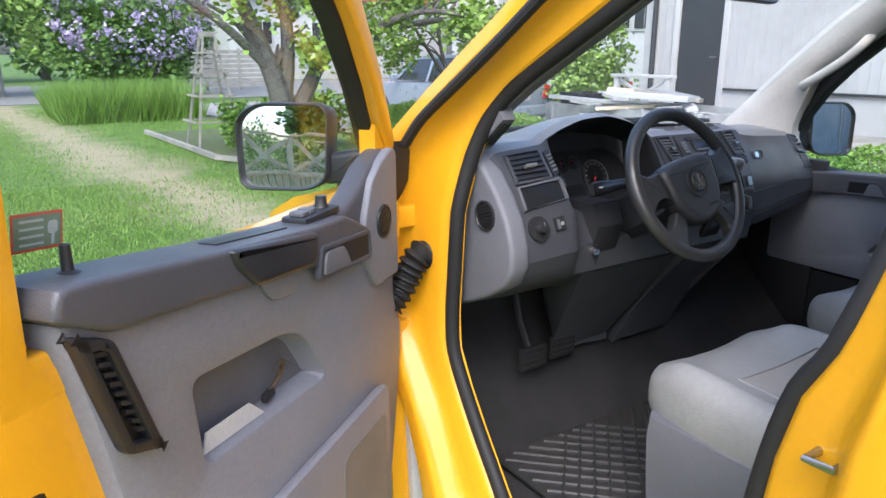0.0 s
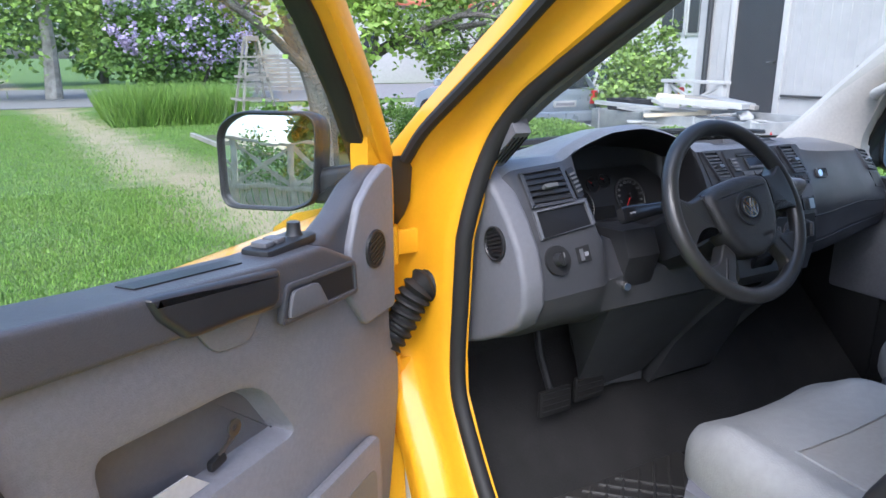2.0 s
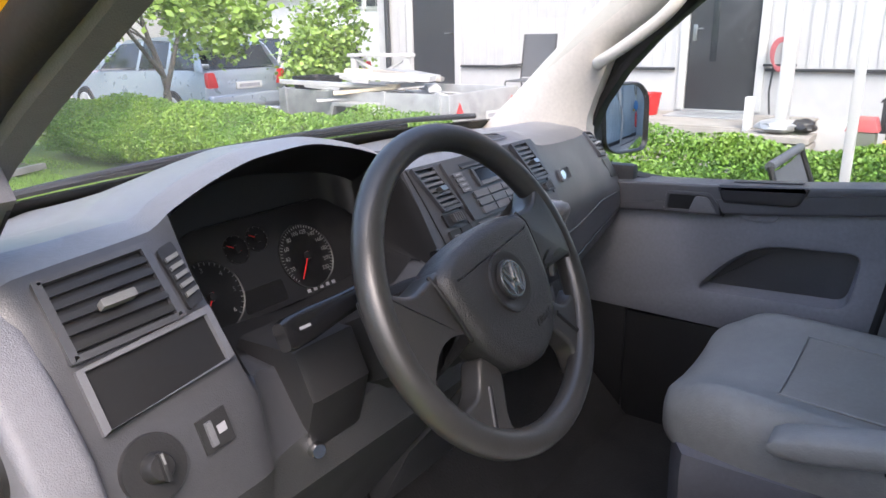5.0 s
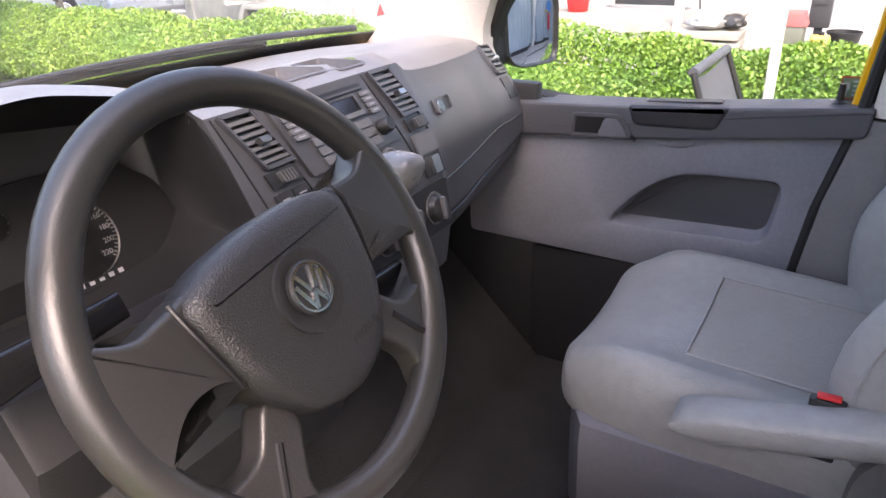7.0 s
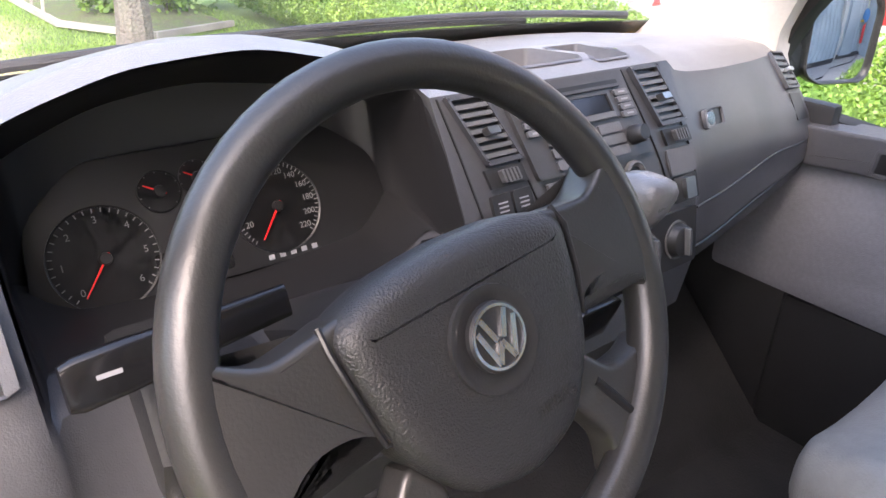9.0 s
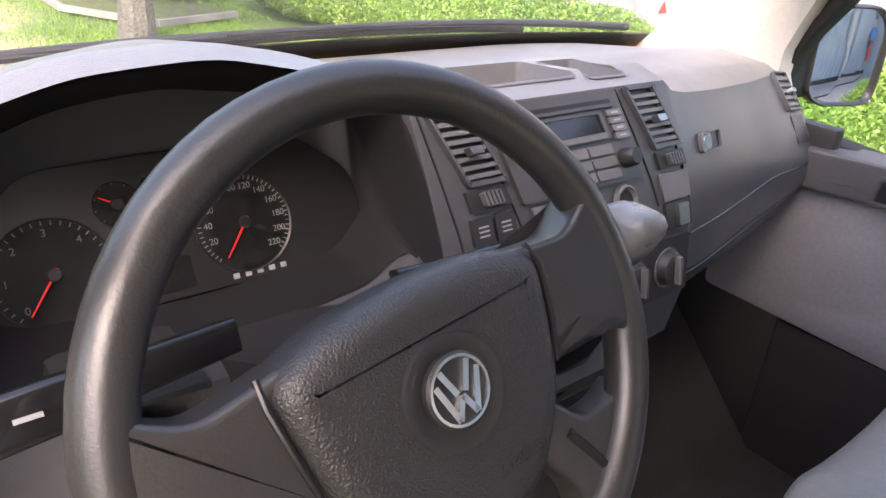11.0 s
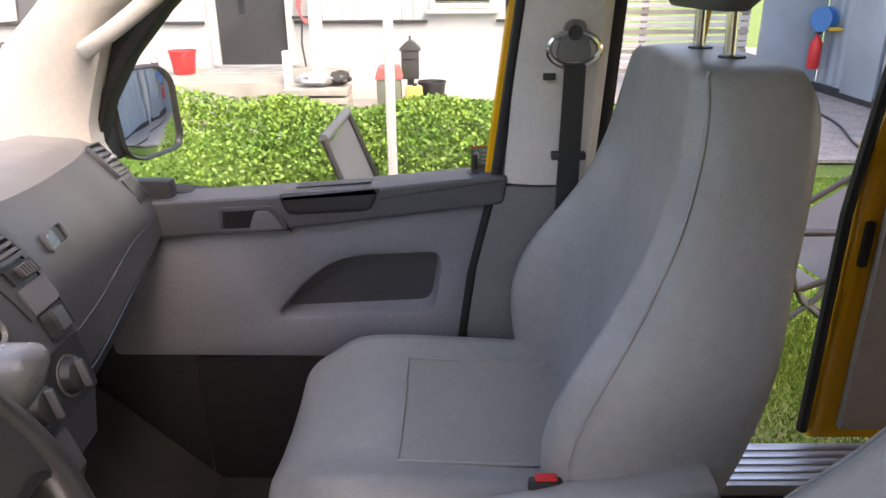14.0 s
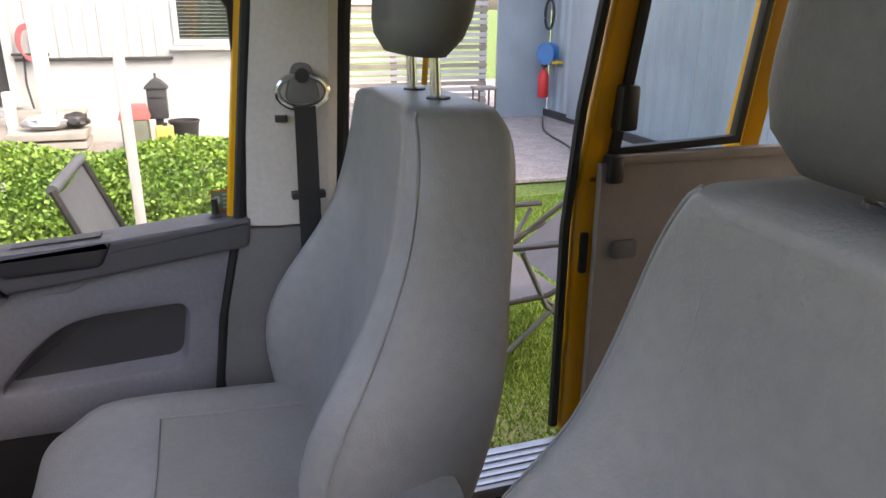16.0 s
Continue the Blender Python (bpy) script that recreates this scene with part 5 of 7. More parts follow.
part("red_mark", prism([(-0.009, -0.008), (0.009, -0.008), (0.0, 0.01)], 0.0, 0.002, lambda a, d, b: GK + Vector((0.0, -0.008, -0.046)) + Vector((0.7, -0.7, 0)) * a + Vector((-0.7, -0.7, 0.1)) * (0.014 + d) + Vector((0, 0, 1)) * b, 0.0), RED, lev, "red triangle mark")
part("stick", tube([(1.61, 1.085, 1.19), (1.625, 1.13, 1.13), (1.64, 1.19, 1.06)], 0.012, 10), BLACK, lev)
part("gear_plate", prism(rounded([(-0.04, -0.07), (0.04, -0.07), (0.04, 0.06), (-0.04, 0.06)], 0.02, 3), 0, 0.012, lambda a, d, b: Vector((1.645 + a, 1.165 - d - 0.35 * b, 1.0 + b * 0.93)), 0.003), GLOSS, lev)
part("console", loft([[(1.55, y + 0.02, z0), (1.56, y, z1), (1.79, y, z1), (1.80, y + 0.02, z0), (1.78, 1.45, z0), (1.57, 1.45, z0)] for y, z0, z1 in ((1.165, 1.02, 1.03), (1.15, 0.93, 0.98), (1.22, 0.85, 0.88), (1.3, 0.75, 0.8), (1.38, 0.6, 0.62))]), KNEE, dash, "grey console under the dash")
# knee bolster under the column
part("knee_panel", loft([[(1.16 + 0.1 * t, 1.17 + 0.2 * t, 0.97 - 0.28 * t), (1.34, 1.19 + 0.2 * t, 0.95 - 0.30 * t), (1.54 - 0.02 * t, 1.17 + 0.22 * t, 0.96 - 0.30 * t), (1.52, 1.4, 0.95 - 0.3 * t), (1.2 + 0.1 * t, 1.4, 0.95 - 0.28 * t)] for t in (0, 0.3, 0.6, 1.0, 1.1)]), KNEE, dash, "grey knee panel")
# glove box lines, latch and passenger vent
g = on_dash(1.912, 2.43, 5.0, 9.0)
for b in (0.46, 0.2):
    part("seam", tube([g(a, 0.0008, b) for a in np.linspace(0.0, 1.0, 24)], 0.0018, 6), LUMP, dash, "dark glove box seam")
g = on_dash(1.936, 2.0, 5.08, 5.62)
gl = part("glove_latch", ring(rounded([(0, 0), (1, 0), (1, 1), (0, 1)], 0.2, 3), 0.08, 0.001, 0.006, g, 0.0), TRIM_D, dash)
# dark sheet for the shade of the finger recess
part("recess", prism([(0.5, 0.1), (0.92, 0.1), (0.92, 0.9), (0.5, 0.9)], 0.001, 0.0025, g, 0.0), LUMP, gl)
part("lock", lathe([(0.001, 0.004), (0.009, 0.004), (0.011, 0), (0.001, 0)], facing(g(0.28, 0.002, 0.5), (0, -1, 0.4)), 18), CHROME, gl)
part("latch_plate", prism(rounded([(0.06, 0.1), (0.5, 0.1), (0.5, 0.9), (0.06, 0.9)], 0.1, 2), 0.001, 0.004, g, 0.0), DASH_TOP, gl)
vent(2.36, 2.45, 3.9, 5.2, 5, True)
g = on_dash(2.36, 2.45, 5.35, 6.3)
# pocket drawn only as a near-black sheet, its shade put into colour
part("open_pocket_shade", prism([(0.1, 0.0), (0.95, 0.0), (0.95, 1), (0.1, 1)], 0.001, 0.003, g, 0.0), LUMP, dash, "dark sheet for the shade in a small open pocket")
# trays sunk into the top of the dash
for (x0, x1, y0, y1), deep in zip(TRAYS, (0.024, 0.03, 0.012)):
    def dz(x, y):
        ks = np.linspace(0, 4, 41)
        k = min(ks, key=lambda q: abs(dash_point(x, q).y - y))
        return dash_point(x, k).z
    corner = [(x0, y0), (x1, y0), (x1, y1), (x0, y1)]
    rim = rounded(corner, 0.008, 3)
    low = min(dz(a, b) for a, b in corner) - deep
    sides = [[(a, b, dz(a, b) + 0.0015) for a, b in inset(rim, -0.004)], [(a, b, dz(a, b) + 0.002) for a, b in rim], [(a, b, low) for a, b in inset(rim, 0.004)]]
    ty = part("top_tray", loft(sides, caps=False), TRIM_D, dash, "sunk storage tray")
    part("tray_bottom", prism(inset(rim, 0.002), low - 0.004, low, lambda a, d, b: Vector((a, b, d)), 0.0), TRIM_M, ty, "grey tray bottom")

# ---- floor mat, pedals ----
fm = thing("floor_mat", "black ribbed rubber floor mat", "mat")
part("mat_sheet", box(0.97, 1.55, 0.62, 1.27, 0.441, 0.449, 0.003), MATRUB, fm)
for k in range(17):
    for sgn in (-1, 1):
        c = -0.5 + k * 0.055
        bm = bmesh.new()
        x0, y0, x1, y1 = 0.985, 0.64 + c, 1.535, 0.64 + c + 0.55
        if sgn < 0:
            y0, y1 = y1, y0
        t0, t1 = 0.0, 1.0
        for lo_, hi_ in ((0.64, 1.255),):
            dy = y1 - y0
            ta, tb = (lo_ - y0) / dy, (hi_ - y0) / dy
            t0, t1 = max(t0, min(ta, tb)), min(t1, max(ta, tb))
        if t1 - t0 < 0.03:
            bm.free()
            continue
        tube([(x0 + (x1 - x0) * t, y0 + (y1 - y0) * t, 0.45) for t in (t0, t1)], 0.006, 6, bm)
        part("rib", bm, MATRUB, fm)
for x, y, z in ((1.17, 1.36, 0.66), (1.30, 1.38, 0.66)):
    pd = thing("pedal", "black rubber-faced brake pedal", "pedal")
    part("pad", box(x - 0.05, x + 0.05, y - 0.012, y, z - 0.035, z + 0.035, 0.008), RUBBER, pd)
    part("arm", tube([(x, y, z), (x, y + 0.06, z + 0.1), (x, y + 0.1, z + 0.25)], 0.01, 8), BLACK, pd)
    for k in range(4):
        part("tread", box(x - 0.042, x + 0.042, y - 0.015, y - 0.011, z - 0.026 + k * 0.016, z - 0.019 + k * 0.016, 0.001), RUBBER, pd)


# ---- seats ----
def cushion_ring(w0, w1, y, zc, dz, n=28, sq=4.0):
    return [((w0 + w1) / 2 + (w1 - w0) / 2 * sg(math.cos(t), 2 / sq), y, zc + dz * sg(math.sin(t), 2 / sq)) for t in (2 * math.pi * j / n for j in range(n))]


def seat(cx, label, arm_side, y0=0.0, z0=0.0, hz=0.0):
    st = thing("front_seat", label, "car seat", "front seats")
    f = lambda a, b, c: Vector((cx + a, b + y0, c + z0))
    W = 0.255
    rows = []
    for y, w, top, bot in ((1.0, 0.13, 0.755, 0.735), (0.996, 0.18, 0.785, 0.71), (0.98, 0.212, 0.805, 0.69), (0.95, 0.233, 0.822, 0.675), (0.9, 0.247, 0.834, 0.665), (0.82, 0.257, 0.836, 0.66), (0.7, 0.26, 0.828, 0.66), (0.55, 0.26, 0.818, 0.66), (0.42, 0.255, 0.812, 0.66), (0.34, 0.24, 0.81, 0.68)):
        ring_ = []
        n = 40
        for j in range(n):
            t = 2 * math.pi * j / n
            a, b = sg(math.cos(t), 0.5), sg(math.sin(t), 0.62)
            bol = 0.028 * math.exp(-((abs(a) - 0.86) / 0.16) ** 2) * (1 if b > 0 else 0) * (1 if y < 0.93 else 0.4)
            mid = -0.012 * math.exp(-(a / 0.5) ** 4) * (1 if b > 0 else 0)
            ring_.append((a * w, y, (top + bot) / 2 + b * (top - bot) / 2 + bol + mid))
        rows.append(ring_)
    rows = [list(r) for r in zip(*[spline([Vector(p) for p in col], 3) for col in zip(*rows)])]
    part("cushion", loft(rows, f=f), SEATM, st, "grey vinyl seat cushion", 60)

    def top(a, y):
        k = 0.82 - (0.82 - y) * 0.055 if y < 0.82 else 0.824
        return k + 0.0122 - 0.006 * (1 - (a / 0.15) ** 2)
    panel = [[(a, y, top(a, y)) for a in np.linspace(-0.15, 0.15, 9)] for y in np.linspace(0.40, 0.80, 10)]
    part("seat_panel", loft(panel, closed=False, f=f), SEATC, st, "grey cloth seat panel, slightly stained", 60)
    part("piping", tube([f(a, y, top(a, y) + 0.001) for a, y in ((-0.15, 0.4), (-0.15, 0.6), (-0.15, 0.8), (0.0, 0.8), (0.15, 0.8), (0.15, 0.6), (0.15, 0.4))], 0.0025, 6), SEATM, st)
    # backrest: rounded sections up a reclined line
    rows = []
    for s in 1 - (1 - np.linspace(0, 1, 24)) ** 1.4:
        z = 0.78 + 0.612 * s
        yf = 0.545 - 0.125 * s - 0.02 * math.sin(math.pi * s)
        th_ = 0.175 - 0.02 * s
        w = 0.268 + 0.026 * math.sin(math.pi * min(1, s * 1.6)) - 0.07 * max(0, (s - 0.42) / 0.58) ** 1.3
        if s > 0.8:
            w, th_ = w * (1 - 0.1 * ((s - 0.8) / 0.2) ** 4), th_ * (1 - 0.12 * ((s - 0.8) / 0.2) ** 5)
        if s < 0.03:
            w, th_ = w * 0.96, th_ * 0.9
        ring_ = []
        n = 44
        for j in range(n):
            t = 2 * math.pi * j / n
            a, b = sg(math.cos(t), 0.38), sg(math.sin(t), 0.42)
            bol = (0.1 * math.exp(-((s - 0.3) / 0.3) ** 2) + 0.014) * math.exp(-((abs(a) - 0.84) / 0.2) ** 2) if b > 0.2 else 0
            ring_.append((a * w, yf - th_ / 2 + b * th_ / 2 + bol, z))
        rows.append(ring_)
    ym = sum(p[1] for p in rows[-1]) / len(rows[-1])
    rows.append([(a * 0.96, (b - ym) * 0.93 + ym, 1.399) for a, b, z in rows[-1]])
    rows.append([(a * 0.8, (b - ym) * 0.75 + ym, 1.405) for a, b, z in rows[-1]])
    for q in (4, 18):
        part("backrest_piping", tube([f(*r[q]) for r in rows[1:-1]], 0.0032, 6), SEATM, st, "sewn grey piping", 60)
    part("backrest", loft(rows, f=f), SEATM, st, "tall grey vinyl backrest", 60)
    for sgn in (-1, 1):
        part("seam", tube([f(sgn * (0.155 - 0.03 * s), 0.548 - 0.125 * s - 0.02 * math.sin(math.pi * s) - 0.0015, 0.80 + 0.58 * s) for s in np.linspace(0.05, 0.97, 14)], 0.0028, 6), SEATM, st)
    part("seat_base", loft([[(a * w, y, z) for a, y in ((-1, 0.40), (-1, 0.93), (-0.8, 0.965), (0.8, 0.965), (1, 0.93), (1, 0.40))] for z, w in ((0.5, 0.25), (0.6, 0.262), (0.68, 0.268), (0.72, 0.262), (0.725, 0.25))], f=f), TRIM_L, st, "grey moulded seat surround")
    part("pedestal", box(-0.2, 0.2, 0.42, 0.86, 0.44, 0.52, 0.01, f=f), BLACK, st)
    # headrest
    hr = []
    for s in np.linspace(0, 1, 9):
        z = 1.465 + hz + 0.2 * s
        w = 0.145 * (1 - (2 * s - 0.9) ** 4 * 0.35)
        th_ = 0.055 * (1 - (2 * s - 1) ** 4 * 0.5)
        hr.append([(sg(math.cos(t), 0.6) * w, 0.37 - 0.03 * s + sg(math.sin(t), 0.7) * th_, z) for t in (2 * math.pi * j / 28 for j in range(28))])
    h = part("headrest", loft(hr, f=f), SEATD, st, "dark grey headrest", 60)
    for sgn in (-1, 1):
        part("headrest_post", tube([f(sgn * 0.062, 0.352, 1.37), f(sgn * 0.06, 0.358, 1.52)], 0.008, 10), CHROME, h)
        part("post_collar", lathe([(0.001, 0.012), (0.017, 0.01), (0.02, 0.0), (0.001, 0.0)], Matrix.Translation(f(sgn * 0.062, 0.35, 1.398)), 16), BLACK, h)
    # hinge cover and belt buckle on the inner side
    s_ = -1 if cx > CX else 1
    part("hinge_cover", prism(rounded([(0.34, 0.66), (0.56, 0.68), (0.55, 0.80), (0.49, 0.88), (0.39, 0.88), (0.34, 0.78)], 0.03, 4), 0.255, 0.285, lambda a, d, b: f(s_ * d, a, b), 0.008), TRIM_M, st, "grey plastic hinge cover")
    part("belt_buckle", box(0.262, 0.278, 0.575, 0.62, 0.80, 0.895, 0.005, f=lambda a, b, c: f(s_ * a, b, c)), BLACK, st)
    part("buckle_button", box(0.2635, 0.2765, 0.583, 0.612, 0.8955, 0.9, 0.003, f=lambda a, b, c: f(s_ * a, b, c)), RED, st, "red release button")
    if arm_side:
        part("armrest", loft([[f(arm_side * (0.30 + 0.035 * sg(math.cos(t), 0.6)), y, 0.825 + 0.3 * max(0.0, 0.78 - y) ** 1.2 + 0.026 * k * sg(math.sin(t), 0.6)) for t in (2 * math.pi * j / 20 for j in range(20))] for y, k in ((0.40, 0.6), (0.42, 1), (0.6, 1), (0.73, 1), (0.765, 0.8), (0.78, 0.4))]), SEATM, st, "folded grey armrest", 60)
    return st


seat(2.13, "grey vinyl front passenger seat with a stained cloth panel", -1)
seat(1.335, "grey vinyl driver's seat with a worn cushion", 0, -0.075, 0.01, -0.045)


# ---- front doors ----
def door(name, f, label, mu, mz, opened=True):
    """f maps (u from hinge to latch edge, n towards the cabin, z) to the world."""
    d = thing(name, label, "car door", "front doors")
    aim = 0.0 if opened else 0.2
    lean_f = lambda a, dd, b: f(a, dd - tumble(b) * 0.8, b)
    zt = 1.10 if opened else 0.98
    low = [(0.02, 0.30), (0.02, 0.9), (0.02, zt), (1.11, zt), (1.12, 0.9), (1.06, 0.62), (1.0, 0.48), (0.92, 0.30)]
    part("outer_skin", prism(low, -0.07, -0.012, f, 0.012, 3), YELLOW, d, "yellow door shell")
    if opened:
        part("latch_flange", prism(rounded([(0.88, 0.30), (0.93, 0.75), (0.965, 0.95), (0.99, 1.08), (1.11, 1.09), (1.12, 0.9), (1.07, 0.62), (1.01, 0.48), (0.93, 0.30)], 0.01, 2), -0.02, 0.016, f, 0.008, 3), YELLOW, d, "yellow inner flange of the door")
    fr = [(-0.01, 1.02), (-0.005, 1.19), (0.075, 1.285), (0.15, 1.37), (0.28, 1.495), (0.42, 1.605), (0.58, 1.69), (0.98, 1.71), (1.1, 1.6), (1.118, 1.4), (1.082, 1.02)]
    if not opened:
        fr = [(-0.14, 1.02), (-0.13, 1.16), (-0.05, 1.29), (0.04, 1.39), (0.16, 1.49), (0.32, 1.60), (0.5, 1.68), (0.98, 1.70), (1.075, 1.6), (1.085, 1.4), (1.075, 1.02)]
    part("window_frame", ring(fr, 0.05 if opened else 0.048, -0.055, 0.018 if opened else 0.0, lean_f, 0.012 if opened else 0.008), YELLOW if opened else RUBBER, d, "yellow window frame" if opened else "black rubber-trimmed window frame")
    part("window_seal", ring(inset(fr, 0.046 if opened else 0.04), 0.013 if opened else 0.022, -0.05, -0.006 if opened else 0.008, lean_f, 0.004), RUBBER, d, "black rubber window seal")
    part("window_pane", prism(inset(fr, 0.05), -0.034, -0.03, lean_f, 0.0), GLASS, d).visible_shadow = False
    if opened:
        part("door_flange", prism([(0.0, 0.32), (0.0, 1.2), (0.02, 1.26), (0.11, 1.26), (0.11, 0.32)], -0.02, 0.02, f, 0.004), YELLOW, d)
        for z in (1.22, 1.10, 0.9):
            part("flange_screw", lathe([(0.001, 0.003), (0.006, 0.003), (0.008, 0), (0.001, 0)], facing(f(0.03, 0.02, z), f(0, 1, 0) - f(0, 0, 0)), 10), STEEL, d)
    trim = [(0.12, 0.30), (0.06, 0.55), (0.032, 0.68), (0.03, 0.76), (0.07, 0.83), (0.078, 1.03), (0.24, 1.03), (0.7, 1.07), (1.025, 1.12), (1.0, 1.03), (0.968, 0.88), (0.945, 0.75), (0.93, 0.5), (0.90, 0.30)]
    if not opened:
        trim = [(-0.1, 0.7), (-0.1, 1.03), (0.24, 1.05), (0.7, 1.1), (1.01, 1.15), (1.0, 1.12), (0.945, 0.977), (0.925, 0.86), (0.92, 0.765)]
    pk = rounded([(0.43, 0.792), (0.497, 0.89), (0.535, 0.918), (0.585, 0.932), (0.815, 0.955), (0.80, 0.815)], 0.022, 4)
    if not opened:
        pk = rounded([(0.382, 0.828), (0.47, 0.912), (0.553, 0.966), (0.63, 0.986), (0.858, 1.01), (0.833, 0.876)], 0.038, 5)
    part("trim_panel", panel_with_hole(rounded(trim, 0.02, 2), pk, -0.012, 0.045, -0.004, f), DOORM, d, "light grey plastic door trim with a sunk pocket")
    # added darker sheet: the pocket's shade as colour, darkest on the passenger side
    part("pocket_shade", prism(inset(pk, 0.008), -0.0035, 0.0, f, 0.0), TRIM_D if opened else FASCIA, d, "dark sheet standing for the shade in the pocket")
    cap = [(0.22, 0.985), (0.24, 1.09), (0.36, 1.098), (0.50, 1.105), (0.74, 1.13), (1.0, 1.163), (1.03, 1.165), (1.03, 1.11), (0.965, 1.085), (0.7, 1.05), (0.5, 1.002), (0.30, 0.98)]
    if opened:
        cap = [(0.26, 0.992), (0.255, 1.05), (0.33, 1.085), (0.36, 1.098), (0.50, 1.105), (0.74, 1.13), (1.0, 1.163), (1.035, 1.165), (1.045, 1.13), (0.97, 1.092), (0.69, 1.06), (0.5, 1.034), (0.30, 1.002)]
    else:
        cap = [(-0.1, 0.97), (-0.1, 1.05), (0.14, 1.078), (0.578, 1.128), (1.008, 1.19), (1.03, 1.192), (1.02, 1.135), (0.999, 1.13), (0.554, 1.057), (0.123, 1.0)]
    part("sill_trim", prism(rounded(cap, 0.012, 2), -0.03, 0.068, f, 0.010, 4), SILLM, d, "dark grey sill trim")
    if opened:
        part("mirror_gusset", prism(rounded([(0.085, 1.0), (0.085, 1.19), (0.115, 1.196), (0.19, 1.172), (0.25, 1.132), (0.31, 1.105), (0.38, 1.094), (0.38, 1.03), (0.26, 0.99)], 0.012, 3), -0.01, 0.044, f, 0.02, 5), SILLM, d, "dark grey mirror gusset")
        part("gusset_face", prism(rounded([(0.074, 0.9), (0.078, 1.188), (0.105, 1.2), (0.165, 1.176), (0.218, 1.14), (0.252, 1.07), (0.262, 0.975), (0.2, 0.9)], 0.014, 3), 0.036, 0.058, f, 0.008, 4), DOORM, d, "pale grey speaker panel")
        m = facing(f(0.162, 0.06, 1.043), f(0.165, 1.0, 1.135) - f(0.165, 0.0, 1.135))
        sp = part("speaker_ring", lathe([(0.031, -0.002), (0.033, 0.004), (0.037, 0.003), (0.038, -0.004)], m, 28, cap=False), BLACK, d)
        part("speaker_back", lathe([(0.001, 0.001), (0.032, 0.001), (0.032, -0.004), (0.001, -0.004)], m, 28), LUMP, sp)
        for k in range(-3, 4):
            h = math.sqrt(0.03**2 - (k * 0.0085) ** 2)
            part("slat", box(-h, h, k * 0.0085 - 0.001, k * 0.0085 + 0.0025, 0, 0.004, 0, f=lambda a, b, c: m @ Vector((a * 0.94 - b * 0.34, a * 0.34 + b * 0.94, c))), BLACK, sp)
    # inner handle in its recess
    if opened:
        hq, rq, lq = [(0.256, 0.986), (0.492, 1.004), (0.474, 1.066), (0.262, 1.05)], [(0.272, 0.999), (0.40, 1.008), (0.40, 1.052), (0.277, 1.043)], [(0.36, 1.0), (0.475, 1.011), (0.462, 1.053), (0.39, 1.047)]
    else:
        hq, rq, lq = [(0.26, 1.02), (0.46, 1.04), (0.452, 1.055), (0.41, 1.09), (0.268, 1.075)], [(0.276, 1.03), (0.38, 1.042), (0.38, 1.078), (0.281, 1.068)], [(0.345, 1.032), (0.44, 1.042), (0.405, 1.079), (0.365, 1.076)]
    hb = part("handle_bezel", ring(rounded(hq, 0.012, 3), 0.009, 0.06, 0.073, f, 0.003), SILLM, d)
    part("bezel_plate", prism(inset(hq, 0.004), 0.06, 0.0695, f, 0.0), FASCIA, hb)
    # thin near-black sheet for the shade behind the lever
    part("handle_recess_shade", prism(rq, 0.069, 0.0705, f, 0.0), LUMP, hb)
    part("lever", prism(rounded(lq, 0.01, 2), 0.069, 0.077, f, 0.004), TRIM_D, hb)
    # pull handle with a shiny black cover, and the pale scoop under it
    pq = [(0.49, 1.098), (0.745, 1.13), (0.73, 1.1), (0.685, 1.058), (0.51, 1.042), (0.495, 1.05)] if opened else [(0.43, 1.114), (0.70, 1.146), (0.672, 1.1), (0.655, 1.094), (0.462, 1.074), (0.448, 1.078)]
    part("pull_handle", prism(rounded(pq, 0.01, 3), 0.01, 0.078, f, 0.012, 4), SATIN, d, "shiny black pull handle")
    part("pull_scoop", prism(rounded([(0.50, 1.05), (0.66, 1.065), (0.615, 1.006), (0.535, 0.997)] if opened else [(0.483, 1.07), (0.64, 1.088), (0.61, 1.045), (0.513, 1.035)], 0.025, 4), 0.044, 0.052, f, 0.005), DOORM, d)
    # black strip laid on the sill as the shade in a slot
    part("sill_slot_shade", prism([(0.52, 0.0), (0.72, 0.0), (0.72, 0.03), (0.52, 0.03)], 0.0, 0.002, lambda a, z, n: f(a - (0.0 if opened else 0.05), n, z + (1.1052 if opened else 1.116) + (0.104 if opened else 0.125) * (a - 0.5)), 0.0), BLACK, d)
    if opened:
        part("switch_plate", prism(rounded([(0.33, -0.015), (0.47, -0.015), (0.47, 0.04), (0.33, 0.04)], 0.012, 2), 1.098, 1.112, lambda a, z, n: f(a, n, z), 0.003), BLACK, d, "window switch plate")
        for k in range(2):
            part("window_switch", prism(rounded([(0.40 + k * 0.03, -0.005), (0.425 + k * 0.03, -0.005), (0.425 + k * 0.03, 0.025), (0.40 + k * 0.03, 0.025)], 0.005, 2), 1.112, 1.12, lambda a, z, n: f(a, n, z), 0.002), TRIM_D, d)
        part("mirror_knob", lathe([(0.001, 0.024), (0.011, 0.024), (0.012, 0.008), (0.016, 0.0), (0.001, 0.0)], Matrix.Translation(f(0.36, 0.012, 1.11)), 18), BLACK, d)
    if opened:
        part("lower_bin", prism(rounded([(0.16, 0.32), (0.17, 0.66), (0.93, 0.66), (0.90, 0.32)], 0.03, 3), 0.045, 0.07, f, 0.012), DOORM, d, "lower door bin")
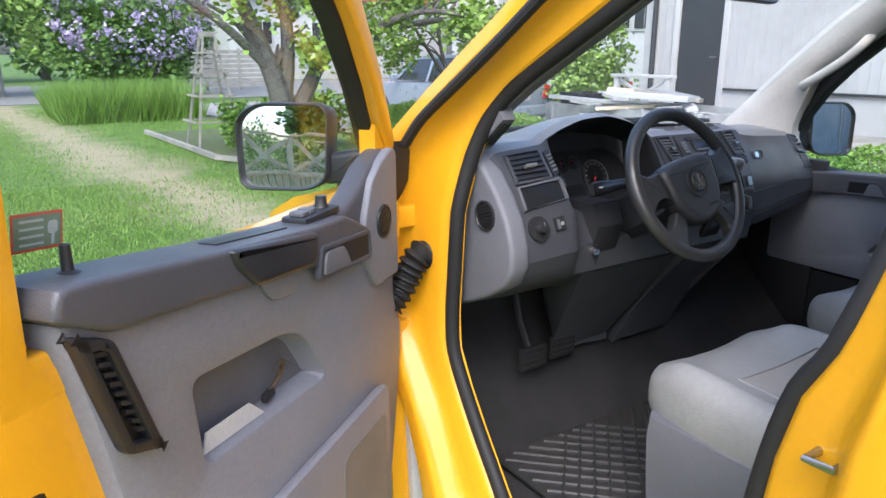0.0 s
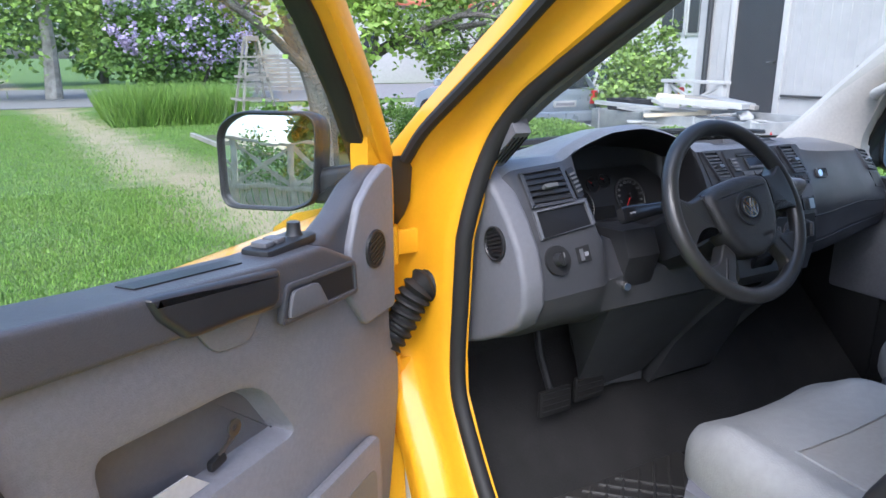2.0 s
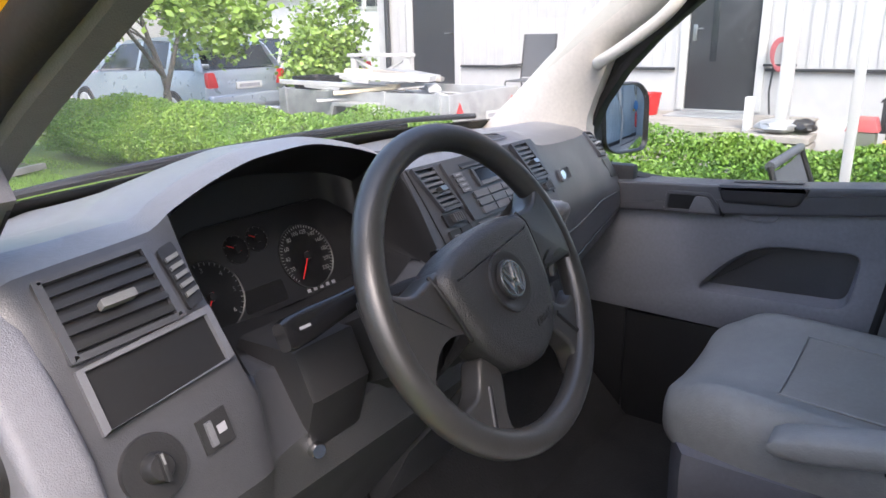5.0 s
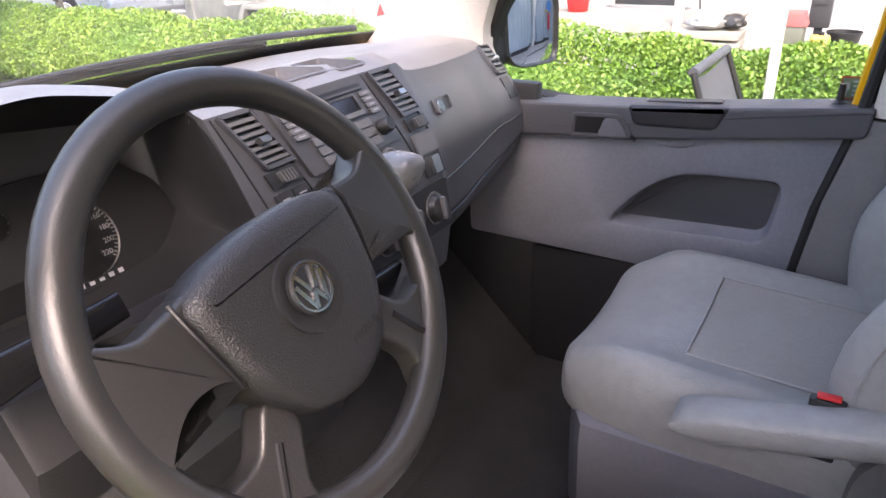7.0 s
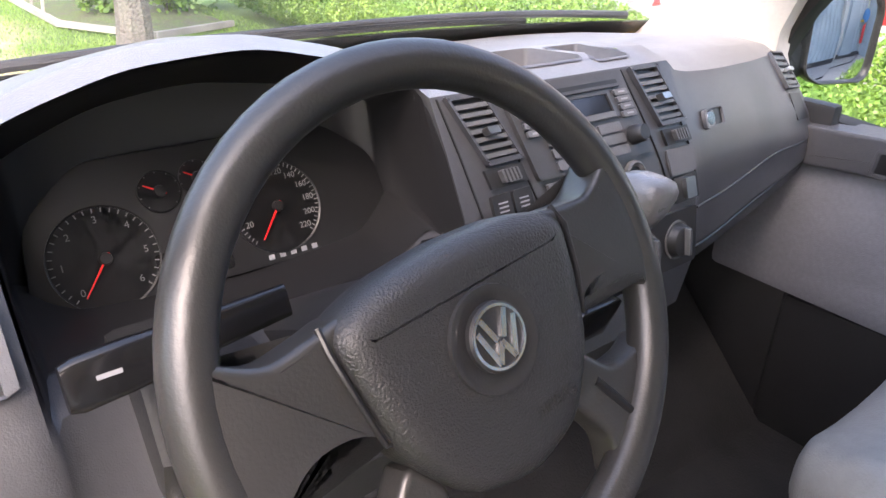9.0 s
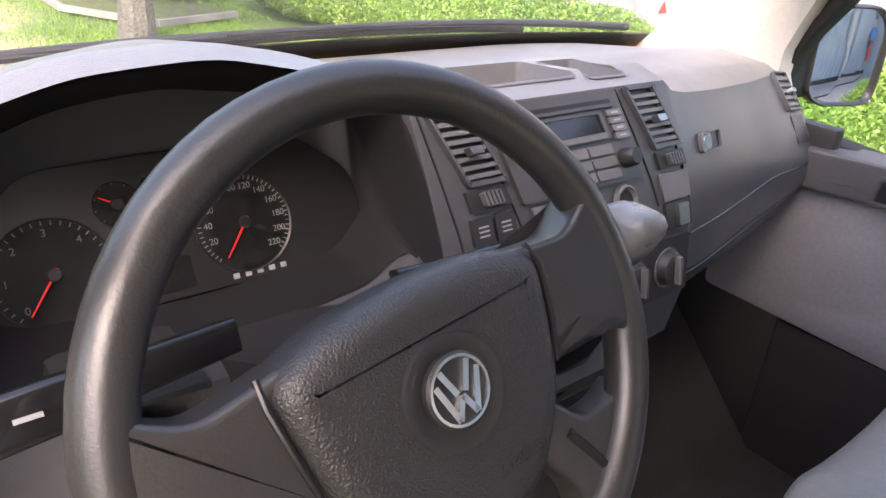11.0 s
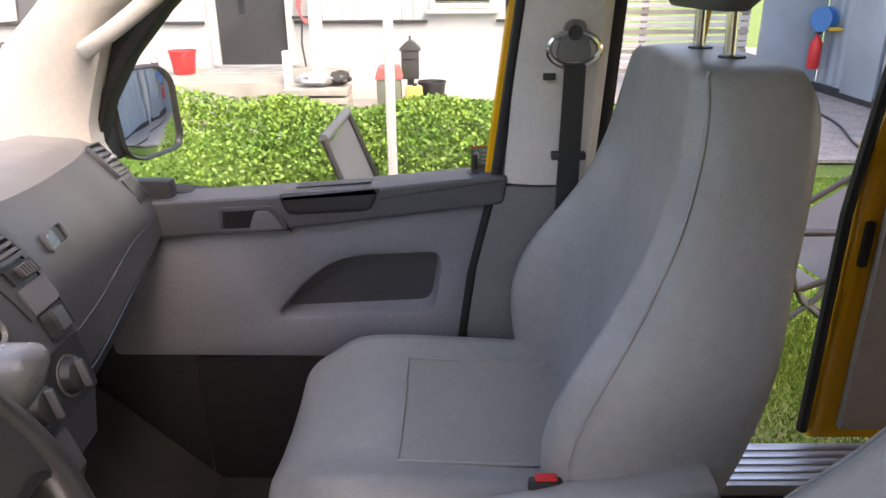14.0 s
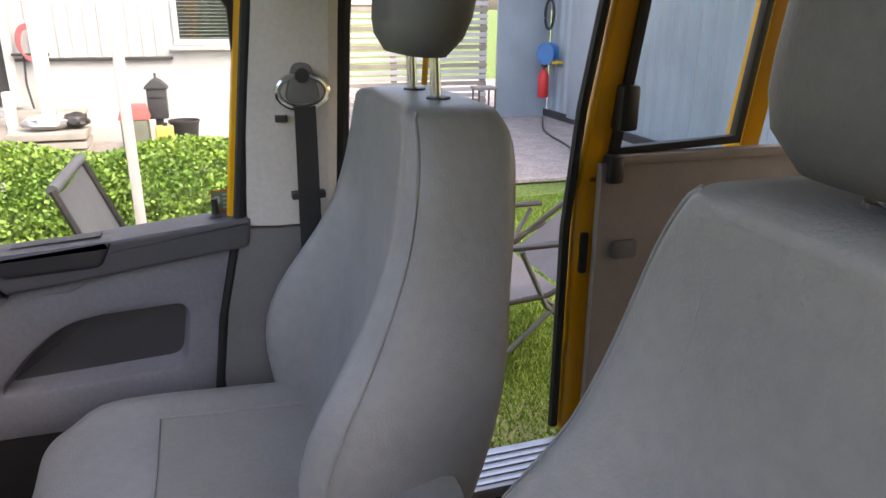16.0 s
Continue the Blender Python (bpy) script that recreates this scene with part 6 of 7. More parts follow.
        part("speaker_mesh", prism(rounded([(0.20, 0.34), (0.20, 0.60), (0.42, 0.60), (0.42, 0.34)], 0.03, 3), 0.07, 0.0715, f, 0.0), TRIM_M, d, "perforated speaker mesh")
    else:
        # driver's bin is pale grey; this one has the footwell's shade painted in
        part("lower_bin", prism(rounded([(-0.08, 0.32), (-0.08, 0.69), (0.93, 0.77), (0.90, 0.32)], 0.02, 3), 0.0, 0.03, f, 0.01), BLACK, d, "lower door bin blackened for the footwell's shade")
    if opened:
        # grille at the latch edge
        gq = rounded([(1.02, 1.105), (0.963, 1.082), (0.90, 0.906), (0.965, 0.93)], 0.012, 3)
        gr = part("door_grille", ring(gq, 0.014, 0.042, 0.062, f, 0.004), BLACK, d, "black slatted grille")
        part("grille_back", prism(inset(gq, 0.006), 0.0455, 0.047, f, 0.0), LUMP, gr)
        for k in range(9):
            t = 0.1 + 0.8 * k / 8
            a0, b0 = 1.0 - 0.065 * t, 1.085 - 0.15 * t
            a1, b1 = 0.972 - 0.062 * t, 1.078 - 0.155 * t
            part("slat", prism([(a0, b0), (a1, b1), (a1, b1 + 0.006), (a0, b0 + 0.006)], 0.047, 0.057, f, 0.0), BLACK, gr)
    # latch hole and shell details
    # the hole is a dark patch on the shell, shade as colour
    part("latch_hole_shade", prism(rounded([(1.05, 0.885), (1.085, 0.90), (1.08, 0.93), (1.045, 0.925)], 0.008, 2), 0.0, 0.0175 if opened else -0.0105, f, 0.0), LUMP, d)
    # lock pin
    part("lock_pin", lathe([(0.001, 0.03), (0.006, 0.03), (0.007, 0.0), (0.014, -0.003), (0.001, -0.003)], Matrix.Translation(f(0.97 if opened else 0.945, 0.015, 1.163 if opened else 1.187)), 14), BLACK, d)
    du = -0.012
    stk = part("sticker", prism([(0.95 + du, 1.18), (1.02 + du, 1.187), (1.02 + du, 1.232), (0.95 + du, 1.225)], -0.028, -0.0275, lean_f, 0.0), ORANGE, d, "red and white sticker on the glass")
    part("sticker_print", prism([(0.953 + du, 1.184), (1.017 + du, 1.19), (1.017 + du, 1.228), (0.953 + du, 1.222)], -0.0272, -0.0268, lean_f, 0.0), mat("sticker_green", (0.2, 0.26, 0.16), 0.5, bump=0), stk)
    for k in range(4):
        part("print_bar", prism([(0.978 + du, 1.19 + k * 0.009), (1.01 + du, 1.193 + k * 0.009), (1.01 + du, 1.196 + k * 0.009), (0.978 + du, 1.193 + k * 0.009)], -0.0266, -0.0262, lean_f, 0.0), WHITEP, stk)
    part("key_shape", prism(rounded([(0.958 + du, 1.20), (0.972 + du, 1.20), (0.972 + du, 1.215), (0.958 + du, 1.215)], 0.004, 2), -0.0266, -0.0262, lean_f, 0.0), WHITEP, stk)
    part("key_bit", prism([(0.963 + du, 1.187), (0.967 + du, 1.187), (0.967 + du, 1.2), (0.963 + du, 1.2)], -0.0266, -0.0262, lean_f, 0.0), WHITEP, stk)
    # exterior mirror: shell, glass and arm; the glass looks back along the van
    def mf(a, n, b):
        return f(mu + n - aim * (a + 0.23) - 0.07 * (b - 1.185), a, b + mz)
    out = rounded([(-0.345, 1.078), (-0.16, 1.085), (-0.105, 1.11), (-0.10, 1.29), (-0.30, 1.287), (-0.355, 1.25)], 0.042, 6)
    cen = (-0.23, 1.185)
    rows = [[mf(cen[0] + (a - cen[0]) * s, n, cen[1] + (b - cen[1]) * s) for a, b in out] for n, s in ((-0.11, 0.45), (-0.09, 0.75), (-0.05, 0.93), (-0.01, 1.0), (0.012, 1.0), (0.016, 0.97), (0.012, 0.93), (0.0, 0.92))]
    mo = part("exterior_mirror", loft(rows), BLACK, d, "black exterior mirror", 50)
    # the glass bulges slightly, as a convex mirror does
    bulge = [[mf(cen[0] + (a - cen[0]) * s, 0.004 + (0.0149 - ((a - cen[0]) ** 2 + (b - cen[1]) ** 2) * s * s) / 2.8, cen[1] + (b - cen[1]) * s) for a, b in out] for s in (0.93, 0.85, 0.75, 0.65, 0.55, 0.45, 0.35, 0.25, 0.15, 0.05)]
    part("mirror_pane", loft(bulge), MIRROR, mo, "convex mirror glass", 80)
    part("mirror_arm", prism(rounded([(-0.13, 1.10), (-0.02, 1.11), (-0.02, 1.19), (-0.13, 1.17)], 0.02, 3), -0.06, 0.0, mf, 0.015, 3), BLACK, mo)
    return d


HX, HY, HA = 0.745, 1.43, radians(52)
UX, UY = -math.sin(HA), -math.cos(HA)


def door_open(u, n, z):
    return Vector((HX + UX * u - UY * n, HY + UY * u + UX * n, z + 0.10))


def door_shut(u, n, z):
    return Vector((2.505 - (n if n < 0.06 else 0.06 + (n - 0.06) * 0.5), 1.385 - u * 0.755, z + 0.025 - 0.072 * u))


driver_door = door("driver_door", door_open, "open yellow driver's door with grey plastic trim", 0.085, 0.0)
passenger_door = door("passenger_door", door_shut, "closed passenger door with grey plastic trim", -0.045, 0.005, False)


# ---- sliding door, half open ----
sd = thing("sliding_door", "half-open yellow sliding door with a beige inner panel", "car door")
SD = lambda a, d, b: Vector((d - max(0.0, b - 1.15) * 0.12, a, b))
part("lower_shell", prism([(-0.19, 0.4), (-0.19, 1.16), (-1.25, 1.16), (-1.25, 0.4)], 2.60, 2.68, SD, 0.03, 4), YELLOW, sd)
part("upper_frame", ring([(-0.19, 1.1), (-0.25, 1.8), (-1.22, 1.8), (-1.25, 1.1)], 0.07, 2.60, 2.67, SD, 0.02), YELLOW, sd)
part("middle_post", prism([(-0.66, 1.14), (-0.67, 1.76), (-0.74, 1.76), (-0.72, 1.14)], 2.60, 2.67, SD, 0.008), YELLOW, sd)
part("edge_seal", tube([SD(y, 2.62, z) for y, z in ((-0.172, 0.42), (-0.17, 1.0), (-0.185, 1.3), (-0.23, 1.78))], 0.014, 8), RUBBER, sd)
part("inner_panel", prism([(-0.24, 0.45), (-0.235, 1.17), (-1.2, 1.17), (-1.2, 0.45)], 2.575, 2.60, SD, 0.008), BEIGE, sd, "beige board inner panel")
part("window_surround", ring([(-0.265, 1.185), (-0.3, 1.76), (-0.655, 1.76), (-0.645, 1.2)], 0.022, 2.585, 2.61, SD, 0.004), BLACK, sd)
part("window_pane", prism([(-0.25, 1.15), (-0.29, 1.76), (-0.66, 1.76), (-0.66, 1.15)], 2.635, 2.64, SD, 0.0), GLASS, sd).visible_shadow = False
part("sill_ledge", box(2.56, 2.6, -0.9, -0.27, 1.165, 1.19, 0.008), BEIGE, sd)
part("latch_plate", prism(rounded([(-0.205, 0.88), (-0.225, 0.88), (-0.225, 0.99), (-0.205, 0.99)], 0.006, 2), 2.592, 2.601, SD, 0.0), BLACK, sd)
part("stop_buffer", box(2.545, 2.6, -0.31, -0.26, 1.25, 1.36, 0.012), BLACK, sd)
part("stop_buffer", box(2.555, 2.6, -0.29, -0.25, 1.12, 1.19, 0.01), BLACK, sd)
part("inner_handle", prism(rounded([(-0.28, 0.92), (-0.35, 0.92), (-0.35, 0.97), (-0.28, 0.97)], 0.012, 3), 2.56, 2.575, SD, 0.005), TRIM_M, sd)


# ---- things in the driver's door pocket ----
pp_ = thing("folded_paper", "folded white paper in the door pocket", "paper")
part("sheet", prism([(0.62, 0.806), (0.785, 0.818), (0.775, 0.85), (0.66, 0.842)], 0.022, 0.025, door_open, 0.0), WHITEP, pp_)
ky = thing("keys", "small bunch of steel keys in the door pocket", "keys")
part("key_head", lathe([(0.006, 0.0), (0.014, 0.0), (0.014, 0.003), (0.006, 0.003)], facing(door_open(0.555, 0.02, 0.86), door_open(0, 1, 0) - door_open(0, 0, 0)), 16, cap=False), STEEL, ky)
part("key_blade", prism([(0.555, 0.843), (0.59, 0.83), (0.592, 0.836), (0.56, 0.85)], 0.018, 0.021, door_open, 0.0), STEEL, ky)
part("key_fob", prism(rounded([(0.575, 0.818), (0.61, 0.814), (0.61, 0.83), (0.58, 0.834)], 0.005, 2), 0.012, 0.022, door_open, 0.002), BLACK, ky)


# ---- garden chairs ----
def lounger(x, y, turn, label, back):
    m = pose(x, y, 0, 0, 0, turn)
    f = lambda a, b, c: m @ Vector((a, b, c))
    th = thing("garden_recliner", label, "garden chair", "garden recliners")
    for s in (-0.3, 0.3):
        part("side_rail", tube([f(s, -0.55, 0.36), f(s, 0.0, 0.40), f(s, 0.28, 0.52)], 0.013, 8), BLACK, th)
        part("back_tube", tube([f(s, 0.1, 0.42), f(s, 0.1 + back[0] * 0.6, 0.42 + back[1] * 0.6), f(s * 0.95, 0.1 + back[0], 0.42 + back[1])], 0.013, 8), BLACK, th)
        part("front_leg", tube([f(s, -0.35, 0.01), f(s, 0.05, 0.35), f(s, 0.2, 0.6)], 0.012, 8), FRAMEG, th)
        part("rear_leg", tube([f(s, 0.42, 0.01), f(s, 0.0, 0.35), f(s, -0.12, 0.6)], 0.012, 8), FRAMEG, th)
        part("arm_rest", box(s - 0.022, s + 0.022, -0.2, 0.25, 0.612, 0.632, 0.009, f=f), BLACK, th)
    part("cross_bar", tube([f(-0.3, 0.42, 0.015), f(0.3, 0.42, 0.015)], 0.012, 8), FRAMEG, th)
    part("cross_bar", tube([f(-0.3, -0.35, 0.015), f(0.3, -0.35, 0.015)], 0.012, 8), FRAMEG, th)
    seatg = [[f(a, b, 0.385 + 0.06 * max(0, b + 0.1) - 0.02 * (1 - (a / 0.28) ** 2)) for a in np.linspace(-0.28, 0.28, 7)] for b in np.linspace(-0.55, 0.1, 8)]
    bk = [[f(a, 0.1 + back[0] * t, 0.40 + back[1] * t - 0.02 * (1 - (a / 0.28) ** 2)) for a in np.linspace(-0.28, 0.28, 7)] for t in np.linspace(0.02, 1, 10)]
    part("seat_fabric", loft(seatg, closed=False), MESHC, th)
    part("back_fabric", loft(bk, closed=False), MESHC, th)
    part("head_tube", tube([f(-0.285, 0.1 + back[0], 0.42 + back[1]), f(0.285, 0.1 + back[0], 0.42 + back[1])], 0.02, 10), MESHC, th)
    for k in range(12):
        for s in (-0.29, 0.29):
            part("lace_eye", lathe([(0.001, 0.004), (0.008, 0.003), (0.01, 0), (0.001, 0)], Matrix.Translation(f(s, -0.53 + k * 0.052, 0.395)), 8), STEEL, th)
    return th


lounger(3.82, -0.6, 180, "folding garden recliner with grey mesh fabric on the lawn", (0.5, 0.35))
lounger(3.95, 0.88, -1, "folding garden recliner, its grey mesh back upright", (0.2, 0.52))
pole = thing("white_pole", "thin white wooden pole standing in the lawn", "pole")
part("shaft", box(4.155, 4.195, 0.955, 0.995, 0.0, 2.9, 0.006), WHITEP, pole)


# ---- things on the deck and by the wall ----
def bucket(x, y, z, r, h, material, name, label):
    th = thing(name, label, "bucket" if name == "bucket" else "flower pot")
    part("shell", lathe([(r * 0.72, 0), (r * 0.78, 0.01), (r, h), (r * 1.06, h), (r * 1.06, h - 0.02), (r * 0.97, h - 0.02), (r * 0.74, 0.02), (0.001, 0.02), (0.001, 0), (r * 0.72, 0)], Matrix.Translation((x, y, z)), 24, cap=False), material, th)
    if name == "bucket":
        part("handle", tube([(x + r * math.cos(t), y + r * 1.02 * 0.6 * math.sin(t) - r * 0.6, z + h * 0.9 - 0.05 * math.sin(t)) for t in (math.pi * k / 12 for k in range(13))], 0.004, 6), STEEL, th)
    return th


bucket(9.55, 3.83, 0.42, 0.155, 0.27, RED, "bucket", "red plastic bucket on the timber deck")
bucket(9.45, 0.92, 0.03, 0.16, 0.30, BLACK, "flower_pot", "black plastic pot on the gravel")
bt = thing("bottle", "clear plastic bottle with a dark cap on the deck", "bottle")
part("bottle_body", lathe([(0.001, 0), (0.04, 0), (0.042, 0.18), (0.015, 0.24), (0.015, 0.27), (0.001, 0.27)], Matrix.Translation((9.5, 4.15, 0.42)), 16), GREYM, bt)
part("bottle_label", lathe([(0.043, 0.06), (0.0435, 0.06), (0.0435, 0.14), (0.043, 0.14)], Matrix.Translation((9.5, 4.15, 0.42)), 16, cap=False), CHARC, bt)
mbx = thing("mailbox", "dark grey cast mailbox with a peaked lid on a post", "mailbox")
part("cabinet", box(9.38, 9.58, 1.07, 1.27, 0.36, 0.68, 0.01), CHARC, mbx)
part("peaked_lid", prism([(1.045, 0.68), (1.055, 0.705), (1.12, 0.765), (1.17, 0.79), (1.22, 0.765), (1.285, 0.705), (1.295, 0.68)], 9.36, 9.6, lambda a, d, b: Vector((d, a, b)), 0.01), CHARC, mbx)
part("finial", lathe([(0.001, 0.06), (0.012, 0.05), (0.016, 0.03), (0.008, 0.015), (0.02, 0.0), (0.001, 0)], Matrix.Translation((9.48, 1.17, 0.785)), 12), CHARC, mbx)
part("letter_slot", box(9.37, 9.382, 1.1, 1.24, 0.58, 0.605, 0.003), BLACK, mbx)
part("mailbox_post", box(9.44, 9.52, 1.13, 1.21, 0.0, 0.36, 0.004), CHARC, mbx)
gb = thing("waste_box", "green box with a red lid beside the deck", "box")
part("bin_body", box(8.95, 9.25, 1.26, 1.52, 0.03, 0.42, 0.02), mat("dull_green_plastic", (0.12, 0.13, 0.1), 0.6), gb)
part("bin_lid", prism([(1.24, 0.42), (1.54, 0.42), (1.5, 0.55), (1.28, 0.55)], 8.94, 9.26, lambda a, d, b: Vector((d, a, b)), 0.01), mat("faded_red_plastic", (0.45, 0.1, 0.1), 0.6), gb)
can = thing("canister", "amber plastic canister on the gravel", "canister")
part("canister_body", box(8.95, 9.1, 1.02, 1.2, 0.03, 0.34, 0.03, 3), mat("amber_plastic", (0.6, 0.4, 0.1), 0.4), can)
part("canister_cap", lathe([(0.001, 0.03), (0.025, 0.03), (0.025, 0), (0.001, 0)], Matrix.Translation((9.02, 1.1, 0.34)), 12), BLACK, can)
hs = thing("garden_hose", "red rope and tools hanging on a hook rail", "hose")
part("hook_rail", box(10.02, 10.06, 2.25, 2.62, 1.0, 1.03, 0.004), CHARC, hs)
for k in range(3):
    part("loop", tube([(10.0, 2.43 + 0.08 * math.cos(t) * (1 + 0.2 * k), 1.12 + 0.02 * k + 0.17 * math.sin(t)) for t in (2 * math.pi * j / 20 for j in range(20))], 0.012, 6, wrap=True), mat("faded_rope", (0.4, 0.12, 0.13), 0.8), hs)
for y in (2.36, 2.5):
    part("tool_shaft", tube([(10.03, y, 1.0), (10.02, y + 0.02, 0.7), (9.98, y - 0.02, 0.44)], 0.012, 6), CHARC, hs)
sk = thing("sack", "crumpled grey plastic sack on the step", "sack")
bm = bmesh.new()
bmesh.ops.create_icosphere(bm, subdivisions=3, radius=1)
for v in bm.verts:
    k = 1 + 0.25 * noise.noise(v.co * 2.2)
    v.co = Vector((8.5 + v.co.x * 0.14 * k, 2.1 + v.co.y * 0.2 * k, 0.495 + v.co.z * 0.07 * k))
part("sack_body", bm, GREYM, sk)
bm = bmesh.new()
bmesh.ops.create_icosphere(bm, subdivisions=3, radius=1)
for v in bm.verts:
    k = 1 + 0.3 * noise.noise(v.co * 2.5 + Vector((5, 0, 0)))
    v.co = Vector((8.55 + v.co.x * 0.12 * k, 1.87 + v.co.y * 0.13 * k, 0.495 + v.co.z * 0.07 * k))
sk2 = thing("bag", "black plastic bag on the step", "bag")
part("bag_body", bm, BLACK, sk2)
matd = thing("door_mat", "pale grey door mat before the black door", "mat")
part("mat_sheet", box(9.45, 9.95, 2.65, 3.6, 0.421, 0.435, 0.004), GREYM, matd)
# white rail with a cross brace, patio chair and low table by the grey door
rl = thing("porch_rail", "white painted porch railing with a cross brace", "railing")
for y in (7.3, 8.35):
    part("rail_post", box(9.0, 9.09, y - 0.045, y + 0.045, 0.0, 1.15, 0.006), WHITEP, rl)
part("top_rail", box(8.98, 9.11, 7.2, 8.45, 1.13, 1.18, 0.006), WHITEP, rl)
part("bottom_rail", box(9.02, 9.07, 7.3, 8.35, 0.55, 0.6, 0.004), WHITEP, rl)
for y0, y1 in ((7.3, 8.35), (8.35, 7.3)):
    part("brace", tube([(9.045, y0, 0.6), (9.045, y1, 1.13)], 0.028, 4), WHITEP, rl)


def patio_chair(x, y, z):
    th = thing("patio_chair", "black mesh patio chair on the deck", "chair")
    for s in (-0.24, 0.24):
        part("leg", tube([(x - 0.25, y + s, z), (x - 0.22, y + s, z + 0.4)], 0.012, 6), CHARC, th)
        part("back_post", tube([(x + 0.28, y + s, z), (x + 0.2, y + s, z + 0.42), (x + 0.3, y + s, z + 1.0)], 0.014, 6), CHARC, th)
        part("arm", box(x - 0.25, x + 0.22, y + s - 0.02, y + s + 0.02, z + 0.6, z + 0.62, 0.006), CHARC, th)
    part("seat", box(x - 0.25, x + 0.22, y - 0.23, y + 0.23, z + 0.4, z + 0.42, 0.006), MESHC, th)
    part("back", loft([[(x + 0.2 + 0.1 * t, y - 0.24, z + 0.44 + 0.56 * t), (x + 0.22 + 0.1 * t, y, z + 0.44 + 0.56 * t), (x + 0.2 + 0.1 * t, y + 0.24, z + 0.44 + 0.56 * t)] for t in (0, 0.3, 0.6, 1)], closed=False), MESHC, th)


patio_chair(9.2, 5.35, 0.42)
tb = thing("low_table", "small white wooden table on the deck", "table")
part("tabletop", box(9.0, 9.4, 6.0, 6.7, 0.68, 0.71, 0.006), WHITEP, tb)
for x in (9.03, 9.37):
    for y in (6.05, 6.65):
        part("leg", box(x - 0.02, x + 0.02, y - 0.02, y + 0.02, 0.03, 0.68, 0.003), WHITEP, tb)


# ---- trailer with its load ----
def trailer():
    th = thing("utility_trailer", "galvanised open utility trailer loaded with boards", "trailer")
    x0, x1, y0, y1 = 7.15, 8.65, 5.25, 7.95
    for nm, b in (("side", (x0, x0 + 0.04, y0, y1)), ("side", (x1 - 0.04, x1, y0, y1)), ("tailboard", (x0, x1, y0 - 0.04, y0)), ("headboard", (x0, x1, y1, y1 + 0.04))):
        part(nm, box(*b, 0.42, 0.80, 0.006), GREYM, th)
    part("bed", box(x0, x1, y0, y1, 0.40, 0.43, 0.0), GREYM, th)
    for y in (5.35, 6.15, 7.0, 7.85):
        part("stake", box(x0 - 0.03, x0, y - 0.03, y + 0.03, 0.38, 0.82, 0.004), GREYM, th)
    for x in (x0 - 0.1, x1 + 0.1):
        part("wheel", lathe([(0.02, -0.08), (0.27, -0.08), (0.3, -0.05), (0.3, 0.05), (0.27, 0.08), (0.02, 0.08)], facing((x, 6.5, 0.3), (1, 0, 0)), 20), RUBBER, th)
        part("mudguard", prism([(6.12, 0.52), (6.22, 0.68), (6.8, 0.68), (6.9, 0.52), (6.82, 0.52), (6.76, 0.64), (6.26, 0.64), (6.2, 0.52)], x - 0.12, x + 0.12, lambda a, d, b: Vector((d, a, b)), 0.004), GREYM, th)
    part("number_plate", box(7.9, 8.3, y0 - 0.052, y0 - 0.042, 0.45, 0.55, 0.003), WHITEP, th, "white plate with a grey bar")
    part("plate_bar", box(7.94, 8.26, y0 - 0.056, y0 - 0.053, 0.475, 0.525, 0), PLATE, th)
    for x in (7.35, 8.5):
        part("reflector", prism([(x - 0.07, 0.58), (x + 0.07, 0.58), (x, 0.7)], y0 - 0.05, y0 - 0.042, ident, 0.002), RED, th, "red triangle reflector")
    part("drawbar", tube([(7.9, y1, 0.45), (7.9, y1 + 1.2, 0.42)], 0.04, 6), GREYM, th)
    r = random.Random(4)
    for k in range(22):
        w, l = r.uniform(0.08, 0.4), r.uniform(0.4, 1.3)
        x, y, z = r.uniform(x0 + 0.2, x1 - 0.4), r.uniform(y0 + 0.1, y1 - 0.7), 0.6 + 0.015 * k
        m = pose(x, y, z, r.uniform(-9, 9), r.uniform(-9, 9), r.uniform(-50, 50))
        bd = thing("board", "loose sawn board lying on the trailer load", "board", "boards on the trailer")
        part("plank", box(0, w, 0, l, 0, r.uniform(0.02, 0.07), 0.003, 1, f=lambda a, b, c: m @ Vector((a, b, c))), [WOODL, WHITEP, GREYW, WHITEP, GREYM][k % 5], bd)
    tn = thing("tub", "black plastic tub on the trailer", "tub")
    part("tub_body", loft([[(7.5 + a * s, 7.6 + b * s * 1.3, z) for a, b in rounded([(-0.25, -0.2), (0.25, -0.2), (0.25, 0.2), (-0.25, 0.2)], 0.06, 3)] for z, s in ((0.62, 0.8), (0.95, 1.0), (0.95, 0.93), (0.66, 0.75))]), BLACK, tn)


trailer()


